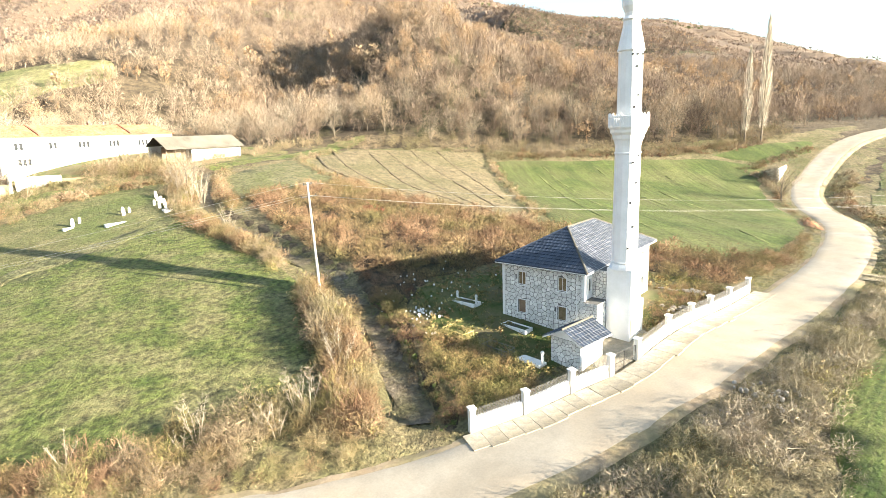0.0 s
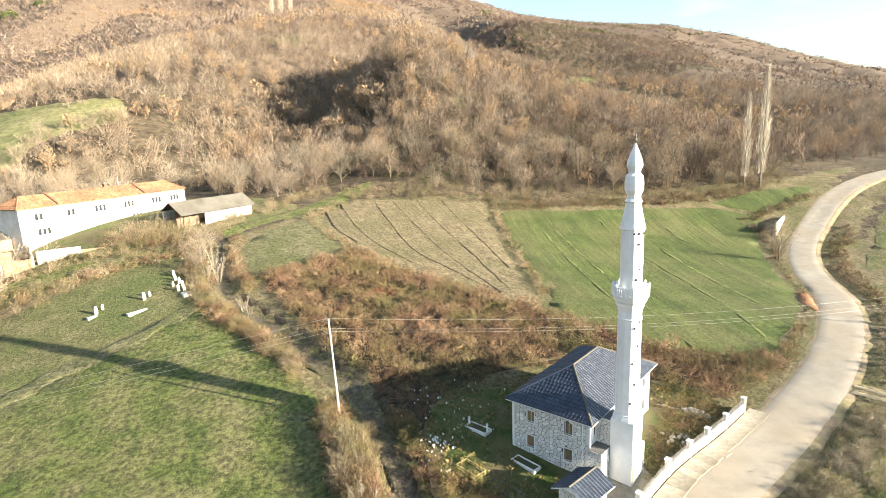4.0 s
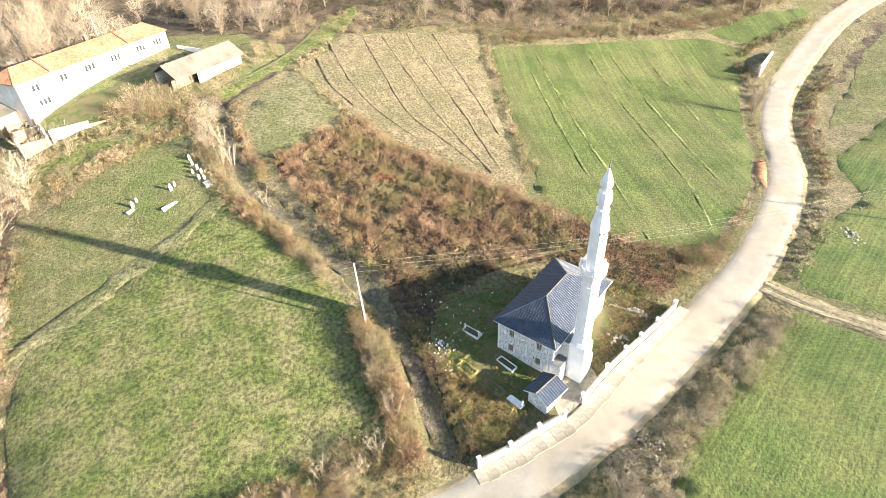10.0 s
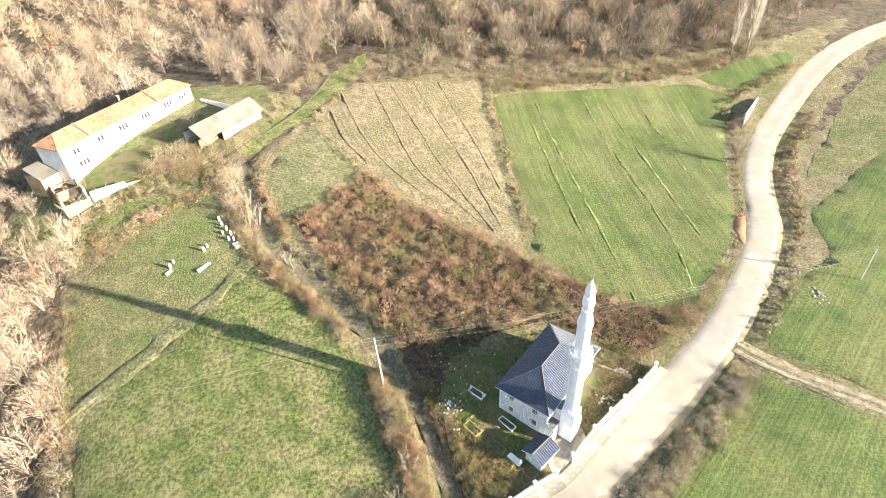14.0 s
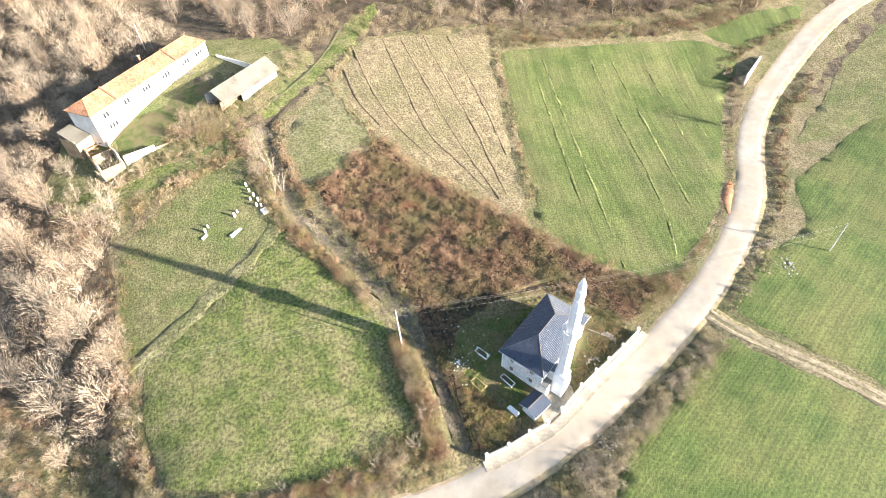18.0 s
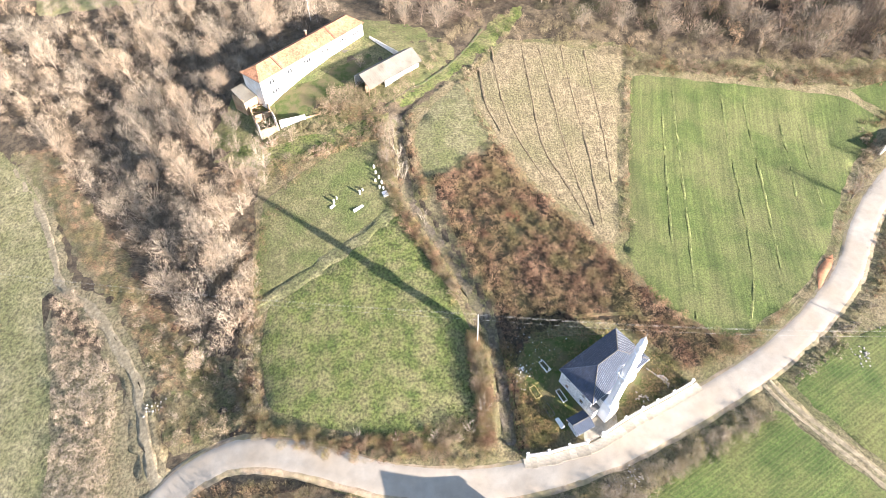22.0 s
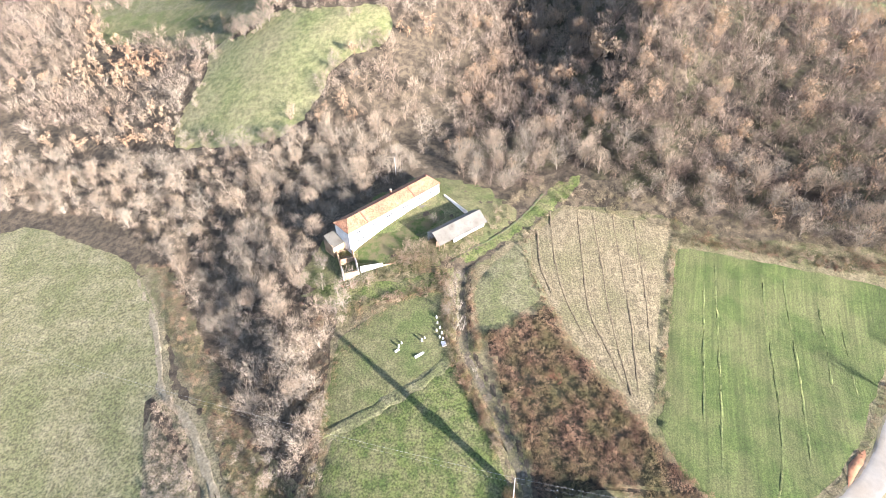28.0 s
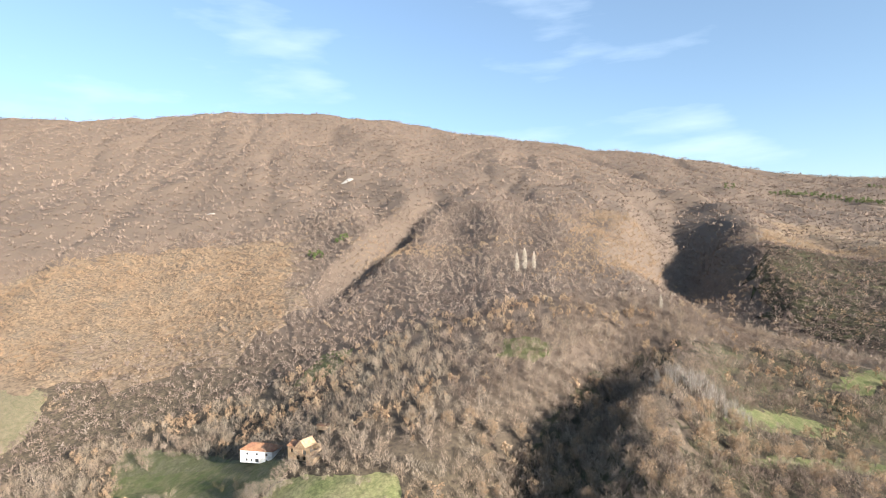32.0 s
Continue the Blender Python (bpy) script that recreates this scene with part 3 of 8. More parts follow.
# ---- the ground ----
def ground_sheet():
    radii = np.concatenate([np.arange(0, 160, 2.5), np.arange(160, 420, 5), np.arange(420, 1000, 11), np.arange(1000, 2700, 25), [2760, 3000, 3400, 4000]])
    ang = np.radians(np.concatenate([np.linspace(-56, 64, 330, endpoint=False), np.linspace(64, 304, 60, endpoint=False)]))
    count = len(ang)
    rr, aa = np.meshgrid(radii[1:], ang, indexing="ij")
    x, y = -20 + rr * np.sin(aa), 10 + rr * np.cos(aa)
    z = land(x, y) + 0.12 * (value_noise(x / 5, y / 5) - 0.5)
    verts = np.concatenate([[[-20, 10, gz(-20, 10)]], np.stack([x, y, z], -1).reshape(-1, 3)])
    i, j = np.meshgrid(np.arange(len(radii) - 2), np.arange(count), indexing="ij")
    a, b = 1 + i * count + j, 1 + i * count + (j + 1) % count
    faces = np.stack([a, a + count, b + count, b], -1).reshape(-1, 4)
    core = np.array([[0, 1 + k, 1 + (k + 1) % count, 1 + (k + 1) % count] for k in range(count)])
    tri = np.concatenate([np.concatenate([faces[:, [0, 1, 2]], faces[:, [0, 2, 3]]]), core[:, :3]])
    return tagged(soup("ground", verts, tri[:, ::-1], M_GROUND, smooth=True), "hillside ground of dry brown grass, soil and leaf litter", "ground", kind="structure")


def inside(px, py, poly):
    c = np.zeros(px.shape, bool)
    for (ax, ay), (bx, by) in zip(poly, poly[1:] + poly[:1]):
        t = (ay > py) != (by > py)
        with np.errstate(divide="ignore", invalid="ignore"):
            c ^= t & (px < (bx - ax) * (py - ay) / (by - ay) + ax)
    return c


def smooth_outline(poly, step=2.5, wobble=0.8, seed=0):
    """A rounded, slightly ragged outline through the corners."""
    out, n = [], len(poly)
    for k in range(n):
        p0, p1, p2, p3 = (np.array(poly[(k + d) % n], float) for d in (-1, 0, 1, 2))
        steps = max(2, int(np.linalg.norm(p2 - p1) / step))
        for s in np.arange(steps) / steps:
            p = 0.5 * (2 * p1 + (p2 - p0) * s + (2 * p0 - 5 * p1 + 4 * p2 - p3) * s**2 + (3 * p1 - p0 - 3 * p2 + p3) * s**3)
            p = 0.5 * p + 0.5 * (p1 + (p2 - p1) * s)
            out.append((p[0] + wobble * (2 * float(value_noise(p[0] / 3 + seed, p[1] / 3)) - 1), p[1] + wobble * (2 * float(value_noise(p[0] / 3, p[1] / 3 + seed + 5)) - 1)))
    return out


def drape(name, poly, material, label, category, up=0.3, step=4.0, wobble=0.8, relief=0.12, edge=2.5):
    """A patch of ground cover laid over the land inside an outline."""
    ring = smooth_outline(poly, edge, wobble, len(poly))
    xs, ys = [p[0] for p in ring], [p[1] for p in ring]
    gx, gy = np.meshgrid(np.arange(min(xs), max(xs), step), np.arange(min(ys), max(ys), step))
    gx = gx + (value_noise(gx, gy) - 0.5) * step * 0.5
    ok = inside(gx, gy, ring)
    pts = [Vector(p) for p in ring] + [Vector(p) for p in zip(gx[ok], gy[ok])]
    v, _, f, *_ = geometry.delaunay_2d_cdt(pts, [(i, (i + 1) % len(ring)) for i in range(len(ring))], [], 1, 0.01)
    v = np.array([(p.x, p.y) for p in v])
    z = land(v[:, 0], v[:, 1]) + up + relief * (value_noise(v[:, 0] / 4, v[:, 1] / 4) - 0.3)
    k = np.arange(len(v)) < len(ring)
    z[k] -= up - 0.09 if up > 0.15 else up + 0.1
    f = np.array([t for t in f if len(t) == 3])
    return tagged(soup(name, np.column_stack([v, z]), f, material, smooth=True), label, category, kind="structure")


def centreline(pts, step=2.0):
    out = []
    P = [np.array(p, float) for p in pts]
    P = [2 * P[0] - P[1]] + P + [2 * P[-1] - P[-2]]
    for p0, p1, p2, p3 in zip(P, P[1:], P[2:], P[3:]):
        n = max(2, int(np.linalg.norm(p2 - p1) / step))
        for s in np.arange(n) / n:
            out.append(0.5 * (2 * p1 + (p2 - p0) * s + (2 * p0 - 5 * p1 + 4 * p2 - p3) * s**2 + (3 * p1 - p0 - 3 * p2 + p3) * s**3))
    out.append(P[-2])
    return np.array(out)


def strip(name, pts, width, material, label, category, up=0.35, ragged=0.3, crown=0.06, skirt=0.5, hug=False, bank=0.0):
    """A road or path laid along a line, with a slight crown and edges (or sloping banks) that run into the ground."""
    c = centreline(pts)
    d = np.gradient(c, axis=0)
    d /= np.linalg.norm(d, axis=1)[:, None]
    side = np.stack([d[:, 1], -d[:, 0]], 1)
    z0 = land(c[:, 0], c[:, 1])
    for _ in range(4):
        z0 = np.convolve(np.pad(z0, 2, mode="edge"), np.ones(5) / 5, "valid")
    rows = []
    for f, dz in ((-1.0, -skirt), (-0.86, 0.0), (-0.5, crown * 0.7), (0.0, crown), (0.5, crown * 0.7), (0.86, 0.0), (1.0, -skirt)):
        w = width / 2 * f
        p = c + side * w
        if abs(f) > 0.8:
            p = p + side * (np.sign(f) * ragged * (2 * value_noise(c[:, 0] / 2.2 + 9 * f, c[:, 1] / 2.2) - 1))[:, None]
        own = land(p[:, 0], p[:, 1])
        rows.append(np.column_stack([p, (own if hug else np.maximum(0.7 * z0 + 0.3 * own, own - 0.1)) + up + dz]))
    if bank:
        for f, at in ((-1.0, 0), (1.0, len(rows))):
            p = c + side * ((width / 2 + bank) * f)
            rows.insert(at if f < 0 else len(rows), np.column_stack([p, land(p[:, 0], p[:, 1]) - 0.12]))
    v = np.stack(rows, 1)
    n, k = v.shape[:2]
    i, j = np.meshgrid(np.arange(n - 1), np.arange(k - 1), indexing="ij")
    a = i * k + j
    return tagged(soup(name, v.reshape(-1, 3), np.stack([a, a + k, a + k + 1, a + 1], -1).reshape(-1, 4)[:, ::-1], material), label, category, kind="structure")


ROAD_LINE = [(-112, -40), (-106, -18), (-101, -7), (-94, -1), (-86, 2), (-79, 2), (-70, 0), (-59, -4), (-48, -8), (-35, -10.5), (-25, -11), (-12, -10), (2, -7), (16, -2), (31, 4), (46, 11), (63, 21.5), (79, 34), (95, 52), (111, 66), (130, 77), (155, 89), (183, 97), (215, 100), (260, 98), (330, 80)]
FIELD_A = [(-78, 40), (-69.5, 44.4), (-59, 50.2), (-44, 61.5), (-42, 60), (-35, 44), (-29, 32), (-27, 23), (-28, 4), (-31, 1), (-41, 0), (-56, 2.5), (-68, 7), (-77, 13), (-80, 26)]
GRAVEYARD = [(-82, 72), (-74, 78), (-62, 85), (-48, 89), (-43, 67), (-42.5, 63), (-57, 53.4), (-64, 49.4), (-70, 46), (-82, 40.4), (-83, 52)]
PLOUGH = [(-1, 132), (-13, 116), (-15, 104), (-10, 87), (-4, 72), (9, 56), (14, 47), (18, 51), (35, 108), (41, 128), (26, 129), (12, 133)]
FIELD_B = [(42, 116), (59, 113), (86, 106), (110, 99), (119, 87), (101, 72), (89, 57), (76, 41), (62, 29), (43, 18), (35, 17), (22, 29), (18, 44), (22, 53), (37, 102)]
FIELD_C = [(114, 101), (136, 104), (156, 99), (145, 91), (124, 90)]
FIELD_D = [(-7, -34), (-4, -25), (7, -16), (25, -8), (39, -2), (46, -12), (56, -26), (70, -60), (-10, -70)]
FIELD_E = [(46, 3), (64, 13), (84, 19), (96, 34), (150, 45), (150, -40), (72, -45), (58, -19)]
FIELD_F = [(108, 46), (131, 60), (152, 72), (190, 84), (250, 80), (240, 40), (160, 44)]
TRIANGLE = [(-36, 92), (-16, 116), (-15, 101), (-12, 89), (-28, 75), (-34, 73)]
SCRUB = [(-34, 72), (-26, 45), (-21, 30), (-17, 26), (0, 25), (14, 24), (34, 17), (22, 29), (14, 44), (-4, 69), (-10, 85), (-17, 82), (-28, 74)]
MEADOW = [(-253, 152), (-216, 139), (-185, 124), (-164, 99), (-153, 78), (-145, 61), (-149, 57), (-139, 32), (-131, 9), (-130, -7), (-134, -30), (-200, -60), (-300, 20), (-310, 120)]
GLADE = [(-151, 271), (-115, 257), (-85, 253), (-79, 244), (-83, 230), (-97, 224), (-108, 214), (-116, 192), (-121, 186), (-138, 179), (-162, 186), (-187, 192), (-193, 206), (-186, 241), (-188, 256), (-180, 267), (-162, 260)]
GLADE_UP = [(-300, 350), (-216, 330), (-199, 295), (-280, 310)]
YARD = [(-18, -5), (-9, -4.5), (0, -2.5), (12, 2), (22, 6), (20, 12), (14, 16), (8, 21), (-2, 22), (-12, 21), (-18, 16), (-18, 4)]

ground_sheet()
drape("valley_grass", [(-62, -24), (-34, -34), (-14, -74), (74, -74), (150, -60), (270, 30), (290, 96), (200, 112), (150, 110), (60, 122), (36, 132), (0, 136), (-20, 118), (-40, 98), (-50, 100), (-84, 92), (-84, 48), (-80, 8), (-62, -4)], M_STRAWLAND, "rough dry grass between the fields", "grass", up=0.06, step=1.8, wobble=0.6, relief=0.05)
drape("scrub_floor", SCRUB, M_LITTER, "dark leaf litter under the bramble thicket", "ground", up=0.14, step=3, wobble=0.6, relief=0.04)
drape("yard_bank", [(-20.8, 30), (-20.2, 6), (-20.4, -5), (-18.3, -5), (-17, 6), (-16, 16), (-13, 20), (-2, 23), (8, 22), (14, 18), (24, 9), (34, 14), (34, 17), (14, 25), (0, 26), (-16, 28)], M_LITTER, "dark litter on the banks round the yard", "ground", up=0.13, step=2, wobble=0.3, relief=0.04)
drape("hollow_grass", [(-146, 55), (-118, 27), (-106, 8), (-100, -5), (-66, -8), (-62, -26), (-90, -34), (-112, -52), (-142, -46), (-139, -5), (-147, 35)], M_STRAWPATH, "dry tan grass beside the meadow path", "grass", up=0.05, step=3, wobble=1.0, relief=0.05)
drape("farm_ground", [(-104, 98), (-92, 122), (-62, 152), (-30, 144), (-18, 126), (-45, 102), (-62, 95), (-84, 92)], M_ROUGH, "trodden rough grass around the farm buildings", "grass", up=0.04, step=3, wobble=1.0, relief=0.04)
for shape in ([(-30, -0.5), (-42, -3.2), (-56, -1.5), (-70, 3.5), (-82, 6), (-82, 4), (-68, 1.5), (-56, -2), (-44, -5.5), (-26, -7), (-25, -3)], [(-25, -3), (-26.8, 0), (-27.4, 10), (-27.2, 24), (-25, 24), (-24.6, 10), (-24.4, 0)], [(44, 2), (62, 12), (82, 24), (100, 42), (120, 58), (140, 68), (160, 80), (150, 82), (128, 71), (110, 60), (94, 46), (78, 29), (62, 17), (46, 7)]):
    drape("dry_verge", shape, M_STRAWLAND, "verge of dry straw-coloured grass", "verge", up=0.14, step=3, wobble=0.6)
# darker ground laid over the flank to deepen the shade between its trees
drape("wood_floor", [(20, 146), (60, 130), (112, 118), (200, 124), (300, 140), (330, 300), (250, 420), (130, 410), (60, 385), (0, 300), (-46, 180), (-20, 152)], M_WOODFLOOR, "leaf litter on the wooded flank, darkened for the shade between trees", "ground", up=0.06, step=6, wobble=4, edge=6, relief=0.05)
drape("pasture", FIELD_A, M_GRASS, "green pasture grass with tufts and pale worn patches", "field")
drape("graveyard_grass", GRAVEYARD, M_ROUGH, "rough grass of the old graveyard", "grass", up=0.25)
drape("stubble_field", PLOUGH, M_STUBBLE, "pale dry stubble field with furrow strips", "field")
drape("sown_field", FIELD_B, M_GRASS_B, "bright green sown field with wheel lines", "field")
drape("small_field", FIELD_C, M_GRASS_B, "small green field by the road bend", "field")
drape("drilled_field", FIELD_D, M_GRASS_D, "lush green drilled field below the road", "field", step=3, relief=0.05)
drape("valley_field", FIELD_E, M_GRASS_D, "green valley field beside the dirt track", "field", step=3, relief=0.05)
drape("far_field", FIELD_F, M_ROUGH, "pale green pasture beyond the road", "field", step=6)
drape("triangle_pasture", TRIANGLE, M_DULL, "small dull green triangular pasture", "field")
drape("dry_meadow", MEADOW, M_MEADOW, "sloping meadow of dry yellow-green grass", "meadow", step=8)
drape("hill_glade", GLADE, M_GLADE, "green clearing on the wooded hillside", "meadow", step=6, wobble=2.0)
drape("upper_glade", GLADE_UP, M_ROUGH, "grassy clearing below the hillside houses", "meadow", step=8, wobble=2.0)
drape("mosque_yard", YARD, M_SHADEGRASS, "weedy grass of the walled yard", "grass", up=0.12, wobble=0.3)
strip("road_shoulder", ROAD_LINE, 7.7, M_SHOULDER, "reddish gravel shoulders along the road", "road", up=0.22, ragged=0.4, skirt=0.08, bank=0.9)
strip("road", ROAD_LINE, 6.6, M_ROAD, "pale dusty asphalt country road", "road", up=0.30, ragged=0.15, crown=0.03, skirt=0.1)
TRACK_LINE = [(40, 4), (43, -3), (49, -12), (57, -25), (66, -42)]
strip("dirt_track", TRACK_LINE, 4.6, M_STRAWPATH, "straw-coloured dirt track between fields", "track", up=0.2, ragged=0.9, crown=0.06, skirt=0.12, hug=True)
for off in (-0.85, 0.85):
    strip("wheel_rut", [(x + off, y + 0.45 * off) for x, y in TRACK_LINE], 0.95, M_RUT, "bare wheel rut of the dirt track", "track", up=0.29, ragged=0.3, crown=0.0, skirt=0.02, hug=True)
drape("lane_mouth", [(-28.5, -6.2), (-24, -7.0), (-20.6, -7.2), (-20.8, -4.5), (-21.4, -1.0), (-24.8, -1.0), (-26.0, -4.0)], M_STRAWLAND, "trodden dirt where the lane meets the road", "lane", up=0.3, step=1.2, wobble=0.3, relief=0.04, edge=1.0)
strip("lane", [(-22.2, -3.4)] + LANE[1:9], 2.8, M_STONYLANE, "sunken muddy stone lane", "lane", up=0.3, ragged=0.5, crown=0.02, skirt=0.12)
RIDGE_LINE = [(-82, 39.2), (-69.5, 45.2), (-62.5, 49.2), (-56, 53), (-44, 62)]
strip("grass_ridge", RIDGE_LINE, 3.2, M_DULL, "low ridge of rough yellow grass between pasture and graveyard", "bank", up=0.36, ragged=1.0, crown=0.03, skirt=0.02, hug=True, bank=2.2)
MEADOW_WAY = [(-101, -3), (-104, 3), (-108, 13), (-112, 24), (-121, 37), (-132, 50), (-144, 60), (-150, 71), (-160, 90), (-178, 114)]
strip("meadow_verge", MEADOW_WAY, 7.0, M_STRAWPATH, "dry grass beside the worn path", "verge", up=0.10, ragged=1.6, crown=0.0, skirt=0.06, hug=True)
strip("meadow_path", MEADOW_WAY, 2.4, M_RUT, "worn beige earth path along the meadow edge", "path", up=0.20, ragged=0.8, crown=0.0, skirt=0.06, hug=True)
drape("hollow_floor", [(-182, 122), (-164, 119), (-139, 84), (-120, 61), (-103, 41), (-92, 32), (-84, 28), (-84, 8), (-98, 3), (-106, 16), (-113, 32), (-124, 48), (-136, 61), (-152, 82)], M_STRAWLAND, "dry grass and litter on the hollow's bank", "ground", up=0.05, step=3, wobble=1.5, relief=0.05)
drape("farm_bank", [(-100, 92), (-83, 95), (-63, 93), (-44, 100), (-46, 92), (-62, 86), (-82, 84)], M_GRASS, "green grass bank below the farm wall", "grass", up=0.2, wobble=1.5)
drape("green_way", [(-46, 105), (-32, 113), (-17, 128), (-1, 149), (11, 152), (2, 139), (-14, 122), (-36, 103)], M_GRASS, "green grassy way behind the shed", "grass", up=0.14, wobble=1.0, step=3)
strip("ditch", [(-41, 100), (-46, 101), (-37, 109), (-30, 114), (-21, 123), (-14, 132), (-8, 141)][1:], 0.7, M_SOIL, "dark ditch along the green way", "ditch", up=0.2, ragged=0.4, crown=0.0, skirt=0.1, hug=True)
drape("shed_grass", [(-52, 104), (-46, 106.5), (-30, 118.5), (-26, 124), (-20, 127), (-32, 112), (-44, 103)], M_ROUGH, "rough grass beside the shed", "grass", up=0.1, wobble=0.8, step=3)
# strips of earth coloured dark for the shadow each furrow ridge throws
for furrow in ([(-6, 131), (-6.5, 111), (-5, 91), (1, 71)], [(5, 131), (4, 107), (3.4, 84), (7.5, 68), (10, 57)], [(11, 130), (11, 104), (10.5, 86), (11, 68), (12, 53)], [(19, 130), (18.3, 106), (17.6, 84), (16, 69), (14.4, 54)], [(27, 128), (26, 106), (24.6, 90), (21.6, 69)], [(-12, 120), (-12, 102), (-9, 90)]):
    strip("furrow", furrow, 0.6, M_FURROW, "earth furrow across the stubble, darkened for its ridge shadow", "furrow", up=0.34, ragged=0.45, crown=0.04, skirt=0.1, hug=True)
for run in ([(54, 108), (45, 72), (36, 41), (30, 22)], [(48, 101), (40, 72), (32, 45)], [(70, 105), (63, 73), (57, 51), (50, 32), (44, 21)], [(77, 103), (71, 73), (65, 52), (60, 36)], [(87, 100), (83, 78), (78, 62)], [(93, 96), (88, 73), (84, 56)]):
    strip("wheel_line", run, 0.6, M_WHEEL, "pale wheel line through the sown field", "wheel line", up=0.35, ragged=0.5, crown=0.0, skirt=0.05, hug=True)
drape("hill_pasture", [(-540, 500), (-450, 468), (-425, 398), (-470, 378), (-570, 440)], M_STRAWPATH, "tan dry pasture at the foot of the oak slope", "meadow", up=1.0, step=9, wobble=6, edge=9)
drape("house_green", [(-320, 388), (-287, 378), (-224, 345), (-196, 320), (-165, 300), (-150, 285), (-158, 270), (-190, 266), (-222, 284), (-262, 311), (-312, 354)], M_DULL, "rough grass around the hillside houses", "meadow", up=0.2, step=5, wobble=3.0)
# ---- the mosque ----
def cells(w, h, size, rng, holes=()):
    """Irregular stone outlines filling a wall face w by h: each a convex polygon, clear of the holes."""
    nx, ny = max(2, round(w / size)), max(2, round(h / (size * 0.85)))
    seeds = [((i + 0.5 + rng.uniform(-0.42, 0.42)) * w / nx, (j + 0.5 + rng.uniform(-0.42, 0.42)) * h / ny) for j in range(ny) for i in range(nx)]
    out = []
    for k, (sx, sy) in enumerate(seeds):
        poly = [(0, 0), (w, 0), (w, h), (0, h)]
        for m, (tx, ty) in enumerate(seeds):
            if m == k or abs(tx - sx) > 3 * w / nx or abs(ty - sy) > 3 * h / ny:
                continue
            mx, my, dx, dy = (sx + tx) / 2, (sy + ty) / 2, tx - sx, ty - sy
            new_poly = []
            for (ax, ay), (bx, by) in zip(poly, poly[1:] + poly[:1]):
                da, db = (ax - mx) * dx + (ay - my) * dy, (bx - mx) * dx + (by - my) * dy
                if da <= 0:
                    new_poly.append((ax, ay))
                if da * db < 0:
                    f = da / (da - db)
                    new_poly.append((ax + (bx - ax) * f, ay + (by - ay) * f))
            poly = new_poly
            if len(poly) < 3:
                break
        if len(poly) < 3:
            continue
        cx, cy = sum(p[0] for p in poly) / len(poly), sum(p[1] for p in poly) / len(poly)
        if any(x0 - 0.05 < cx < x1 + 0.05 and y0 - 0.05 < cy < y1 + 0.05 for x0, x1, y0, y1 in holes):
            continue
        poly = [(cx + (x - cx) * 0.90, cy + (y - cy) * 0.90) for x, y in poly]
        for x0, x1, y0, y1 in holes:
            if x0 < cx < x1:
                poly = [(x, min(y, y0) if cy < y0 else max(y, y1)) for x, y in poly]
            elif y0 < cy < y1:
                poly = [(min(x, x0) if cx < x0 else max(x, x1), y) for x, y in poly]
        out.append(poly)
    return out


def stone_face(origin, along_x, w, h, size, parent, seed, holes=(), single=False, thick=0.05):
    """Clad a wall face with stones. origin: lower left corner; along_x: unit vector to the right as seen from outside."""
    rng = np.random.default_rng(seed)
    o, ax, up = Vector(origin), Vector(along_x), Vector((0, 0, 1))
    out = ax.cross(up)
    allbm = bmesh.new()
    for poly in cells(w, h, size, rng, holes):
        bm = bmesh.new() if single else allbm
        t = thick * rng.uniform(0.6, 1.3)
        cx, cy = sum(p[0] for p in poly) / len(poly), sum(p[1] for p in poly) / len(poly)
        low = [bm.verts.new(o + ax * x + up * y) for x, y in poly]
        top = [bm.verts.new(o + ax * (cx + (x - cx) * 0.9) + up * (cy + (y - cy) * 0.9) + out * t) for x, y in poly]
        bm.faces.new(top)
        for i in range(len(poly)):
            j = (i + 1) % len(poly)
            bm.faces.new((low[i], low[j], top[j], top[i]))
        if single:
            part("stone", bm, M_STONE, parent)
    if single:
        allbm.free()
    else:
        tagged(part("stone_cladding", allbm, M_STONE, parent), kind="stuff")


def wall_with_holes(w, h, thick, holes):
    """A wall in the xz plane, outer face at y=0, with openings right through it."""
    bm = bmesh.new()
    xs = sorted({0.0, w, *[v for q in holes for v in q[:2]]})
    zs = sorted({0.0, h, *[v for q in holes for v in q[2:]]})
    for x0, x1 in zip(xs, xs[1:]):
        run = None
        for z0, z1 in zip(zs, zs[1:]):
            open_here = any(a <= (x0 + x1) / 2 <= b and c <= (z0 + z1) / 2 <= d for a, b, c, d in holes)
            if open_here:
                if run:
                    box(bm, x0, 0, run[0], x1, thick, run[1])
                run = None
            else:
                run = (run[0] if run else z0, z1)
        if run:
            box(bm, x0, 0, run[0], x1, thick, run[1])
    return bm


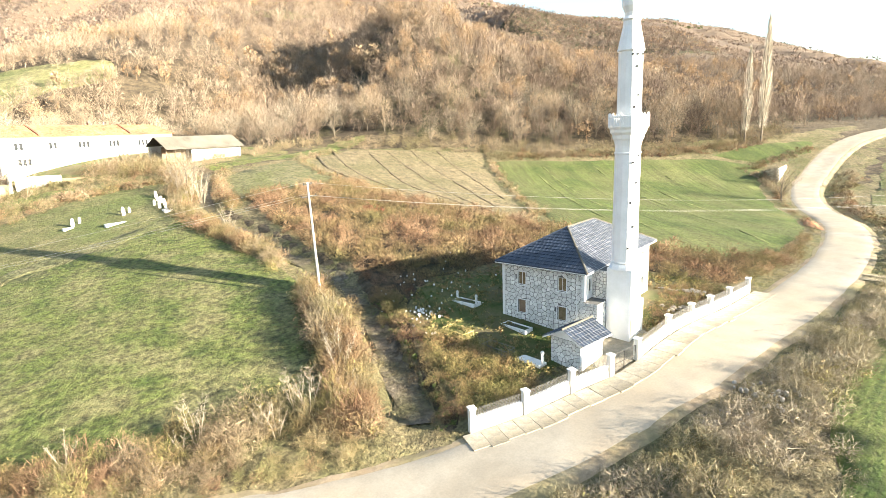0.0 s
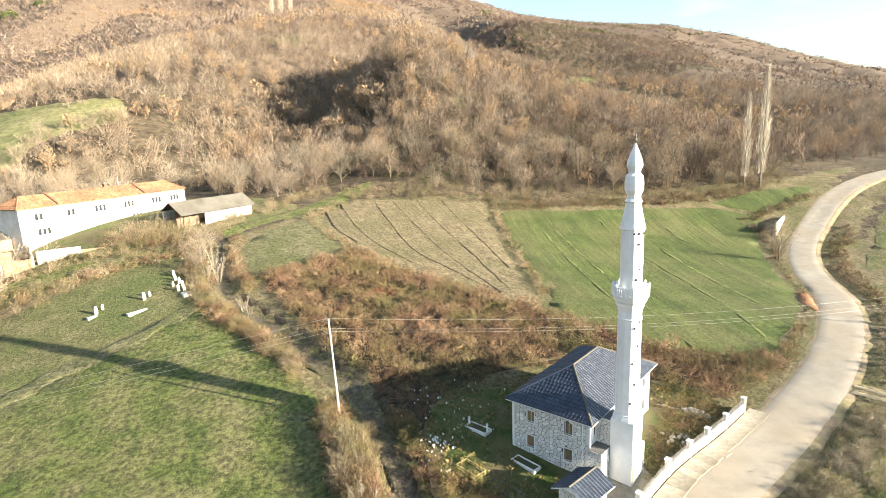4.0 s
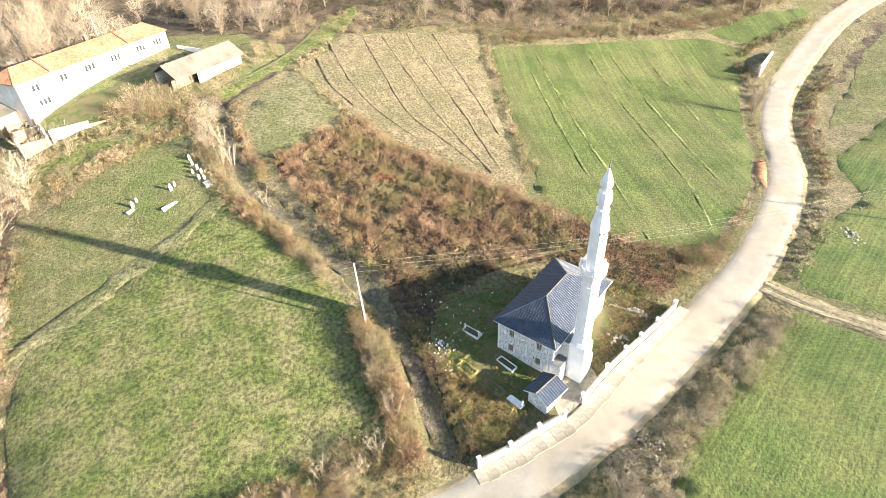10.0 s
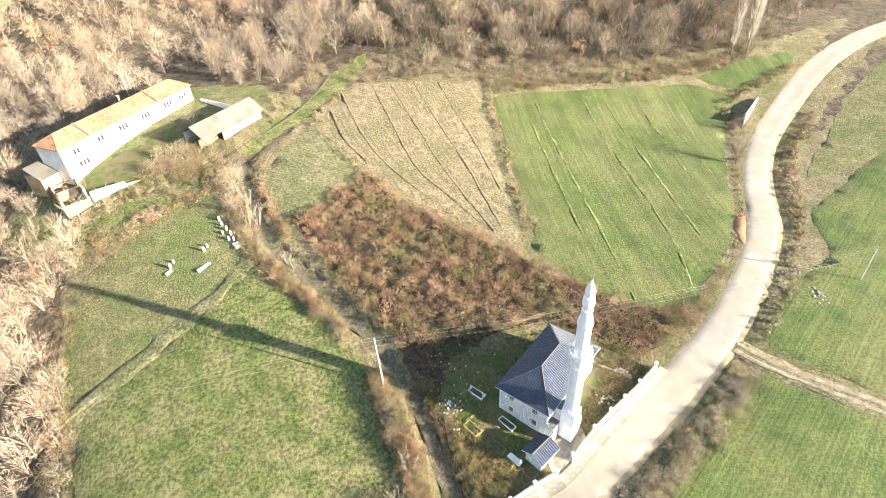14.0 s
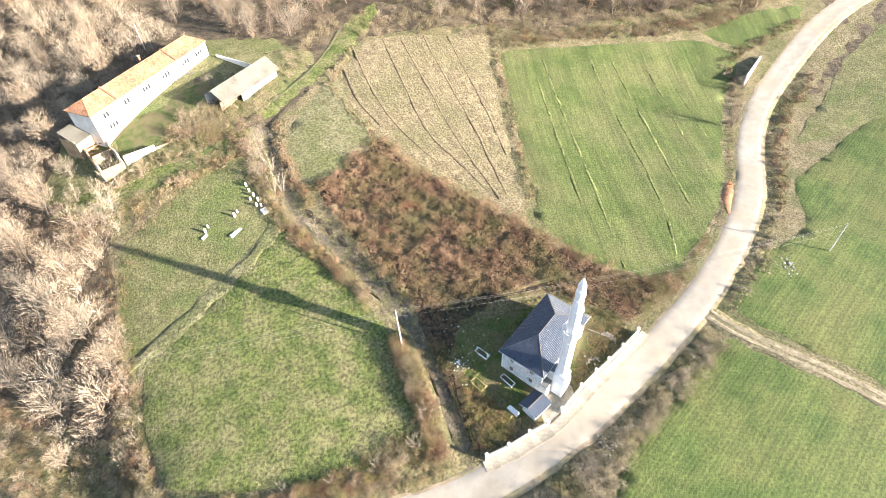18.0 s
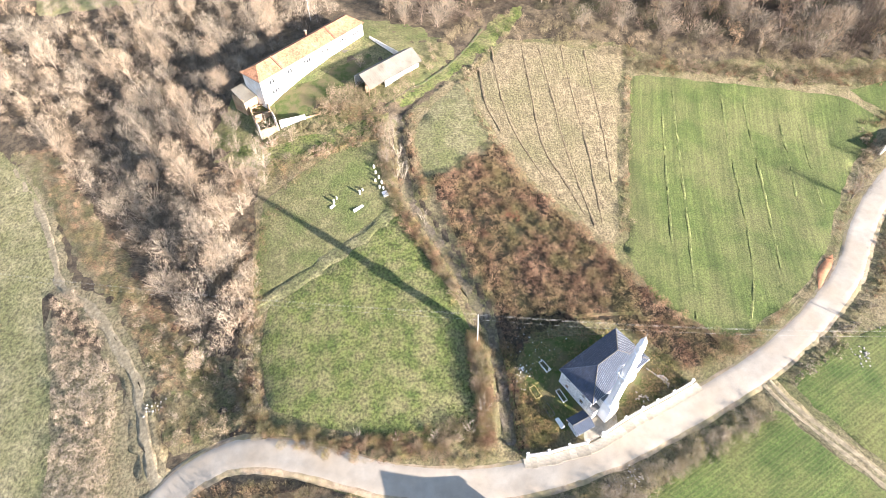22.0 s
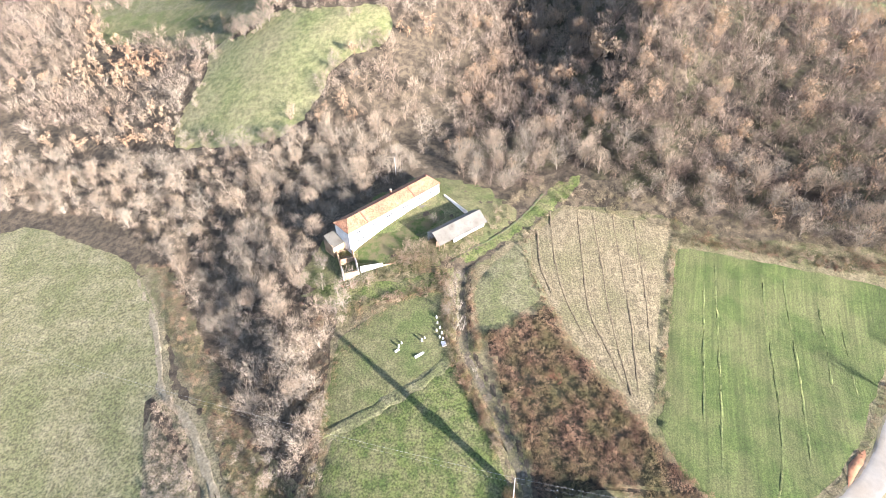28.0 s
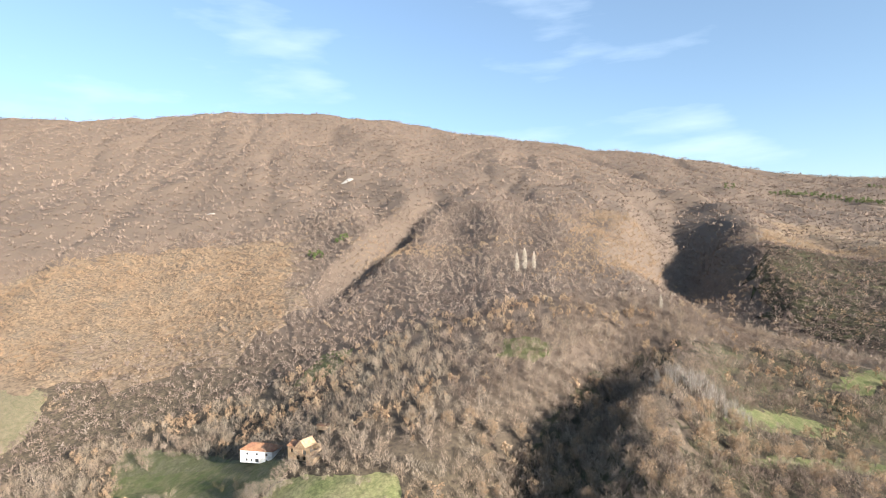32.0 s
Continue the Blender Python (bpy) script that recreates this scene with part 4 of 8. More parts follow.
def window_in(parent, m, w, h, pane, bars=1, arch=False, depth=0.18, sill=True, label="white-framed window"):
    """A window > frame, pane, bars, sill. m: lower left corner of the opening, x right, y inwards."""
    win = new("window")
    win.parent, win.matrix_local = parent, m
    tagged(win, label)
    bm, t = bmesh.new(), 0.07 if bars else 0.045
    for q in ((0, 0, t, h), (w - t, 0, w, h), (t, 0, w - t, t), (t, h - t, w - t, h)):
        box(bm, q[0], depth - 0.06, q[1], q[2], depth, q[3])
    part("window_frame", bm, M_FRAME, win)
    part("pane", boxed(t, depth - 0.03, t, w - t, depth - 0.015, h - t), pane, win)
    for k in range(bars):
        x = w * (k + 1) / (bars + 1)
        part("glazing_bar", boxed(x - 0.025, depth - 0.05, t, x + 0.025, depth - 0.032, h - t), M_FRAME, win)
    if sill:
        part("window_sill", boxed(-0.1, -0.1, -0.09, w + 0.1, 0.06, -0.004, 0.01), M_FRAME, win)
    bm = bmesh.new()
    for q in ((-0.08, 0, 0, h), (w, 0, w + 0.08, h)):
        box(bm, q[0], -0.07, q[1], q[2], 0.0, q[3])
    if arch:
        n = 10
        for i in range(n):
            a0, a1 = math.pi * i / n, math.pi * (i + 1) / n
            r0, r1, c = w / 2 - 0.02, w / 2 + 0.09, w / 2
            vs = [bm.verts.new((c + r * math.cos(a), y, h + 0.75 * r * math.sin(a))) for y in (-0.07, 0.0) for r, a in ((r0, a0), (r1, a0), (r1, a1), (r0, a1))]
            for f in ((0, 1, 2, 3), (4, 7, 6, 5), (0, 4, 5, 1), (1, 5, 6, 2), (2, 6, 7, 3), (3, 7, 4, 0)):
                bm.faces.new([vs[i] for i in f])
    else:
        box(bm, -0.08, -0.07, h, w + 0.08, 0.0, h + 0.09)
    part("surround", bm, M_FRAME, win)
    return win


def tiled_slope(eave_a, eave_b, top_a, top_b, parent, material, course=0.40, tile=0.34, single=False, lift=0.03, name="tile", lips=None):
    """Overlapping tiles on a roof slope between an eave line and a top line (a triangle where the top is a point)."""
    ea, eb, ta, tb = (Vector(p) for p in (eave_a, eave_b, top_a, top_b))
    ux = (eb - ea).normalized()
    nrm = ux.cross(((ta + tb) / 2 - (ea + eb) / 2)).normalized()
    if nrm.z < 0:
        nrm = -nrm
    slope_len = ((ta + tb) / 2 - (ea + eb) / 2 - ux * ux.dot((ta + tb) / 2 - (ea + eb) / 2)).length
    rows = max(2, round(slope_len / course))
    bm_all = bmesh.new()
    for r in range(rows):
        s0, s1 = r / rows, min(1.0, (r + 1.25) / rows)
        a0, b0, a1, b1 = ea.lerp(ta, s0), eb.lerp(tb, s0), ea.lerp(ta, s1), eb.lerp(tb, s1)
        length = (b0 - a0).length
        n = max(1, round(length / tile))
        up = ((a1 + b1) / 2 - (a0 + b0) / 2)
        up = up - ux * ux.dot(up)
        for k in range(n):
            lo0, lo1 = k * length / n, (k + 1) * length / n
            left0, right0 = a0 + ux * lo0, a0 + ux * lo1
            low_lim, high_lim = (a1 - a0).dot(ux), (b1 - a0).dot(ux)
            if lo1 < low_lim * 0.5 or lo0 > length - (length - high_lim) * 0.5:
                pass
            t0, t1 = min(max(lo0, low_lim), high_lim), min(max(lo1, low_lim), high_lim)
            bm = bmesh.new() if single else bm_all
            prof = ((0.0, 0.05), (0.16, 0.10), (0.36, 0.05), (1.0, 0.05))
            low, high = [], []
            for f, hgt in prof:
                low.append(bm.verts.new(left0.lerp(right0, f) + nrm * (hgt + lift)))
                top = a0 + ux * (t0 + (t1 - t0) * f) + up
                high.append(bm.verts.new(top + nrm * (hgt - 0.03)))
            edge = [bm.verts.new(v.co - nrm * 0.085) for v in low]
            for i in range(3):
                bm.faces.new((low[i], low[i + 1], high[i + 1], high[i])).material_index = 1 if lips and i == 0 else 0
                bm.faces.new((edge[i], edge[i + 1], low[i + 1], low[i])).material_index = 1 if lips else 0
            if single:
                ob = part(name, bm, material, parent)
                if lips:
                    ob.data.materials.append(lips)
    if single:
        bm_all.free()
    else:
        ob = tagged(part(name + "s", bm_all, material, parent), kind="stuff")
        if lips:
            ob.data.materials.append(lips)


def ridge_caps(a, b, parent, material, r=0.11, step=0.42):
    """Half-round caps along a ridge or hip."""
    a, b = Vector(a), Vector(b)
    n = max(1, round((b - a).length / step))
    bm = bmesh.new()
    for i in range(n):
        p, q = a.lerp(b, i / n), a.lerp(b, (i + 1.06) / n)
        rod(bm, p + Vector((0, 0, 0.05)), q + Vector((0, 0, 0.05)), r, 7, r * 0.86)
    part("ridge_cap", bm, material, parent)


MZ = -1.1
mosque = thing("mosque", pose(1.4, 9.25, MZ, 0, 0, 30.3), "small two-storey stone-clad village mosque with a dark slate hip roof", "mosque")
HX, HY, WH = 8.55, 4.55, 6.35
EAVE = 6.4
UP0, UP1, LO0, LO1 = 4.1, 5.5, 1.1, 2.55
west_holes = [(HY - 2.8, HY - 1.85, LO0, LO1), (HY - 2.8, HY - 1.85, UP0, UP1), (HY + 1.75, HY + 2.7, LO0, LO1), (HY + 1.75, HY + 2.7, UP0, UP1)]
south_holes = [(x, x + 0.8, z0, z1) for x in (0.9, 9.6, 12.1, 14.6) for z0, z1 in ((LO0, LO1), (UP0, UP1))]
walls = (("wall_west", Matrix.Translation((-HX, HY, 0)) @ Matrix.Rotation(radians(-90), 4, "Z"), 2 * HY, west_holes),
         ("wall_south", Matrix.Translation((-HX, -HY, 0)), 2 * HX, south_holes),
         ("wall_east", Matrix.Translation((HX, -HY, 0)) @ Matrix.Rotation(radians(90), 4, "Z"), 2 * HY, [(1.5, 2.4, UP0, UP1), (6.5, 7.4, UP0, UP1)]),
         ("wall_north", Matrix.Translation((HX, HY, 0)) @ Matrix.Rotation(radians(180), 4, "Z"), 2 * HX, [(x, x + 0.8, UP0, UP1) for x in (2.0, 6.0, 10.0, 14.0)]))
for name, m, w, holes in walls:
    inset = 0.36 if name in ("wall_west", "wall_east") else 0.0
    bm = wall_with_holes(w, WH, 0.35, holes)
    if inset:
        for v in bm.verts:
            v.co.x = min(max(v.co.x, 0.352), w - 0.352)
    ob = part(name, bm, M_WHITE if name in ("wall_south", "wall_east") else M_MORTAR, mosque)
    ob.matrix_local = m
    for k, (x0, x1, z0, z1) in enumerate(holes):
        low = z0 < 3
        pane = M_DARKGLASS
        if name == "wall_west":
            pane = (M_BOARD, M_TANPANE, M_TANPANE, M_TANPANE)[k]
        window_in(mosque, m @ Matrix.Translation((x0, 0, z0)), x1 - x0, z1 - z0, pane, 1 if not low else 0, arch=name == "wall_west" and k == 3, sill=True)
stone_face((-HX, HY, 0.0), (0, -1, 0), 2 * HY, WH, 0.46, mosque, 5, west_holes, single=True)
stone_face((-HX + 3.0, -HY, 0.0), (1, 0, 0), 3.2, WH, 0.46, mosque, 6, [(-0.1, 0.0, 0, 1)])
stone_face((HX, HY, 0.0), (-1, 0, 0), 2 * HX, WH, 0.50, mosque, 7, [(x, x + 0.8, UP0, UP1) for x in (2.0, 6.0, 10.0, 14.0)])
for y in (HY - 0.02, -HY + 0.02):
    part("corner_quoin", boxed(-HX - 0.06, y - 0.14, 0, -HX + 0.1, y + 0.14, WH - 0.05, 0.02), M_WHITE, mosque)
# roof
EX, EY, RX, RZ = HX + 0.65, HY + 0.6, 3.15, EAVE + 3.05
corners = [(-EX, EY, EAVE), (-EX, -EY, EAVE), (EX, -EY, EAVE), (EX, EY, EAVE)]
ra, rb = (-RX, 0, RZ), (RX, 0, RZ)
bm = bmesh.new()
vs = [bm.verts.new(p) for p in (*corners, ra, rb)]
under = [bm.verts.new((x, y, z - 0.18)) for x, y, z in corners]
for f in ((0, 1, 4), (1, 2, 5, 4), (2, 3, 5), (3, 0, 4, 5)):
    bm.faces.new([vs[i] for i in f])
for i in range(4):
    bm.faces.new((vs[i], under[i], under[(i + 1) % 4], vs[(i + 1) % 4]))
bm.faces.new(under)
part("roof_deck", bm, M_SLATE, mosque)
roof = new("roof")
roof.parent = mosque
tagged(roof, "dark blue-grey slate tile hip roof")
# paler tile lips on all slopes but the west one
tiled_slope(corners[0], corners[1], ra, ra, roof, M_SLATE, 0.47, 0.42, single=True)
tiled_slope(corners[1], corners[2], ra, rb, roof, M_SLATE, 0.47, 0.42, lips=M_TILE_EDGE)
tiled_slope(corners[2], corners[3], rb, rb, roof, M_SLATE, 0.47, 0.42, lips=M_TILE_EDGE)
tiled_slope(corners[3], corners[0], rb, ra, roof, M_SLATE, 0.47, 0.42, lips=M_TILE_EDGE)
# caps paler on the sunlit hips and ridge: the sun is in their colour
for a, b in ((corners[0], ra), (corners[1], ra), (corners[2], rb), (corners[3], rb), (ra, rb)):
    ridge_caps(a, b, roof, M_SHEET if a == corners[1] or b == rb else M_SLATE)
bm = bmesh.new()
for a, b in zip(corners, corners[1:] + corners[:1]):
    rod(bm, Vector(a) - Vector((0, 0, 0.1)), Vector(b) - Vector((0, 0, 0.1)), 0.05, 6)
rod(bm, (-HX - 0.1, -HY + 0.7, 0.1), (-HX - 0.1, -HY + 0.7, EAVE - 0.2), 0.05, 6)
part("gutter", bm, M_FRAME, mosque)

# ---- the minaret ----
minaret = thing("minaret", pose(0, 0, MZ, 0, 0, 30.3), "tall white minaret with a balcony and a ringed bulbous spire", "minaret")
B0 = -MZ
part("base_block", boxed(-1.16, -1.2, -0.3, 1.3, 1.2, B0 + 5.6, 0.04), M_WHITE, minaret)
part("link_block", boxed(-0.95, 1.204, -0.3, 1.45, 2.75, B0 + 5.2, 0.02), M_MORTAR, minaret, "stone-clad link between tower and mosque")
stone_face((-0.95, 2.75, B0 + 2.3), (0, -1, 0), 1.5, 2.9, 0.38, minaret, 21)
part("side_block", boxed(1.304, -1.1, -0.3, 2.4, 2.75, B0 + 2.1, 0.04), M_WHITE, minaret)
part("lean_to", boxed(-3.0, 1.2, -0.3, -0.954, 2.75, B0 + 2.4, 0.03), M_MORTAR, minaret, "low stone lean-to against the tower")
stone_face((-3.0, 1.2, 0.0), (1, 0, 0), 1.7, B0 + 2.4, 0.38, minaret, 9)
stone_face((-3.0, 2.75, 0.0), (0, -1, 0), 1.55, B0 + 2.4, 0.40, minaret, 10)
stone_face((-0.2, -1.2, 0.1), (1, 0, 0), 1.45, 1.9, 0.36, minaret, 11)
bm = bmesh.new()
box(bm, -1.1, -1.27, 0.25, -0.3, -1.202, 2.45)
part("door", bm, M_CREAM, minaret, "pale narrow door")
part("transition", lathe([(1.41, B0 + 5.5), (1.35, B0 + 5.75), (1.22, B0 + 6.05)], 12), M_WHITE, minaret)
part("shaft", lathe([(1.18, B0 + 5.9), (1.13, B0 + 17.0), (1.13, B0 + 17.2)], 12), M_WHITE, minaret)
for z, r in ((6.15, 1.25), (16.2, 1.2), (25.0, 1.18)):
    part("ring_moulding", lathe([(r - 0.1, B0 + z - 0.12), (r, B0 + z - 0.04), (r, B0 + z + 0.05), (r - 0.1, B0 + z + 0.12)], 12), M_WHITE, minaret)
part("balcony_corbel", lathe([(1.15, B0 + 16.9), (1.24, B0 + 17.3), (1.35, B0 + 17.5), (1.39, B0 + 17.8), (1.58, B0 + 18.05), (1.62, B0 + 18.3), (1.77, B0 + 18.5), (1.77, B0 + 18.62), (1.04, B0 + 18.63)], 12), M_WHITE, minaret)
for i in range(12):
    a0, a1 = 2 * math.pi * i / 12, 2 * math.pi * (i + 1) / 12
    p, q = Vector((1.70 * math.cos(a0), 1.70 * math.sin(a0), 0)), Vector((1.70 * math.cos(a1), 1.70 * math.sin(a1), 0))
    bm = bmesh.new()
    n = 4
    for k in range(n):
        c = p.lerp(q, (k + 0.5) / n)
        t = math.atan2(c.y, c.x)
        box(bm, -0.05, -0.07, 18.62 + B0, 0.05, 0.07, 19.35 + B0, 0, Matrix.Translation(c) @ Matrix.Rotation(t, 4, "Z"))
    part("balustrade", bm, M_WHITE, minaret)
    bm = bmesh.new()
    rod(bm, p + Vector((0, 0, B0 + 19.4)), q + Vector((0, 0, B0 + 19.4)), 0.09, 5)
    part("rail", bm, M_WHITE, minaret)
    part("balcony_post", lathe([(0.087, B0 + 18.6), (0.087, B0 + 19.5), (0.113, B0 + 19.55), (0.0174, B0 + 19.75)], 6), M_WHITE, minaret).location = p
part("upper_shaft", lathe([(1.06, B0 + 18.6), (1.04, B0 + 25.0)], 12), M_WHITE, minaret)
part("spire", lathe([(1.17, B0 + 25.0), (1.13, B0 + 25.2), (0.748, B0 + 27.0), (0.713, B0 + 27.4), (0.827, B0 + 27.55), (0.626, B0 + 27.8), (0.626, B0 + 28.1), (0.853, B0 + 28.6), (0.87, B0 + 29.3), (0.766, B0 + 29.9), (0.539, B0 + 30.15), (0.539, B0 + 30.35), (0.731, B0 + 30.8), (0.696, B0 + 31.2), (0.435, B0 + 31.9), (0.191, B0 + 32.5), (0.104, B0 + 32.8)], 14), M_WHITE, minaret, smooth=False)
part("finial", lathe([(0.0435, B0 + 32.7), (0.0435, B0 + 33.0), (0.122, B0 + 33.15), (0.0435, B0 + 33.3), (0.0957, B0 + 33.5), (0.0348, B0 + 33.65), (0.0261, B0 + 34.3)], 8), M_FENCE, minaret)
slit = boxed(-0.03, -0.09, -0.09, 0.04, 0.09, 0.09)
for i, (z, deg) in enumerate(((7.6, 245), (9.6, 265), (11.8, 250), (13.6, 275), (15.4, 255), (16.0, 285), (20.2, 255), (21.2, 275), (23.6, 265), (24.6, 240), (24.6, 265), (24.6, 295))):
    r = 1.16 if z < 17 else 1.05
    ob = part("slit", slit.copy(), M_DARKGLASS, minaret)
    a = radians(deg - 30.3)
    ob.matrix_local = Matrix.Translation((r * math.cos(a), r * math.sin(a), B0 + z)) @ Matrix.Rotation(a, 4, "Z")
slit.free()

# ---- the small porch house by the gate ----
porch = thing("porch_house", pose(-6.2, -1.7, gz(-6.2, -1.7) - 0.2, 0, 0, 22), "little stone gatehouse with a dark slate gable roof", "outbuilding")
PH = 2.55
part("wall", boxed(-1.7, -1.5, 0, 1.7, 1.6, PH), M_MORTAR, porch)
stone_face((-1.7, 1.6, 0), (0, -1, 0), 3.1, PH, 0.4, porch, 12, single=True)
part("plaster_front", boxed(-1.72, -1.56, 0, 1.76, -1.5, PH), M_WHITE, porch)
part("plaster_side", boxed(1.7, -1.5, 0, 1.76, 1.6, PH), M_WHITE, porch)
bm = bmesh.new()
for y0, y1 in ((-2.1, 0.0), (2.1, 0.0)):
    pts = [(-2.3, y0, PH - 0.05), (2.3, y0, PH - 0.05), (2.3, y1, PH + 1.0), (-2.3, y1, PH + 1.0)]
    f = [bm.verts.new(p) for p in pts] + [bm.verts.new((x, y, z - 0.12)) for x, y, z in pts]
    for q in ((0, 1, 2, 3), (7, 6, 5, 4), (0, 4, 5, 1), (1, 5, 6, 2), (2, 6, 7, 3), (3, 7, 4, 0)):
        bm.faces.new([f[i] for i in q])
part("roof_deck", bm, M_FRAME, porch)
tiled_slope((-2.3, -2.1, PH - 0.03), (2.3, -2.1, PH - 0.03), (-2.3, 0, PH + 1.02), (2.3, 0, PH + 1.02), porch, M_SLATE, 0.45, 0.42, single=True, lips=M_TILE_EDGE)
tiled_slope((2.3, 2.1, PH - 0.03), (-2.3, 2.1, PH - 0.03), (2.3, 0, PH + 1.02), (-2.3, 0, PH + 1.02), porch, M_SLATE, 0.45, 0.42, single=True, lips=M_TILE_EDGE)
ridge_caps((-2.35, 0, PH + 1.06), (2.35, 0, PH + 1.06), porch, M_SHEET)
bm = bmesh.new()
vs = [bm.verts.new(p) for p in ((-1.69, -1.5, PH), (-1.69, 1.6, PH), (-1.69, 0, PH + 0.9), (1.69, -1.5, PH), (1.69, 1.6, PH), (1.69, 0, PH + 0.9))]
for f in ((0, 2, 1), (3, 4, 5), (0, 1, 4, 3), (1, 2, 5, 4), (2, 0, 3, 5)):
    bm.faces.new([vs[i] for i in f])
part("gable_wall", bm, M_WHITE, porch)

# ---- boundary wall with pillars and fence panels, gate, apron ----
PILLARS = [(-18.6, -6.5), (-14.0, -6.4), (-9.4, -5.8), (-5.4, -5.5), (-1.7, -4.3), (4.2, -1.5), (8.7, 0.3), (12.6, 1.7), (17.2, 3.5), (22.6, 5.8)]


def base_z(x, y):
    return gz(x, y) + 0.1


boundary = thing("boundary_wall", pose(0, 0, 0), "whitewashed roadside wall with square pillars and wire fence panels", "wall")
for i, (x, y) in enumerate(PILLARS):
    z = base_z(x, y)
    h = 2.0
    nx, ny = PILLARS[min(i + 1, len(PILLARS) - 1)]
    px, py = PILLARS[max(i - 1, 0)]
    a = math.atan2(ny - py, nx - px)
    pil = part("pillar", boxed(-0.24, -0.24, -0.9, 0.24, 0.24, h - 0.1, 0.02), M_WALLPAINT, boundary)
    pil.matrix_local = Matrix.Translation((x, y, z)) @ Matrix.Rotation(a, 4, "Z")
    part("cap", boxed(-0.31, -0.31, h - 0.1, 0.31, 0.31, h + 0.03, 0.03), M_WHITE, pil)
    if i in (3, len(PILLARS) - 1):
        continue
    L = math.hypot(nx - x, ny - y)
    z2 = base_z(nx, ny)
    pitch = -math.atan2(z2 - z, L)
    m = Matrix.Translation((x, y, z)) @ Matrix.Rotation(a if 0 < i < len(PILLARS) - 1 else math.atan2(ny - y, nx - x), 4, "Z")
    m = Matrix.Translation((x, y, z)) @ Matrix.Rotation(math.atan2(ny - y, nx - x), 4, "Z") @ Matrix.Rotation(pitch, 4, "Y")
    seg = part("wall_panel", boxed(0.245, -0.15, -0.9, L - 0.245, 0.15, 1.05, 0.015), M_WALLPAINT, boundary)
    seg.matrix_local = m
    part("coping", boxed(0.25, -0.19, 1.054, L - 0.25, 0.19, 1.12, 0.01), M_WHITE, seg)
    fence = new("fence_panel")
    fence.parent = boundary
    fence.matrix_local = m
    tagged(fence, "grey wire fence panel with pointed bars")
    bm = bmesh.new()
    n = int((L - 0.6) / 0.13)
    for k in range(n + 1):
        xx = 0.3 + (L - 0.6) * k / n
        rod(bm, (xx, 0, 1.12), (xx, 0, 1.86 + 0.06 * (k % 2)), 0.022, 4, 0.008)
    part("bars", bm, M_FENCE, fence)
    bm = bmesh.new()
    for zz in (1.18, 1.3, 1.42, 1.54, 1.66, 1.76):
        rod(bm, (0.25, 0, zz), (L - 0.25, 0, zz), 0.014, 4)
    part("rails", bm, M_FENCE, fence)
gx0, gy0 = PILLARS[3]
gx1, gy1 = PILLARS[4]
gate = thing("yard_gate", pose(gx0, gy0, base_z(gx0, gy0), 0, 0, math.degrees(math.atan2(gy1 - gy0, gx1 - gx0))), "open-barred grey iron yard gate", "gate")
GL = math.hypot(gx1 - gx0, gy1 - gy0)
for k, (x0, x1) in enumerate(((0.28, GL / 2 - 0.03), (GL / 2 + 0.03, GL - 0.28))):
    leaf = new("gate_leaf")
    leaf.parent = gate
    bm = bmesh.new()
    for a, b in (((x0, 0, 0.15), (x0, 0, 1.8)), ((x1, 0, 0.15), (x1, 0, 1.8)), ((x0, 0, 0.15), (x1, 0, 0.15)), ((x0, 0, 1.8), (x1, 0, 1.8)), ((x0, 0, 0.9), (x1, 0, 0.9))):
        rod(bm, a, b, 0.03, 4)
    part("gate_frame", bm, M_IRON, leaf)
    bm = bmesh.new()
    for j in range(9):
        xx = x0 + (x1 - x0) * (j + 1) / 10
        rod(bm, (xx, 0, 0.15), (xx, 0, 1.8), 0.012, 4)
    part("gate_bars", bm, M_IRON, leaf)

# pale concrete slabs between the wall and the road
apron = tagged(new("apron"), "narrow apron of cracked pale concrete slabs along the wall", "pavement", kind="structure")
line = centreline([(-19.5, -8.0), (-14, -7.9), (-9.4, -7.4), (-5.0, -6.9), (-1.2, -5.7), (4.8, -3.0), (9.3, -1.2), (13.2, 0.2), (17.8, 2.0), (24.5, 4.9)], 1.15)
for p, q in zip(line, line[1:]):
    d = (q - p) / np.linalg.norm(q - p)
    c = (p + q) / 2
    L = np.linalg.norm(q - p)
    s = boxed(-L / 2 + 0.012, -0.95 + random.uniform(-0.25, 0.15), -0.5, L / 2 - 0.012, 1.25, 0.0, 0.006)
    ob = part("slab", s, M_CONC, apron)
    rise = math.atan2(gz(*(c + d)) - gz(*(c - d)), 2.0)
    ob.matrix_local = Matrix.Translation((c[0], c[1], gz(c[0], c[1]) + 0.30 + random.uniform(-0.008, 0.008))) @ Matrix.Rotation(math.atan2(d[1], d[0]), 4, "Z") @ Matrix.Rotation(-rise, 4, "Y") @ Matrix.Rotation(random.uniform(-0.01, 0.01), 4, "X")
court = drape("forecourt", [(-5.5, -5.2), (-1.8, -4.2), (2.5, -2.2), (2.8, 1.2), (-1, 2.5), (-3.6, 1.0), (-5, -1.5)], M_CONC, "pale concrete forecourt by the mosque door", "pavement", up=0.24, step=1.5, wobble=0.2, relief=0.03, edge=1.0)


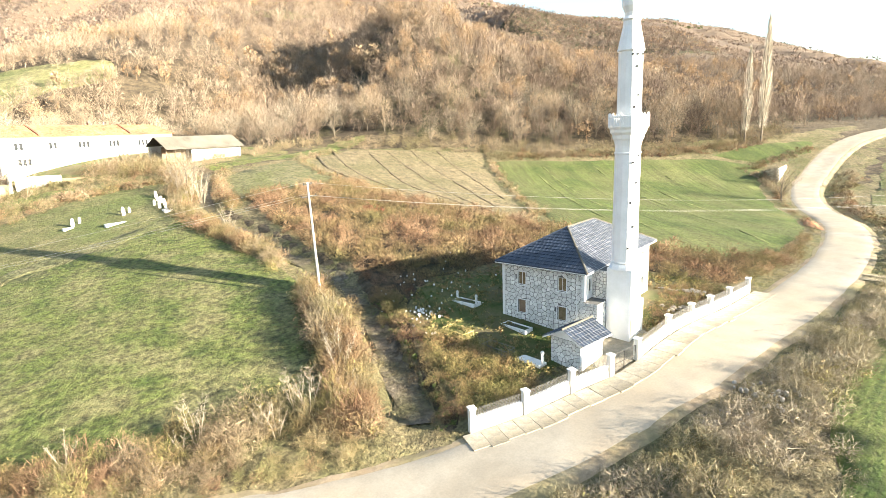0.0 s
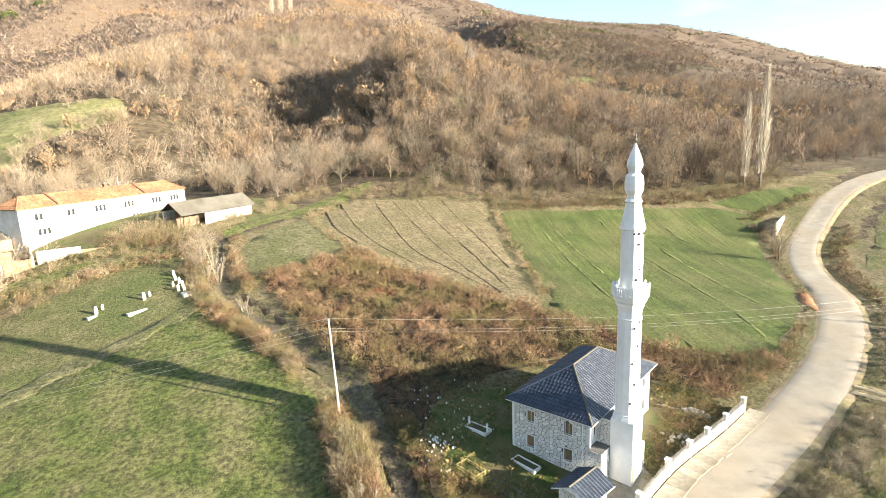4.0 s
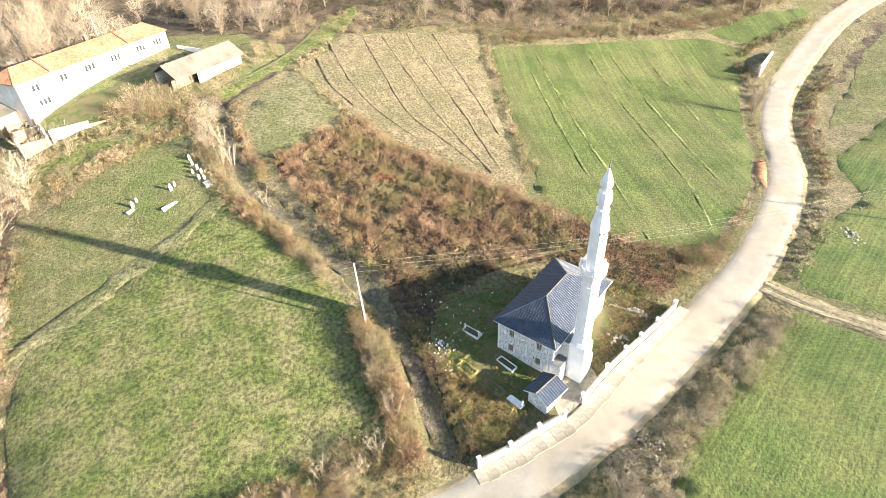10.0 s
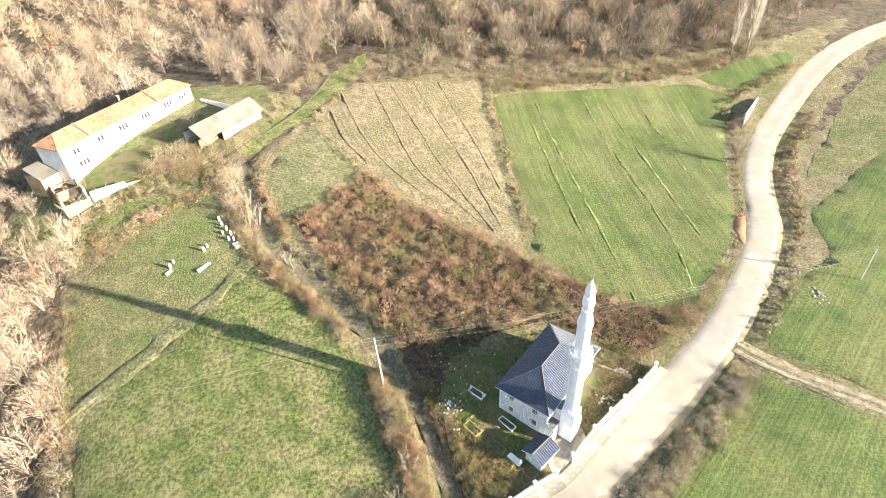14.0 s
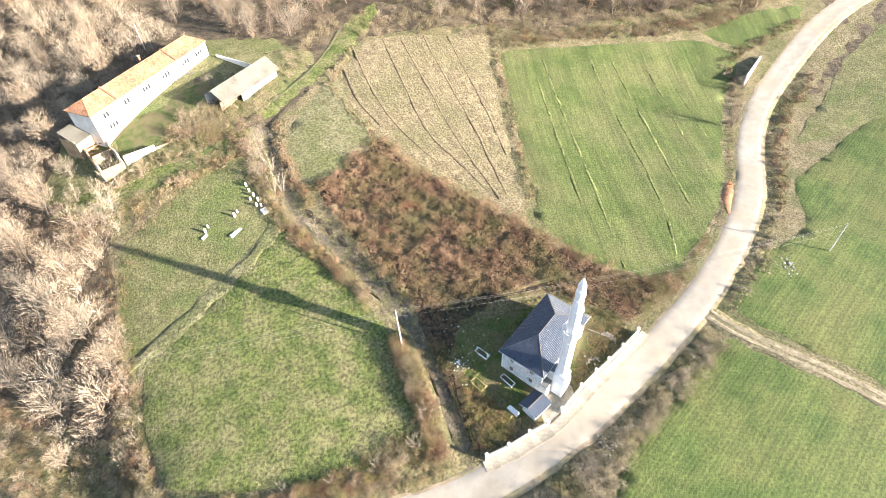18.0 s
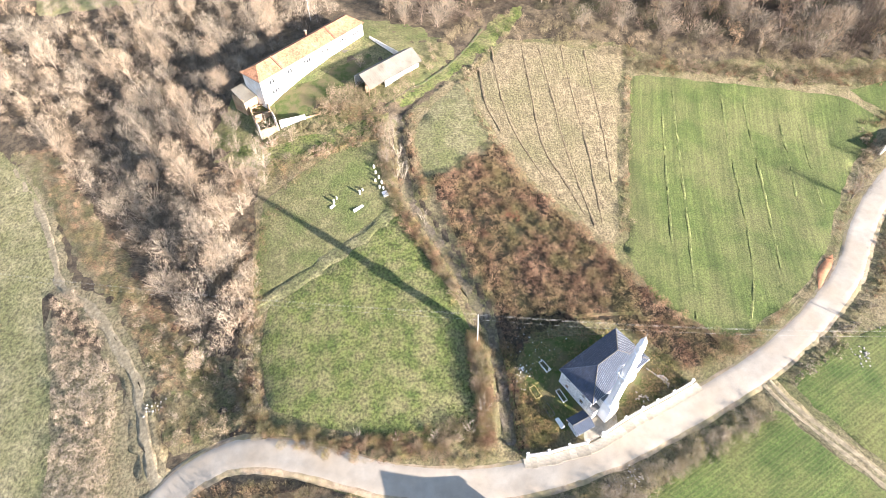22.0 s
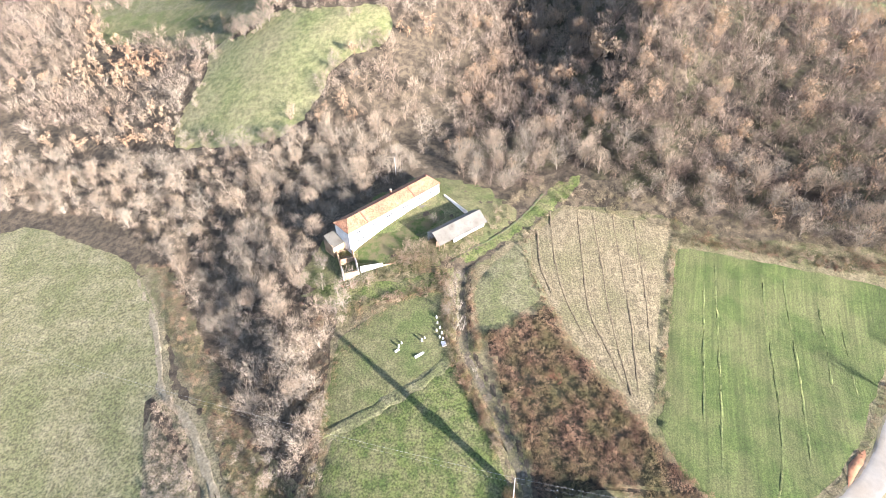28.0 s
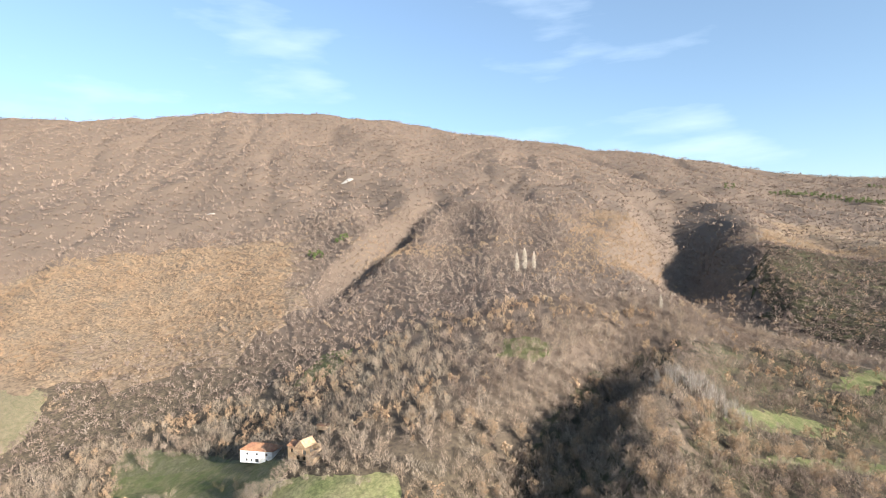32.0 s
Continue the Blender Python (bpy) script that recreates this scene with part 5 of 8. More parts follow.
# ---- graves ----
def kerb_grave(x, y, deg, label, w=1.0, L=2.7, fill=M_SOIL, stone=M_MARBLE, heads=0, h=0.28):
    g = thing("grave", pose(x, y, gz(x, y) + 0.12, 0, 0, deg), label, "grave", "graves in the mosque yard")
    for a in ((-w / 2, -L / 2, -0.3, -w / 2 + 0.14, L / 2, h), (w / 2 - 0.14, -L / 2, -0.3, w / 2, L / 2, h), (-w / 2 + 0.142, -L / 2, -0.3, w / 2 - 0.142, -L / 2 + 0.14, h), (-w / 2 + 0.142, L / 2 - 0.14, -0.3, w / 2 - 0.142, L / 2, h)):
        part("kerb", boxed(*a, 0.015), stone, g)
    part("fill", boxed(-w / 2 + 0.15, -L / 2 + 0.15, -0.2, w / 2 - 0.15, L / 2 - 0.15, h - 0.08), fill, g)
    for k in range(heads):
        yy = (L / 2 - 0.2) * (1 if k == 0 else -1)
        bm = boxed(-0.14, yy - 0.06, 0.2, 0.14, yy + 0.06, 0.95, 0.02)
        part("headstone", bm, stone, g)
        part("headstone_top", lathe([(0.14, 0.95), (0.17, 1.02), (0.13, 1.15), (0.03, 1.22)], 8), stone, g).location = (0, yy, 0)
    return g


kerb_grave(-10.9, 12.9, 28, "white marble kerbed grave with two short headstones", 1.3, 3.1, heads=2)
kerb_grave(-8.5, 5.6, 22, "white marble kerbed grave filled with dark soil", 1.2, 3.2)
tomb = thing("slab_tomb", pose(-10.1, -0.4, gz(-10.1, -0.4) + 0.1, 0, 0, 22), "flat pale stone grave slab with one upright headstone", "grave", "graves in the mosque yard")
part("slab", boxed(-0.5, -1.3, -0.1, 0.5, 1.3, 0.22, 0.03), M_MARBLE, tomb)
part("headstone", boxed(-0.18, -1.28, 0.22, 0.18, -1.14, 1.15, 0.03), M_MARBLE, tomb)
part("headstone_top", lathe([(0.16, 1.15), (0.19, 1.24), (0.12, 1.36), (0.02, 1.42)], 8), M_MARBLE, tomb).location = (0, -1.21, 0)


def fenced_grave(x, y, deg, w, L, material, label, h=0.75):
    g = thing("fenced_grave", pose(x, y, gz(x, y) + 0.12, 0, 0, deg), label, "grave", "graves in the mosque yard")
    for ax, ay, bx, by in ((-w, -L, w, -L), (w, -L, w, L), (w, L, -w, L), (-w, L, -w, -L)):
        bm = bmesh.new()
        ax, ay, bx, by = ax / 2, ay / 2, bx / 2, by / 2
        n = int(math.hypot(bx - ax, by - ay) / 0.2)
        for k in range(n):
            f = (k + 0.5) / n
            p = Vector((ax + (bx - ax) * f, ay + (by - ay) * f, -0.1))
            rod(bm, p, p + Vector((0, 0, h)), 0.028, 4, 0.01)
        part("pickets", bm, material, g)
        bm = bmesh.new()
        for z in (0.12, 0.5):
            rod(bm, (ax, ay, z), (bx, by, z), 0.03, 4)
        part("rail", bm, material, g)
    part("mound", lathe([(0.6, -0.1), (0.5, 0.1), (0.2, 0.2)], 10), M_ROUGH, g)
    return g


fenced_grave(-14.3, 7.0, 22, 1.5, 3.0, M_YELLOW, "grave inside a low yellow-painted picket rail")
fenced_grave(-12.0, 2.6, 22, 1.3, 3.0, M_FENCE, "grave inside a low grey picket rail", 0.65)

for x, y, s, L in ((-49, 78, 1.0, 0), (-48.6, 76, 0.9, 0), (-47.8, 74, 1.0, 0), (-48.8, 73, 0.8, 0), (-47, 72, 1.0, 0), (-47.6, 70.5, 1.0, 0), (-46.6, 70, 0.9, 0), (-61, 67.5, 1.1, 0), (-60.2, 68.8, 0.8, 0), (-53.4, 69.4, 1.1, 0), (-52.6, 70.4, 0.8, 0)):
    st = thing("headstone", pose(x, y, gz(x, y) + 0.15, random.uniform(-6, 6), random.uniform(-5, 5), 25 + random.uniform(-20, 20)), "weathered white headstone leaning in the old graveyard", "headstone", "old graveyard headstones")
    part("stone", boxed(-0.26 * s, -0.1, -0.3, 0.26 * s, 0.1, 1.1 * s, 0.03), M_MARBLE, st)
    part("stone_top", lathe([(0.18 * s, 1.1 * s), (0.24 * s, 1.18 * s), (0.2 * s, 1.35 * s), (0.04, 1.45 * s)], 8), M_MARBLE, st)
for x, y, a, w, L in ((-46.2, 68.3, 20, 1.5, 2.0), (-54, 64.5, -55, 0.8, 3.4), (-61.5, 66.4, -50, 0.7, 1.6)):
    sl = thing("grave_slab", pose(x, y, gz(x, y) + 0.3, 0, 0, a), "pale stone slab lying in the old graveyard grass", "grave slab")
    part("slab", boxed(-w / 2, -L / 2, -0.3, w / 2, L / 2, 0.25, 0.03), M_MARBLE, sl)


def rubble(name, spots, size, material, label, rng_seed):
    rng = random.Random(rng_seed)
    bm = bmesh.new()
    for x, y, r, n in spots:
        for _ in range(n):
            px, py = x + rng.gauss(0, r), y + rng.gauss(0, r)
            s = size * rng.uniform(0.5, 1.4)
            m = Matrix.Translation((px, py, gz(px, py) + 0.12 + s * 0.3)) @ Euler([rng.uniform(0, 3) for _ in range(3)]).to_matrix().to_4x4() @ Matrix.Diagonal((s, s * rng.uniform(0.6, 1), s * rng.uniform(0.4, 0.8), 1))
            bmesh.ops.create_icosphere(bm, subdivisions=1, radius=0.6, matrix=m)
    return tagged(part(name, bm, material), label, "rubble", kind="stuff")


rubble("yard_rubble", [(-16.2, 12.5, 0.8, 40), (-14, 18, 3.5, 26), (-10, 22, 4, 14), (-17, 8, 0.5, 5)], 0.26, M_STONE, "scattered pale building stones in the yard", 3)
rubble("wall_stones", [(15.9, 8.0, 0.6, 22), (16.7, 6.6, 0.5, 18), (9.2, 3.4, 0.6, 16), (11.0, 3.2, 0.4, 8)], 0.42, M_RUBBLE, "heap of pale building stones behind the wall", 4)
rubble("roadside_rubble", [(3, -13.5, 1.0, 36), (-1, -15, 0.9, 16)], 0.38, M_RUBBLE, "pale rubble heap at the road verge", 5)
rubble("field_stones", [(66, 8, 1.3, 26), (78, 14, 0.8, 6)], 0.5, M_RUBBLE, "clearance stones at the field edge", 6)
rubble("path_rubble", [(-106, 17, 1.2, 24)], 0.5, M_RUBBLE, "pale rubble beside the path", 8)
low = thing("low_foundation", pose(14.6, 8.8, gz(14.6, 8.8), 0, 0, -46), "crumbled low foundation of pale rough stones", "wall")
course_rng = random.Random(12)
for k in range(9):
    x = -2.5 + 0.56 * k + course_rng.uniform(-0.05, 0.05)
    w, d, top = course_rng.uniform(0.42, 0.54), course_rng.uniform(0.16, 0.24), course_rng.uniform(0.18, 0.5)
    stone = part("stone", boxed(-w / 2, -d, -0.5, w / 2, d, top, 0.06), M_RUBBLE, low)
    stone.location = (x, course_rng.uniform(-0.09, 0.09), 0)
    stone.rotation_euler[2] = course_rng.uniform(-0.25, 0.25)


# ---- houses ----
def gable_house(name, m, L, W, H, rise, wall_mat, roof_mat, label, windows=(), over=0.4, hip=0.0, course=0.5, tile=0.45, chimneys=()):
    """A long house > walls, roof deck, tiles, windows (> frame, pane, bars, sill), chimneys. Front faces -y."""
    h = thing(name, m, label, "house")
    t = 0.4
    front = [(x, x + w, z, z + hh) for x, z, w, hh in windows]
    part("wall_front", wall_with_holes(L, H, t, front), wall_mat, h).matrix_local = Matrix.Translation((-L / 2, -W / 2, 0))
    part("wall_back", boxed(-L / 2, W / 2 - t, 0, L / 2, W / 2, H), wall_mat, h)
    part("wall_side", boxed(-L / 2, -W / 2 + t + 0.002, 0, -L / 2 + t, W / 2 - t - 0.002, H), wall_mat, h)
    part("wall_side", boxed(L / 2 - t, -W / 2 + t + 0.002, 0, L / 2, W / 2 - t - 0.002, H), wall_mat, h)
    for x, z, w, hh in windows:
        window_in(h, Matrix.Translation((-L / 2 + x, -W / 2, z)), w, hh, M_DARKGLASS, 0, sill=True, label="narrow dark window")
    ex, ey = L / 2 + over, W / 2 + over
    c = [(-ex, -ey, H), (ex, -ey, H), (ex, ey, H), (-ex, ey, H)]
    a, b = (-ex + hip, 0, H + rise), (ex - hip, 0, H + rise)
    bm = bmesh.new()
    vs = [bm.verts.new(p) for p in (*c, a, b)]
    un = [bm.verts.new((x, y, z - 0.15)) for x, y, z in c]
    for f in ((0, 1, 5, 4), (2, 3, 4, 5), (1, 2, 5), (3, 0, 4)):
        bm.faces.new([vs[i] for i in f])
    for i in range(4):
        bm.faces.new((vs[i], un[i], un[(i + 1) % 4], vs[(i + 1) % 4]))
    bm.faces.new(un)
    part("roof_deck", bm, roof_mat if hip else wall_mat, h)
    r = new("roof")
    r.parent = h
    tiled_slope(c[0], c[1], a, b, r, roof_mat, course, tile)
    tiled_slope(c[2], c[3], b, a, r, roof_mat, course, tile)
    if hip:
        tiled_slope(c[1], c[2], b, b, r, roof_mat, course, tile)
        tiled_slope(c[3], c[0], a, a, r, roof_mat, course, tile)
        for p, q in ((c[0], a), (c[1], b), (c[2], b), (c[3], a)):
            ridge_caps(p, q, r, roof_mat)
    ridge_caps(a, b, r, roof_mat)
    for x, y, w, d, z0, z1 in chimneys:
        ch = part("chimney", boxed(x - w / 2, y - d / 2, z0, x + w / 2, y + d / 2, z1, 0.02), M_BRICK, h)
        part("cap", boxed(x - w / 2 - 0.1, y - d / 2 - 0.1, z1, x + w / 2 + 0.1, y + d / 2 + 0.1, z1 + 0.12), M_CONC, ch)
    return h


BIG_L, BIG_W, BIG_H = 45.6, 8.6, 8.6
wins = []
for x in (4.0, 11.5, 18.5, 26.5, 35.0, 41.0):
    for k in range(2 if x < 15 else 3):
        wins.append((x + 1.05 * k - 0.6, 5.6, 0.8, 1.6))
for x in (4.2, 28.5, 40.8):
    for k in range(3):
        wins.append((x + 1.05 * k - 0.6, 2.1, 0.8, 1.5))
wins.append((35.0, 0.9, 2.4, 2.2))
big = gable_house("farmhouse", pose(-69.7, 126.2, 12.3, 0, 2.0, 45.9), BIG_L, BIG_W, BIG_H, 2.5, M_WALLPAINT, M_TERRA, "long whitewashed two-storey farmhouse with terracotta roof", wins, hip=3.4,
                  chimneys=((3.0, 2.3, 0.7, 0.7, 9, 12.0),))
big.matrix_world = pose(-69.7, 126.2, 12.3, 0, 0, 45.9)
part("footing", boxed(-BIG_L / 2 + 0.05, -BIG_W / 2 + 0.05, -6, BIG_L / 2 - 0.05, BIG_W / 2 - 0.05, -0.004), M_WALLPAINT, big)
for x in (-13.8, 9.5):
    fire = part("fire_wall", boxed(x - 0.25, -BIG_W / 2 - 0.45, BIG_H - 0.3, x + 0.25, 0.2, BIG_H + 0.2), M_BRICK, big, "dark brick party wall breaking the roof")
    bm = fire.data
    for v in bm.vertices:
        if v.co.y > 0:
            v.co.z += 2.75
        else:
            v.co.z += 0.25
stair = part("outside_stair", boxed(3.5, -BIG_W / 2 - 3.6, 0.2, 4.8, -BIG_W / 2, 1.4, 0.05), M_CONC, big)
part("porch_roof", boxed(11.0, -BIG_W / 2 - 2.2, 3.3, 16.0, -BIG_W / 2, 3.45, 0.03), M_SHEET, big)
for x in (11.3, 13.5, 15.7):
    part("porch_post", boxed(x - 0.08, -BIG_W / 2 - 2.1, -0.4, x + 0.08, -BIG_W / 2 - 1.94, 3.3), M_BOARD, big)

shed = thing("shed", pose(-43.2, 116.4, 12.9, 0, 0, 39.6), "whitewashed shed under a weathered grey sheet roof", "shed")
SL, SW = 22.0, 7.0
part("wall_front", boxed(-SL / 2 + 7.0, -SW / 2, -1.5, SL / 2, -SW / 2 + 0.35, 4.6, 0.03), M_WALLPAINT, shed)
part("wall_side", boxed(SL / 2 - 0.35, -SW / 2 + 0.352, -1.5, SL / 2, SW / 2, 4.6), M_WALLPAINT, shed)
part("wall_back", boxed(-SL / 2, SW / 2 - 0.35, -1.5, SL / 2 - 0.352, SW / 2, 4.6), M_WALLPAINT, shed)
part("dark_bay", boxed(-SL / 2 + 0.4, -SW / 2 + 2.2, -1.5, -SL / 2 + 7.0, -SW / 2 + 2.3, 4.5), M_BOARD, shed)
for x in (-SL / 2 + 0.2, -SL / 2 + 2.6):
    part("post", boxed(x - 0.1, -SW / 2, -1.5, x + 0.1, -SW / 2 + 0.2, 4.6), M_BOARD, shed)
for s in (-1, 1):
    for k in range(8):
        x0 = -SL / 2 - 0.4 + k * (SL + 0.8) / 8
        bm = bmesh.new()
        cols = 9
        pts = []
        for i in range(cols):
            x = x0 + (SL + 0.8) / 8 * i / (cols - 1) * 1.02
            dz = 0.05 * (i % 2) + 0.03 * (k % 2)
            pts.append((bm.verts.new((x, s * (SW / 2 + (1.3 if s < 0 else 0.4)), (3.75 if s < 0 else 4.55) + dz)), bm.verts.new((x, 0, 6.9 + dz))))
        for (a, b), (c, d) in zip(pts, pts[1:]):
            bm.faces.new((a, c, d, b) if s < 0 else (a, b, d, c))
        part("roof_sheet", bm, M_SHEET, shed)
bm = bmesh.new()
vs = [bm.verts.new(p) for p in ((SL / 2, -SW / 2, 4.6), (SL / 2, SW / 2, 4.6), (SL / 2, 0, 6.8))]
bm.faces.new(vs)
part("gable", bm, M_WALLPAINT, shed)

ruin = thing("ruined_barn", pose(-83.8, 103.8, 9.2, 0, 0, -69), "roofless ruined barn of rubble stone beside the farmhouse", "ruin")
part("rubble_floor", boxed(-7.6, -2.6, -0.8, 7.6, 2.6, 0.15), M_SOIL, ruin, "dark floor strewn with rubble")
crumble = random.Random(31)
for side_y in (-2.8, 2.8):
    x = -8.0
    while x < 7.9:
        w = crumble.uniform(1.0, 2.2)
        part("rubble_wall", boxed(x, side_y - 0.25, -1.5, min(x + w, 8.0) - 0.004, side_y + 0.25, crumble.uniform(1.6, 3.6) if side_y < 0 else crumble.uniform(2.2, 4.2), 0.1), M_BLOCK if crumble.random() < 0.5 else M_RUBBLE, ruin)
        x += w
for x in (-8.0, 0.8, 7.8):
    part("rubble_wall", boxed(x - 0.22, -2.54, -1.5, x + 0.22, 2.54, crumble.uniform(1.8, 3.2), 0.1), M_BLOCK, ruin)
for k in range(9):
    a = Vector((crumble.uniform(-7, 7), -2.3, crumble.uniform(0.2, 2.6)))
    bm = bmesh.new()
    rod(bm, a, a + Vector((crumble.uniform(-2.5, 2.5), 4.4, crumble.uniform(-1.0, 1.0))), 0.11, 5, 0.09)
    part("beam", bm, M_BOARD, ruin)
lean = thing("lean_to_roof", pose(-88.8, 110.5, 14.2, 0, 0, 45.9), "sagging weathered grey tile lean-to roof", "roof")
tiled_slope((-3.5, -3.2, 0), (3.2, -3.2, 0), (-3.0, 3, 2.2), (3.2, 3, 2.6), lean, M_SHEET, 0.45, 0.4)
for q in ((-3.3, -3.0, -9, 3.0, -2.7, -0.1), (-3.3, -2.698, -9, -3.0, 2.9, 0.6)):
    part("wall", boxed(*q), M_BLOCK, lean)
yardwall = thing("yard_wall", pose(-70.8, 100.0, gz(-70.8, 100.0), 0, 0, 15), "crumbling whitewashed yard wall with bare brick patches", "wall")
part("wall_panel", boxed(-7.2, -0.2, -1.5, 1.0, 0.2, 1.7, 0.05), M_WALLPAINT, yardwall)
part("broken_end", boxed(1.02, -0.2, -1.0, 6.0, 0.2, 0.9, 0.05), M_BLOCK, yardwall)
side = thing("garden_wall", pose(-43.5, 131.5, gz(-43.5, 131.5), 0, 0, -50), "pale stone garden wall behind the shed", "wall")
part("wall_panel", boxed(-8, -0.2, -1.0, 8, 0.2, 1.4, 0.05), M_WALLPAINT, side)

hill = gable_house("hill_house", pose(-180, 312, gz(-180, 312) - 0.6, 0, 0, -12), 23.5, 12, 8.0, 3.2, M_WALLPAINT, M_TERRA, "white two-storey hillside house with a pale terracotta hip roof",
                   [(4.0, 1.2, 1.5, 1.6), (7.5, 1.2, 1.5, 1.6), (11.0, 0.6, 2.6, 2.4), (18.5, 1.2, 1.5, 1.6), (4.5, 5.0, 1.6, 1.6), (11.5, 5.0, 1.6, 1.6), (18.5, 5.0, 1.6, 1.6)], hip=5.0)
half = thing("unfinished_house", pose(-143.5, 287, gz(-143.5, 287) - 0.5, 0, 0, -25) @ Matrix.Scale(1.32, 4), "unfinished ochre block house with a partly tiled broken roof", "house")
part("wall_front", wall_with_holes(13, 6.0, 0.3, [(1.5, 3.2, 3.2, 4.8), (5.0, 7.0, 0.3, 2.4), (8.8, 10.8, 3.0, 5.0), (9.0, 10.6, 0.5, 2.2)]), M_BLOCK, half).matrix_local = Matrix.Translation((-6.5, -4, 0))
part("wall_back", boxed(-6.5, 3.7, 0, 6.5, 4, 6), M_BLOCK, half)
part("wall_side", boxed(-6.5, -3.69, 0, -6.2, 3.69, 6), M_BLOCK, half)
part("wall_side", boxed(6.2, -3.69, 0, 6.5, 3.69, 4.2), M_BLOCK, half)
part("floor_slab", boxed(-6.19, -3.69, 2.8, 6.19, 3.69, 3.0), M_CONC, half)
part("annex_wall", boxed(6.52, -6.5, -0.8, 10.5, -2.0, 3.0, 0.05), M_BLOCK, half)
bm = bmesh.new()
vs = [bm.verts.new(p) for p in ((-2, -4, 6), (4, -4, 6), (1, -4, 9), (-2, 4, 6), (4, 4, 6), (1, 4, 9))]
for f in ((0, 1, 2), (3, 5, 4), (0, 3, 4, 1), (1, 4, 5, 2), (2, 5, 3, 0)):
    bm.faces.new([vs[i] for i in f])
part("gable", bm, M_BLOCK, half)
tiled_slope((-2.4, 4.4, 5.7), (-2.4, -4.4, 5.7), (1, 4.4, 9.1), (1, -4.4, 9.1), half, M_OLDTERRA, 0.5, 0.45)
tiled_slope((-6.9, -4.4, 5.9), (-2.6, -4.4, 5.9), (-6.9, 0, 7.6), (-2.6, 0, 7.6), half, M_TERRA, 0.5, 0.45)
hut = thing("block_hut", pose(-140, 318, gz(-140, 318) - 0.2, 0, 0, -20), "small ochre block hut above the hillside houses", "hut")
part("wall", boxed(-4, -2.5, 0, 4, 2.5, 3.0, 0.05), M_BLOCK, hut)
part("roof_slab", boxed(-4.3, -2.8, 3.004, 4.3, 2.8, 3.25, 0.02), M_TERRA, hut)

# roadside house below the road, with its flat roof, and the parked car
rz = gz(-29, -22) - 1.4
rh = thing("roadside_house", pose(-29.2, -23.6, rz, 0, 0, -1), "house with a white flat roof terrace and a brown tiled cap", "house")
part("wall", boxed(-5.5, -5.5, -1, 5.5, 5.3, 5.6), M_WALLPAINT, rh)
part("flat_roof", boxed(-5.8, -5.8, 5.6, 5.8, 5.6, 5.8, 0.02), M_CONC, rh)
for q in ((-5.8, 5.35, 5.804, 5.8, 5.6, 6.2), (-5.8, -5.8, 5.804, -5.55, 5.348, 6.2), (5.55, -5.8, 5.804, 5.8, 5.348, 6.2)):
    part("parapet", boxed(*q, 0.02), M_WHITE, rh)
part("attic_wall", boxed(-2.8, -4.5, 5.804, 2.8, 1.6, 7.4), M_WHITE, rh)
rc = [(-3.3, -5, 7.4), (3.3, -5, 7.4), (3.3, 2.1, 7.4), (-3.3, 2.1, 7.4)]
ap = (0, -1.4, 9.4)
bm = bmesh.new()
vs = [bm.verts.new(p) for p in (*rc, ap)]
for i in range(4):
    bm.faces.new((vs[i], vs[(i + 1) % 4], vs[4]))
bm.faces.new(vs[3::-1])
part("roof_deck", bm, M_BROWNROOF, rh)
for i in range(4):
    tiled_slope(rc[i], rc[(i + 1) % 4], ap, ap, rh, M_BROWNROOF, 0.45, 0.4)
for x, y in ((-3.4, 2.6), (-1.6, 3.2), (0.3, 3.6), (2.2, 3.1), (3.9, 2.2)):
    part("flower_box", boxed(x - 0.3, y - 0.2, 5.804, x + 0.3, y + 0.2, 6.15, 0.03), M_WHITE, rh)


def car_at(x, y, deg):
    c = thing("car", pose(x, y, gz(x, y) + 0.14, 0, 0, deg), "small white parked hatchback with dark windows", "car")
    bm = boxed(-0.85, -2.0, 0.25, 0.85, 2.0, 0.85, 0.12)
    part("body", bm, M_CARPAINT, c)
    bm = bmesh.new()
    lo = [(-0.8, -1.7, 0.85), (0.8, -1.7, 0.85), (0.8, 1.0, 0.85), (-0.8, 1.0, 0.85)]
    hi = [(-0.65, -1.35, 1.38), (0.65, -1.35, 1.38), (0.65, 0.3, 1.38), (-0.65, 0.3, 1.38)]
    a, b = [bm.verts.new(p) for p in lo], [bm.verts.new(p) for p in hi]
    for i in range(4):
        bm.faces.new((a[i], a[(i + 1) % 4], b[(i + 1) % 4], b[i]))
    part("glasshouse", bm, M_DARKGLASS, c)
    part("roof_panel", boxed(-0.68, -1.4, 1.384, 0.68, 0.34, 1.44, 0.02), M_CARPAINT, c)
    for sx in (-1, 1):
        for sy in (-1.25, 1.25):
            w = new("wheel")
            w.parent = c
            w.matrix_local = Matrix.Translation((sx * 0.78, sy, 0.31)) @ Matrix.Rotation(radians(90), 4, "Y")
            part("tyre", lathe([(0.2, -0.1), (0.3, -0.1), (0.31, 0), (0.3, 0.1), (0.2, 0.1)], 14), M_TYRE, w)
            part("rim", lathe([(0.19, -0.105), (0.19, 0.105)], 10), M_FENCE, w)
        part("headlight", boxed(sx * 0.62 - 0.14, 1.93, 0.6, sx * 0.62 + 0.14, 2.02, 0.75), M_FRAME, c)


car_at(-39.4, -21.2, -6)

# low pale retaining wall on the road bend
rw = thing("retaining_wall", pose(118.5, 79.5, gz(118.5, 79.5), 0, 0, 32), "weathered white retaining wall at the road bend", "wall")
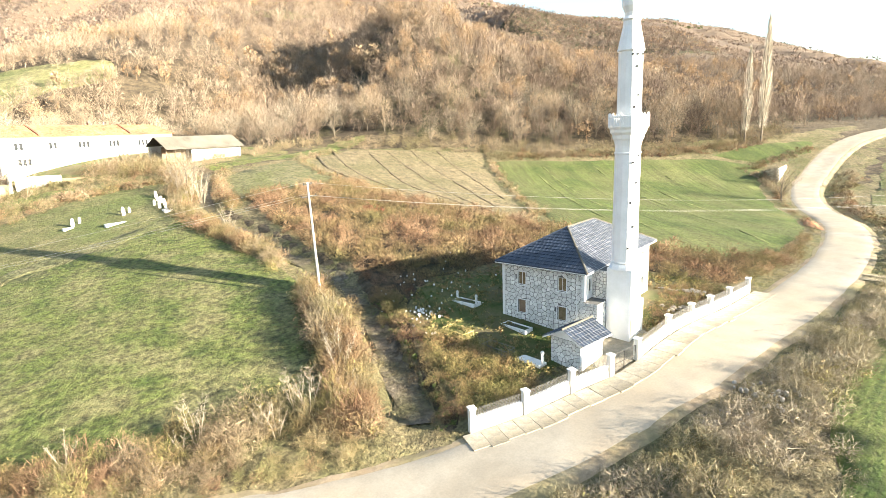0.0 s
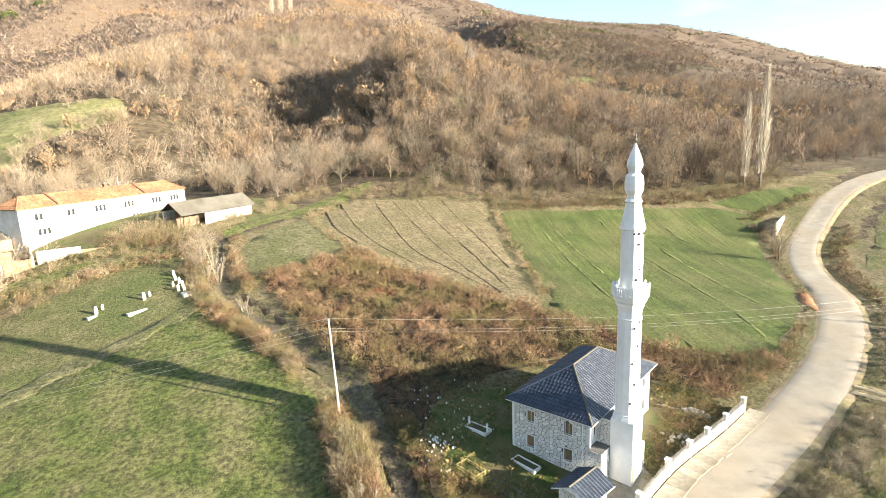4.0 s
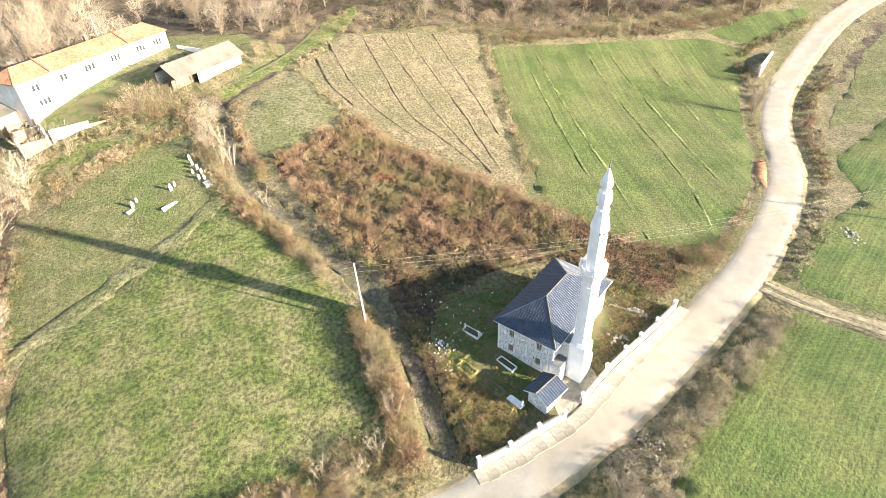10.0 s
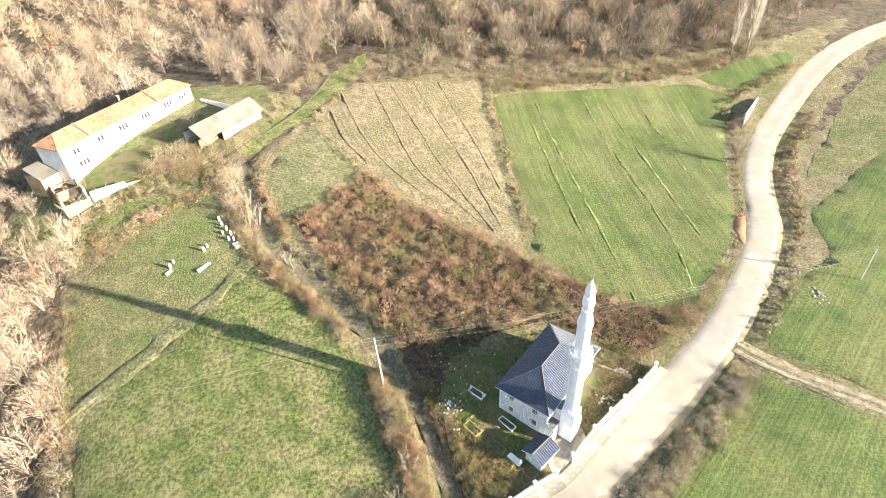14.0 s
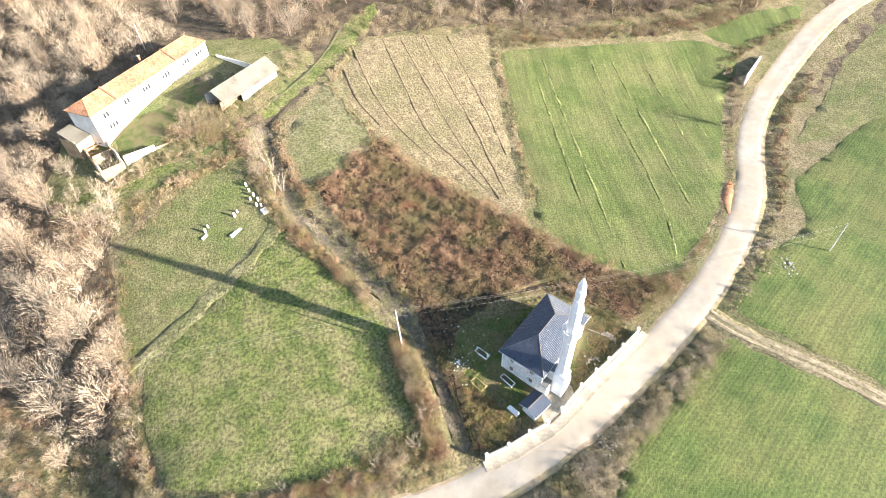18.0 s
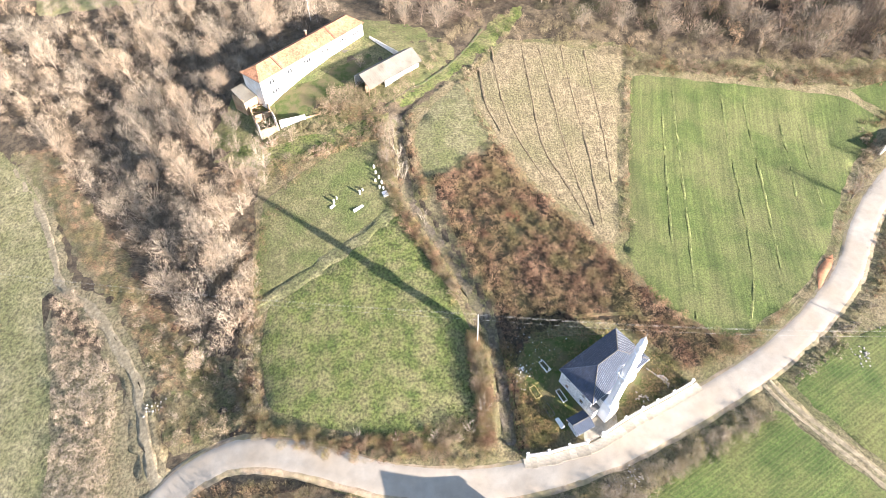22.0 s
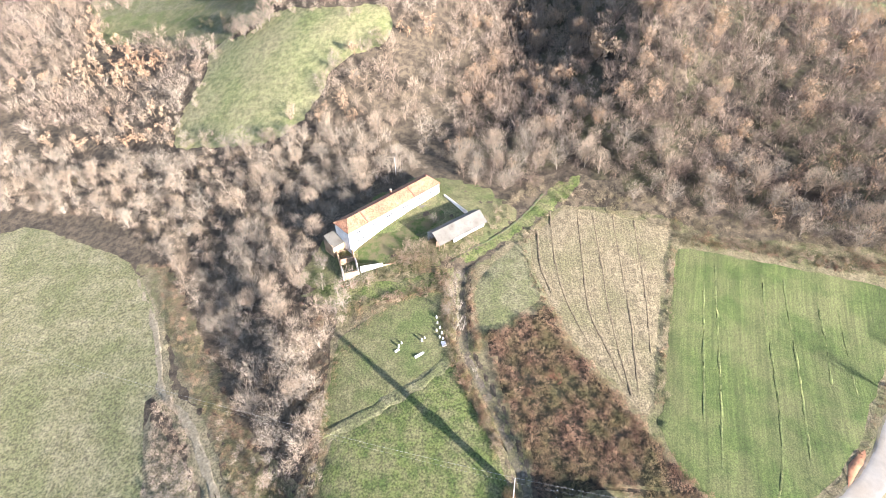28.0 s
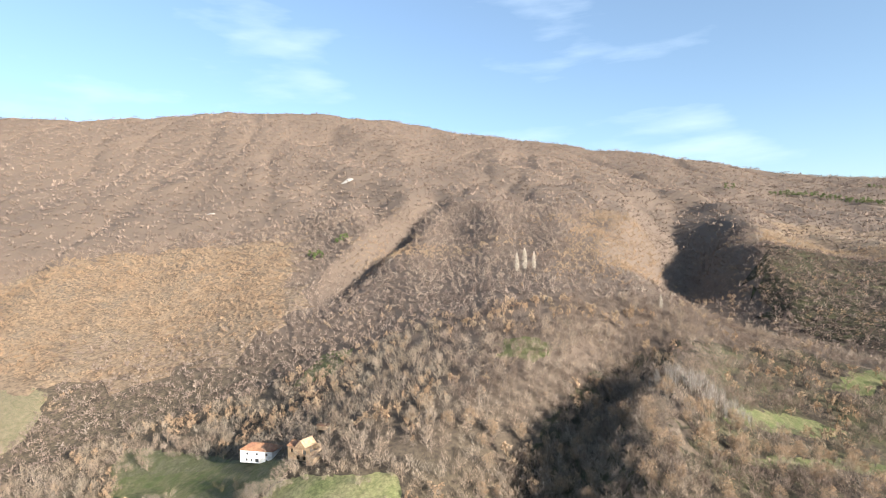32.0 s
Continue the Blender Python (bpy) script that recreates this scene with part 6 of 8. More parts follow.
part("wall_panel", boxed(-8, -0.25, -2.0, 8, 0.25, 2.6, 0.05), M_WALLPAINT, rw)
drape("earth_bank", [(67, 28.5), (75, 35.5), (77, 40), (70, 35)], M_REDSOIL, "bare reddish earth bank at the field edge", "bank", up=0.5, step=2)
drape("house_yard", [(-70, -7), (-59, -9), (-49, -12.3), (-34, -15.5), (-21, -16), (-12, -16.5), (-12, -30), (-46, -34), (-68, -26)], M_EARTH, "bare brown earth round the roadside house", "yard", up=0.25, step=3)
drape("farm_yard", [(-82, 110), (-64, 120), (-50, 130), (-47, 124), (-58, 112), (-66, 104), (-79, 100)], M_SHADEGRASS, "green grass in the farm yard", "grass", up=0.15, step=3)


# ---- poles and wires ----
def power_pole(x, y, h, label, lean=(0, 0)):
    p = thing("power_pole", pose(x, y, gz(x, y), lean[0], lean[1], 20), label, "pole", "power poles")
    part("mast", lathe([(0.17, -0.5), (0.10, h)], 10), M_POLE, p)
    part("crossarm", boxed(-0.9, -0.05, h - 1.6, 0.9, 0.05, h - 1.5), M_IRON, p)
    part("top_arm", boxed(-0.5, -0.05, h - 0.25, 0.5, 0.05, h - 0.15), M_IRON, p)
    for xx, z in ((-0.85, h - 1.5), (0.85, h - 1.5), (-0.45, h - 0.15), (0.45, h - 0.15)):
        part("insulator", lathe([(0.04, z), (0.07, z + 0.08), (0.03, z + 0.18)], 7), M_DARKGLASS, p).location = (xx, 0, 0)
    return Vector((x, y, gz(x, y) + h - 0.1)) + Vector((lean[1] * 0.22, -lean[0] * 0.22, 0))


tops = [power_pole(-25.9, 20.7, 13.6, "tall pale concrete power pole beside the lane", (2.4, -3.0)), power_pole(80, 8.7, 9.5, "pale concrete power pole in the valley field"), power_pole(-70, 152, 8.5, "concrete power pole behind the farmhouse"), power_pole(-318, 112, 9.0, "concrete power pole beyond the meadow")]


def wire(a, b, sag, off):
    cu = bpy.data.curves.new("wire", "CURVE")
    cu.dimensions, cu.bevel_depth, cu.bevel_resolution = "3D", 0.011, 0
    sp = cu.splines.new("POLY")
    sp.points.add(16)
    for i in range(17):
        s = i / 16
        p = a.lerp(b, s) + Vector((off[0], off[1], off[2] - 4 * sag * s * (1 - s)))
        sp.points[i].co = (*p, 1)
    cu.materials.append(M_WIRE)
    return tagged(new("wire", cu), "thin sagging overhead power wire", "wire", "overhead wires")


for off in ((0.3, -0.7, -1.3), (-0.3, 0.7, -1.3), (0, 0, 0.1)):
    wire(tops[0], tops[1], 2.2, off)
    wire(tops[0], tops[3], 9.0, off)
# ---- plants ----
RNG = np.random.default_rng(7)


def slivers(a, b, width, rng):
    """Thin three-cornered blades from points a to points b."""
    d = b - a
    across = np.cross(d, rng.normal(size=d.shape))
    across /= np.linalg.norm(across, axis=1)[:, None] + 1e-9
    w = across * np.asarray(width).reshape(-1, 1) / 2
    v = np.stack([a - w, a + w, b], 1).reshape(-1, 3)
    return v, np.arange(len(v)).reshape(-1, 3)


def twig_crown(rng, count, radius, height, base, length, width, up=0.6, fork=0.35):
    """Twigs filling a loose crown: most start near the limbs and point up and outward."""
    u = rng.normal(size=(count, 3))
    u /= np.linalg.norm(u, axis=1)[:, None]
    lobes = rng.normal(size=(5, 3))
    lobes /= np.linalg.norm(lobes, axis=1)[:, None]
    swell = 0.72 + 0.4 * np.clip((u @ lobes.T).max(1), 0, 1)
    r = rng.uniform(0.15, 1, count) ** 0.5 * swell
    c = u * r[:, None] * [radius, radius, height / 2]
    c[:, 2] += base + height / 2
    d = u * [1, 1, 0.7] + [0, 0, up] + fork * rng.normal(size=(count, 3))
    d /= np.linalg.norm(d, axis=1)[:, None]
    ln = length * rng.uniform(0.5, 1.3, count)
    return slivers(c - d * ln[:, None] / 2, c + d * ln[:, None] / 2, width * rng.uniform(0.6, 1.4, count), rng)


def leaf_crown(rng, count, radius, height, base, size):
    """Small leaves in clumps on a crown."""
    heads = rng.normal(size=(max(4, count // 14), 3))
    heads /= np.linalg.norm(heads, axis=1)[:, None]
    heads *= rng.uniform(0.45, 1.0, (len(heads), 1)) * [radius, radius, height / 2]
    c = heads[rng.integers(0, len(heads), count)] + rng.normal(size=(count, 3)) * radius * 0.17
    c[:, 2] += base + height / 2
    a, b = rng.normal(size=(2, count, 3))
    s = size * rng.uniform(0.6, 1.4, (count, 1))
    a, b = a / np.linalg.norm(a, axis=1)[:, None] * s, b / np.linalg.norm(b, axis=1)[:, None] * s
    return np.stack([c - a / 2, c + a / 2, c + b], 1).reshape(-1, 3), np.arange(3 * count).reshape(-1, 3)


def boughs(rng, count, radius, height, base, width):
    """Long pale limbs that fan up and out from a trunk, as crossed blades."""
    t = rng.uniform(0, 2 * np.pi, count)
    z0 = base + rng.uniform(0.0, 0.45, count) * height
    a = np.stack([0.1 * np.cos(t), 0.1 * np.sin(t), z0], 1)
    reach = radius * rng.uniform(0.35, 1.0, count)
    b = np.stack([reach * np.cos(t), reach * np.sin(t), z0 + height * rng.uniform(0.3, 0.6, count)], 1)
    w = width * rng.uniform(0.7, 1.3, count)
    return merged(slivers(a, b, w, rng), slivers(a, b, w, rng))


def limb_rods(rng, height, limbs, spread, r0, lean=0.05, sides=5):
    """A tapered trunk with rising limbs, as one bmesh."""
    bm = bmesh.new()
    p, top = Vector((0, 0, -0.3)), Vector((rng.normal() * lean * height, rng.normal() * lean * height, height * 0.62))
    mid = p.lerp(top, 0.5) + Vector((rng.normal(), rng.normal(), 0)) * 0.03 * height
    rod(bm, p, mid, r0, sides, r0 * 0.75)
    rod(bm, mid, top, r0 * 0.75, sides, r0 * 0.35)
    for k in range(limbs):
        s = 0.3 + 0.65 * k / limbs
        a = p.lerp(mid, s * 2) if s < 0.5 else mid.lerp(top, s * 2 - 1)
        t = 2.4 * k + rng.uniform(0, 1)
        reach = spread * rng.uniform(0.6, 1.0) * (1.1 - 0.4 * s)
        b = a + Vector((math.cos(t) * reach, math.sin(t) * reach, height * rng.uniform(0.2, 0.34)))
        rod(bm, a, b, r0 * 0.42 * (1.1 - 0.5 * s), 4, r0 * 0.10)
        for q in (0.45, 0.75):
            t2, a2 = t + rng.uniform(-1.2, 1.2), a.lerp(b, q)
            rod(bm, a2, a2 + Vector((math.cos(t2) * reach * 0.45, math.sin(t2) * reach * 0.45, height * 0.16)), r0 * 0.16, 3, r0 * 0.05)
    return bm


def tree_model(name, rng, height, radius, twigs, tw_len, tw_w, bark, twig, label, leaf=None, leaves=0, limbs=7, up=0.6):
    """One tree: a tapered trunk with limbs, and a crown of fine twigs (and withered leaves)."""
    t = thing(name, pose(0, 0, -400), label, "tree")
    part("trunk", limb_rods(rng, height, limbs, radius * 0.8, 0.014 * height + 0.025), bark, t)
    v, f = merged(twig_crown(rng, twigs, radius, height * 0.78, height * 0.2, tw_len, tw_w, up=up), boughs(rng, 44, radius, height * 0.8, height * 0.1, 0.06))
    soup("crown", v, f, twig, t)
    if leaves:
        v, f = leaf_crown(rng, leaves, radius * 0.95, height * 0.74, height * 0.22, 0.34)
        soup("leaves", v, f, leaf, t, "clinging withered brown leaves")
    return t


def poplar_model(rng, height):
    t = thing("poplar_tree", pose(0, 0, -400), "tall slender bare poplar with pale upright twigs", "tree")
    bm = bmesh.new()
    rod(bm, (0, 0, -0.4), (0, 0, height * 0.95), 0.26, 6, 0.04)
    part("trunk", bm, M_BARK, t)
    n = 900
    z = rng.uniform(0.12, 1.0, n) * height
    w = 1.9 * np.sin(np.clip((z / height) * 1.05, 0, 1) * np.pi) ** 0.6 * (1.15 - 0.5 * z / height)
    a = rng.uniform(0, 2 * np.pi, n)
    r = w * rng.uniform(0.0, 0.8, n)
    p = np.stack([r * np.cos(a), r * np.sin(a), z], 1)
    d = np.stack([0.25 * np.cos(a), 0.25 * np.sin(a), np.ones(n)], 1)
    v, f = slivers(p, p + d * rng.uniform(1.2, 2.8, (n, 1)), 0.10 * rng.uniform(0.6, 1.4, n), rng)
    soup("crown", v, f, M_POPLAR, t)
    return t


def scatter(poly, spacing, rng, avoid=(), jitter=0.9):
    """Loose points inside an outline, clear of the outlines in avoid."""
    xs, ys = [p[0] for p in poly], [p[1] for p in poly]
    gx, gy = np.meshgrid(np.arange(min(xs), max(xs), spacing), np.arange(min(ys), max(ys), spacing))
    gx = gx.ravel() + rng.uniform(-0.5, 0.5, gx.size) * spacing * jitter
    gy = gy.ravel() + rng.uniform(-0.5, 0.5, gy.size) * spacing * jitter
    ok = inside(gx, gy, list(poly))
    for a in avoid:
        ok &= ~inside(gx, gy, list(a))
    return np.stack([gx[ok], gy[ok]], 1)


def along(pts, width, spacing, rng):
    """Loose points in a band along a line."""
    c = centreline(pts, spacing)
    d = np.gradient(c, axis=0)
    d /= np.linalg.norm(d, axis=1)[:, None]
    out = []
    for k in range(max(1, int(round(width / spacing)))):
        off = rng.uniform(-0.5, 0.5, (len(c), 1)) * width
        out.append(c + np.stack([-d[:, 1], d[:, 0]], 1) * off + rng.normal(size=c.shape) * spacing * 0.3)
    return np.concatenate(out)


def clear_of_roads(p, gap=4.6):
    ok = np.ones(len(p), bool)
    for line, g in ((ROAD_LINE, gap), (LANE, 1.6)):
        c = centreline(line, 3.0)
        d = np.min(np.hypot(p[:, None, 0] - c[None, :, 0], p[:, None, 1] - c[None, :, 1]), axis=1)
        ok &= d > g
    return p[ok]


def mass(name, spots, models, scale, material, label, category, rng, sink=0.15, squash=(0.8, 1.25)):
    """One object of many plants: copies of a few shapes turned and sized at random over the land."""
    if not len(spots):
        return None
    z = land(spots[:, 0], spots[:, 1]) - sink
    which = rng.integers(0, len(models), len(spots))
    verts, faces, base = [], [], 0
    for k, (mv, mf) in enumerate(models):
        s = spots[which == k]
        if not len(s):
            continue
        a = rng.uniform(0, 2 * np.pi, len(s))
        f = rng.uniform(*scale, len(s)) if isinstance(scale, tuple) else scale[which == k]
        h = f * rng.uniform(*squash, len(s))
        ca, sa = np.cos(a) * f, np.sin(a) * f
        x = mv[None, :, 0] * ca[:, None] - mv[None, :, 1] * sa[:, None] + s[:, None, 0]
        y = mv[None, :, 0] * sa[:, None] + mv[None, :, 1] * ca[:, None] + s[:, None, 1]
        w = mv[None, :, 2] * h[:, None] + z[which == k][:, None]
        verts.append(np.stack([x, y, w], -1).reshape(-1, 3))
        faces.append((mf[None] + (base + np.arange(len(s)) * len(mv))[:, None, None]).reshape(-1, 3))
        base += len(s) * len(mv)
    ob = soup(name, np.concatenate(verts), np.concatenate(faces), material)
    return tagged(ob, label, category, kind="stuff")


def merged(*pairs):
    vs, fs, n = [], [], 0
    for v, f in pairs:
        vs.append(v)
        fs.append(f + n)
        n += len(v)
    return np.concatenate(vs), np.concatenate(fs)


def stems(rng, height, r, count=3):
    """A few thin bare stems, as blades."""
    a = np.zeros((count, 3)) + rng.normal(size=(count, 3)) * [0.15, 0.15, 0]
    b = a + np.stack([rng.normal(size=count) * 0.12 * height, rng.normal(size=count) * 0.12 * height, np.full(count, height * 0.75)], 1)
    v1, f1 = slivers(a, b, np.full(count, r * 2), rng)
    v2, f2 = slivers(a, b, np.full(count, r * 2), rng)
    return merged((v1, f1), (v2, f2))


# shapes for the woods and thickets, in metres
BARE = [merged(twig_crown(RNG, 126, 2.8, 5.8, 0.3, 1.3, 0.105, up=0.8), boughs(RNG, 11, 2.7, 5.6, 0.3, 0.11), stems(RNG, 5.5, 0.09, 1)) for _ in range(5)]
OAK = [merged(leaf_crown(RNG, 100, 2.1, 4.4, 0.9, 0.55), twig_crown(RNG, 30, 2.1, 4.6, 1.0, 1.2, 0.08), stems(RNG, 5, 0.10)) for _ in range(4)]
FAR_BARE = [merged(twig_crown(RNG, 21, 3.5, 5.6, -0.2, 2.0, 0.62), stems(RNG, 5, 0.2, 1)) for _ in range(6)]
FAR_OAK = [merged(leaf_crown(RNG, 44, 3.0, 4.8, 0.0, 0.72), twig_crown(RNG, 5, 2.8, 5.0, -0.2, 1.6, 0.3)) for _ in range(6)]
VERY_FAR = [twig_crown(RNG, 11, 6.5, 6.5, -0.6, 3.6, 1.9) for _ in range(6)]
BUSH = [merged(leaf_crown(RNG, 90, 1.1, 1.5, -0.2, 0.23), twig_crown(RNG, 34, 1.15, 1.7, -0.15, 0.6, 0.05, up=0.45, fork=0.6)) for _ in range(5)]
FINE_BUSH = [merged(leaf_crown(RNG, 150, 1.1, 1.5, -0.2, 0.085), twig_crown(RNG, 210, 1.2, 1.8, -0.15, 0.65, 0.028, up=0.5, fork=0.7)) for _ in range(5)]
LEAFY = [leaf_crown(RNG, 130, 0.95, 1.4, -0.1, 0.12) for _ in range(4)]
THICKET = [merged(leaf_crown(RNG, 70, 1.9, 3.0, -0.2, 0.19), twig_crown(RNG, 120, 2.1, 3.6, -0.2, 0.95, 0.05, up=0.7), stems(RNG, 3.5, 0.05, 2)) for _ in range(5)]
FINE_BARE = [merged(twig_crown(RNG, 235, 2.9, 6.0, 0.2, 1.15, 0.046, up=0.8), boughs(RNG, 26, 2.9, 5.8, 0.2, 0.05), stems(RNG, 5.5, 0.05, 2)) for _ in range(6)]
STICKS = [merged(twig_crown(RNG, 70, 0.8, 2.9, 0.0, 1.0, 0.02, up=1.4, fork=0.5), stems(RNG, 3.2, 0.02, 4)) for _ in range(4)]
TUFT = [slivers(*(lambda p, d: (p, p + d))(np.concatenate([RNG.normal(size=(24, 2)) * 0.30, np.zeros((24, 1))], 1),
                                         np.concatenate([RNG.normal(size=(24, 2)) * 0.2, RNG.uniform(0.15, 0.48, (24, 1))], 1)), 0.02, RNG) for _ in range(4)]
HERB = [leaf_crown(RNG, 60, 0.6, 0.6, -0.1, 0.13) for _ in range(3)]

WEST_WOOD = [(-206, 150), (-163, 120), (-140, 84), (-121, 62), (-104, 42), (-97, 26), (-88, 28), (-83, 34), (-80, 42), (-86, 52), (-86, 74), (-78, 82), (-68, 92), (-90, 94), (-94, 112), (-92, 124), (-70, 146), (-54, 158), (-80, 180), (-110, 182), (-150, 178), (-200, 190), (-260, 200), (-330, 230), (-330, 170), (-230, 158)]
HILL_WOOD = [(-54, 160), (-40, 142), (-30, 136), (-8, 146), (4, 155), (30, 140), (60, 124), (110, 110), (150, 112), (200, 118), (300, 130), (420, 200), (440, 330), (330, 430), (150, 470), (0, 470), (-150, 450), (-330, 420), (-420, 330), (-330, 240), (-260, 205), (-200, 195), (-110, 186)]
BIRCH_TERRACE = [(120, 308), (154, 331), (178, 333), (198, 323), (172, 313), (135, 298), (105, 282)]
CLEAR = [(-22, 368), (8, 362), (22, 384), (6, 398), (-16, 392)]
CLEAR_2 = [(-196, 430), (-162, 424), (-150, 462), (-182, 478)]
EAST_LEA = [(215, 372), (238, 366), (272, 380), (302, 398), (262, 396), (236, 384)]
TERRACE_LOW = [(86, 243), (129, 268), (175, 289), (213, 288), (208, 280), (167, 272), (114, 249)]
clear = [GLADE, GLADE_UP, BIRCH_TERRACE, TERRACE_LOW, [(-290, 372), (-224, 340), (-165, 298), (-152, 284), (-160, 271), (-190, 270), (-225, 290), (-262, 316)]]

for shape, words in ((BIRCH_TERRACE, "green terrace among the birches"), (CLEAR, "small green clearing high on the slope"), (CLEAR_2, "grassy gap in the oak wood"), (EAST_LEA, "green lea on the far spur"), (TERRACE_LOW, "narrow grassy terrace on the hillside")):
    drape("clearing", shape, M_ROUGH, words, "meadow", up=0.3, step=5, wobble=4.0)
for shape in ([(-550, 992), (-538, 994), (-532, 1006), (-545, 1006)], [(-334, 1218), (-320, 1214), (-308, 1230), (-322, 1236)]):
    drape("rock_outcrop", shape, M_RUBBLE, "pale bare rock outcrop on the mountain", "rock", up=1.5, step=8, wobble=4.0, edge=6)
west = scatter(WEST_WOOD, 5.4, RNG, clear)
hill = scatter(HILL_WOOD, 6.6, RNG, clear)
keep = value_noise(hill[:, 0] / 22 + 3, hill[:, 1] / 22) > 0.17
thin = inside(hill[:, 0], hill[:, 1], CLEAR) | inside(hill[:, 0], hill[:, 1], CLEAR_2) | inside(hill[:, 0], hill[:, 1], EAST_LEA)
hill = hill[keep & ~(thin & (RNG.uniform(size=len(hill)) < 0.75))]
kind = value_noise(hill[:, 0] / 34 + 11, hill[:, 1] / 34 + 2) + 0.16 * RNG.normal(size=len(hill))
oak, bare_b = kind > 0.72, (kind > 0.4) & (kind <= 0.72)
FINE_OAK = [merged(leaf_crown(RNG, 170, 2.1, 4.4, 0.9, 0.3), twig_crown(RNG, 90, 2.1, 4.6, 1.0, 1.0, 0.07), stems(RNG, 5, 0.10)) for _ in range(4)]
foremost = hill[:, 1] < 200
mass("front_oaks", hill[oak & foremost], FINE_OAK, (1.0, 1.7), M_OAKLEAF, "oaks with withered leaves at the front of the wood", "wood", RNG)
mass("oak_wood", hill[oak & ~foremost], OAK, (0.9, 1.9), M_OAKLEAF, "wooded hillside of oaks holding withered orange leaves", "wood", RNG)
# the east side takes the umber twigs, shade included in their tone
east_side = hill[:, 0] > -22 - 25 * value_noise(hill[:, 0] / 30, hill[:, 1] / 30) - 0.12 * (hill[:, 1] - 200)
front = hill[:, 1] < 200
mass("front_wood", hill[bare_b & east_side & front], FINE_BARE, (1.0, 1.7), M_TWIG_UMBER, "brown bare trees at the front of the wood", "wood", RNG)
mass("umber_wood", hill[bare_b & east_side & ~front], BARE, (0.8, 1.95), M_TWIG_UMBER, "bare brown hillside wood, its twigs darkened for shade", "wood", RNG)
dell = scatter([(-46, 178), (-20, 176), (30, 172), (60, 200), (64, 262), (84, 390), (60, 380), (20, 300), (-28, 264)], 5.2, RNG)
mass("dell_wood", dell, BARE, (0.8, 1.7), M_TWIG_ASH, "dense dark bare trees in the shaded dell", "wood", RNG)
upper = scatter([(-40, 320), (-30, 400), (20, 440), (100, 480), (200, 490), (240, 420), (120, 400), (84, 385), (60, 380), (20, 300)], 5.8, RNG)
mass("upper_wood", upper, BARE, (0.6, 1.3), M_TWIG_UMBER, "close-grown bare trees above the shaded dell", "wood", RNG)
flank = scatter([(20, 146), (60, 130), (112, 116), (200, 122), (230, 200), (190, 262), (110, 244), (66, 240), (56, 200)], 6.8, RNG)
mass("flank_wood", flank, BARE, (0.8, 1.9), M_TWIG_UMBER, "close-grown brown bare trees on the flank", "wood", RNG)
mass("pale_front_wood", hill[~oak & ~bare_b & front], FINE_BARE, (0.8, 1.8), M_TWIG_ASH, "pale bare trees behind the farm", "wood", RNG)
mass("brown_front_wood", hill[bare_b & ~east_side & front], FINE_BARE, (0.9, 1.6), M_TWIG_BROWN, "bare brown trees behind the farm", "wood", RNG)
mass("brown_wood", hill[bare_b & ~east_side & ~front], BARE, (0.8, 1.95), M_TWIG_BROWN, "bare brown winter wood on the hillside", "wood", RNG)
mass("grey_wood", hill[~oak & ~bare_b & ~front], BARE, (0.8, 1.95), M_TWIG_ASH, "bare grey winter wood on the hillside", "wood", RNG)
kw = value_noise(west[:, 0] / 14 + 1, west[:, 1] / 14 + 8) + 0.2 * RNG.normal(size=len(west))
mass("stream_wood", west[kw > 0.45], FINE_BARE, (0.7, 1.6), M_TWIG_GREY, "tangled bare grey trees in the stream hollow", "wood", RNG)
under = scatter(WEST_WOOD, 5.2, RNG, clear)
mass("stream_scrub", under[value_noise(under[:, 0] / 9, under[:, 1] / 9) > 0.66], THICKET, (0.5, 0.95), M_BRAMBLE, "russet undergrowth below the bare trees", "thicket", RNG)
mass("stream_brush", under[value_noise(under[:, 0] / 9, under[:, 1] / 9) < 0.66], THICKET, (0.5, 1.1), M_TWIG_BROWN, "tan brush below the bare trees", "thicket", RNG)
mass("stream_thicket", west[kw <= 0.45], THICKET, (0.9, 1.5), M_TWIG_BROWN, "brown thicket among the bare trees", "wood", RNG)


rim = along(GLADE[3:] + GLADE[:3], 13, 6.0, RNG)
mass("clearing_edge_trees", rim, BARE, (0.45, 1.15), M_TWIG_BROWN, "ragged fringe of bare trees round the clearings", "wood", RNG)


def far_band(r0, r1, spacing, bear0, bear1):
    out = []
    r = r0
    while r < r1:
        n = int(np.radians(bear1 - bear0) * r / spacing)
        b = np.radians(bear0 + (bear1 - bear0) * (np.arange(n) + RNG.uniform(0, 1, n)) / n)
        rr = r + RNG.uniform(-0.5, 0.5, n) * spacing
        out.append(np.stack([-40 + rr * np.sin(b), -46 + rr * np.cos(b)], 1))
        r += spacing
    return np.concatenate(out)


mid = np.concatenate([far_band(455, 1050, 7.4, -48, 42), far_band(455, 1050, 11.5, 42, 64)])
mid = mid[~inside(mid[:, 0], mid[:, 1], HILL_WOOD)]
bare_lea = inside(mid[:, 0], mid[:, 1], [(-520, 500), (-450, 470), (-425, 400), (-470, 380), (-560, 440)])
mid = mid[~bare_lea]
km = value_noise(mid[:, 0] / 90 + 4, mid[:, 1] / 90 + 6) + 0.12 * RNG.normal(size=len(mid))
rusty = inside(mid[:, 0], mid[:, 1], [(-760, 640), (-540, 470), (-364, 500), (-250, 560), (-330, 850), (-522, 830), (-640, 760)])
rusty |= inside(mid[:, 0], mid[:, 1], [(120, 560), (86, 700), (190, 960), (250, 980), (262, 850), (190, 640), (160, 560)])
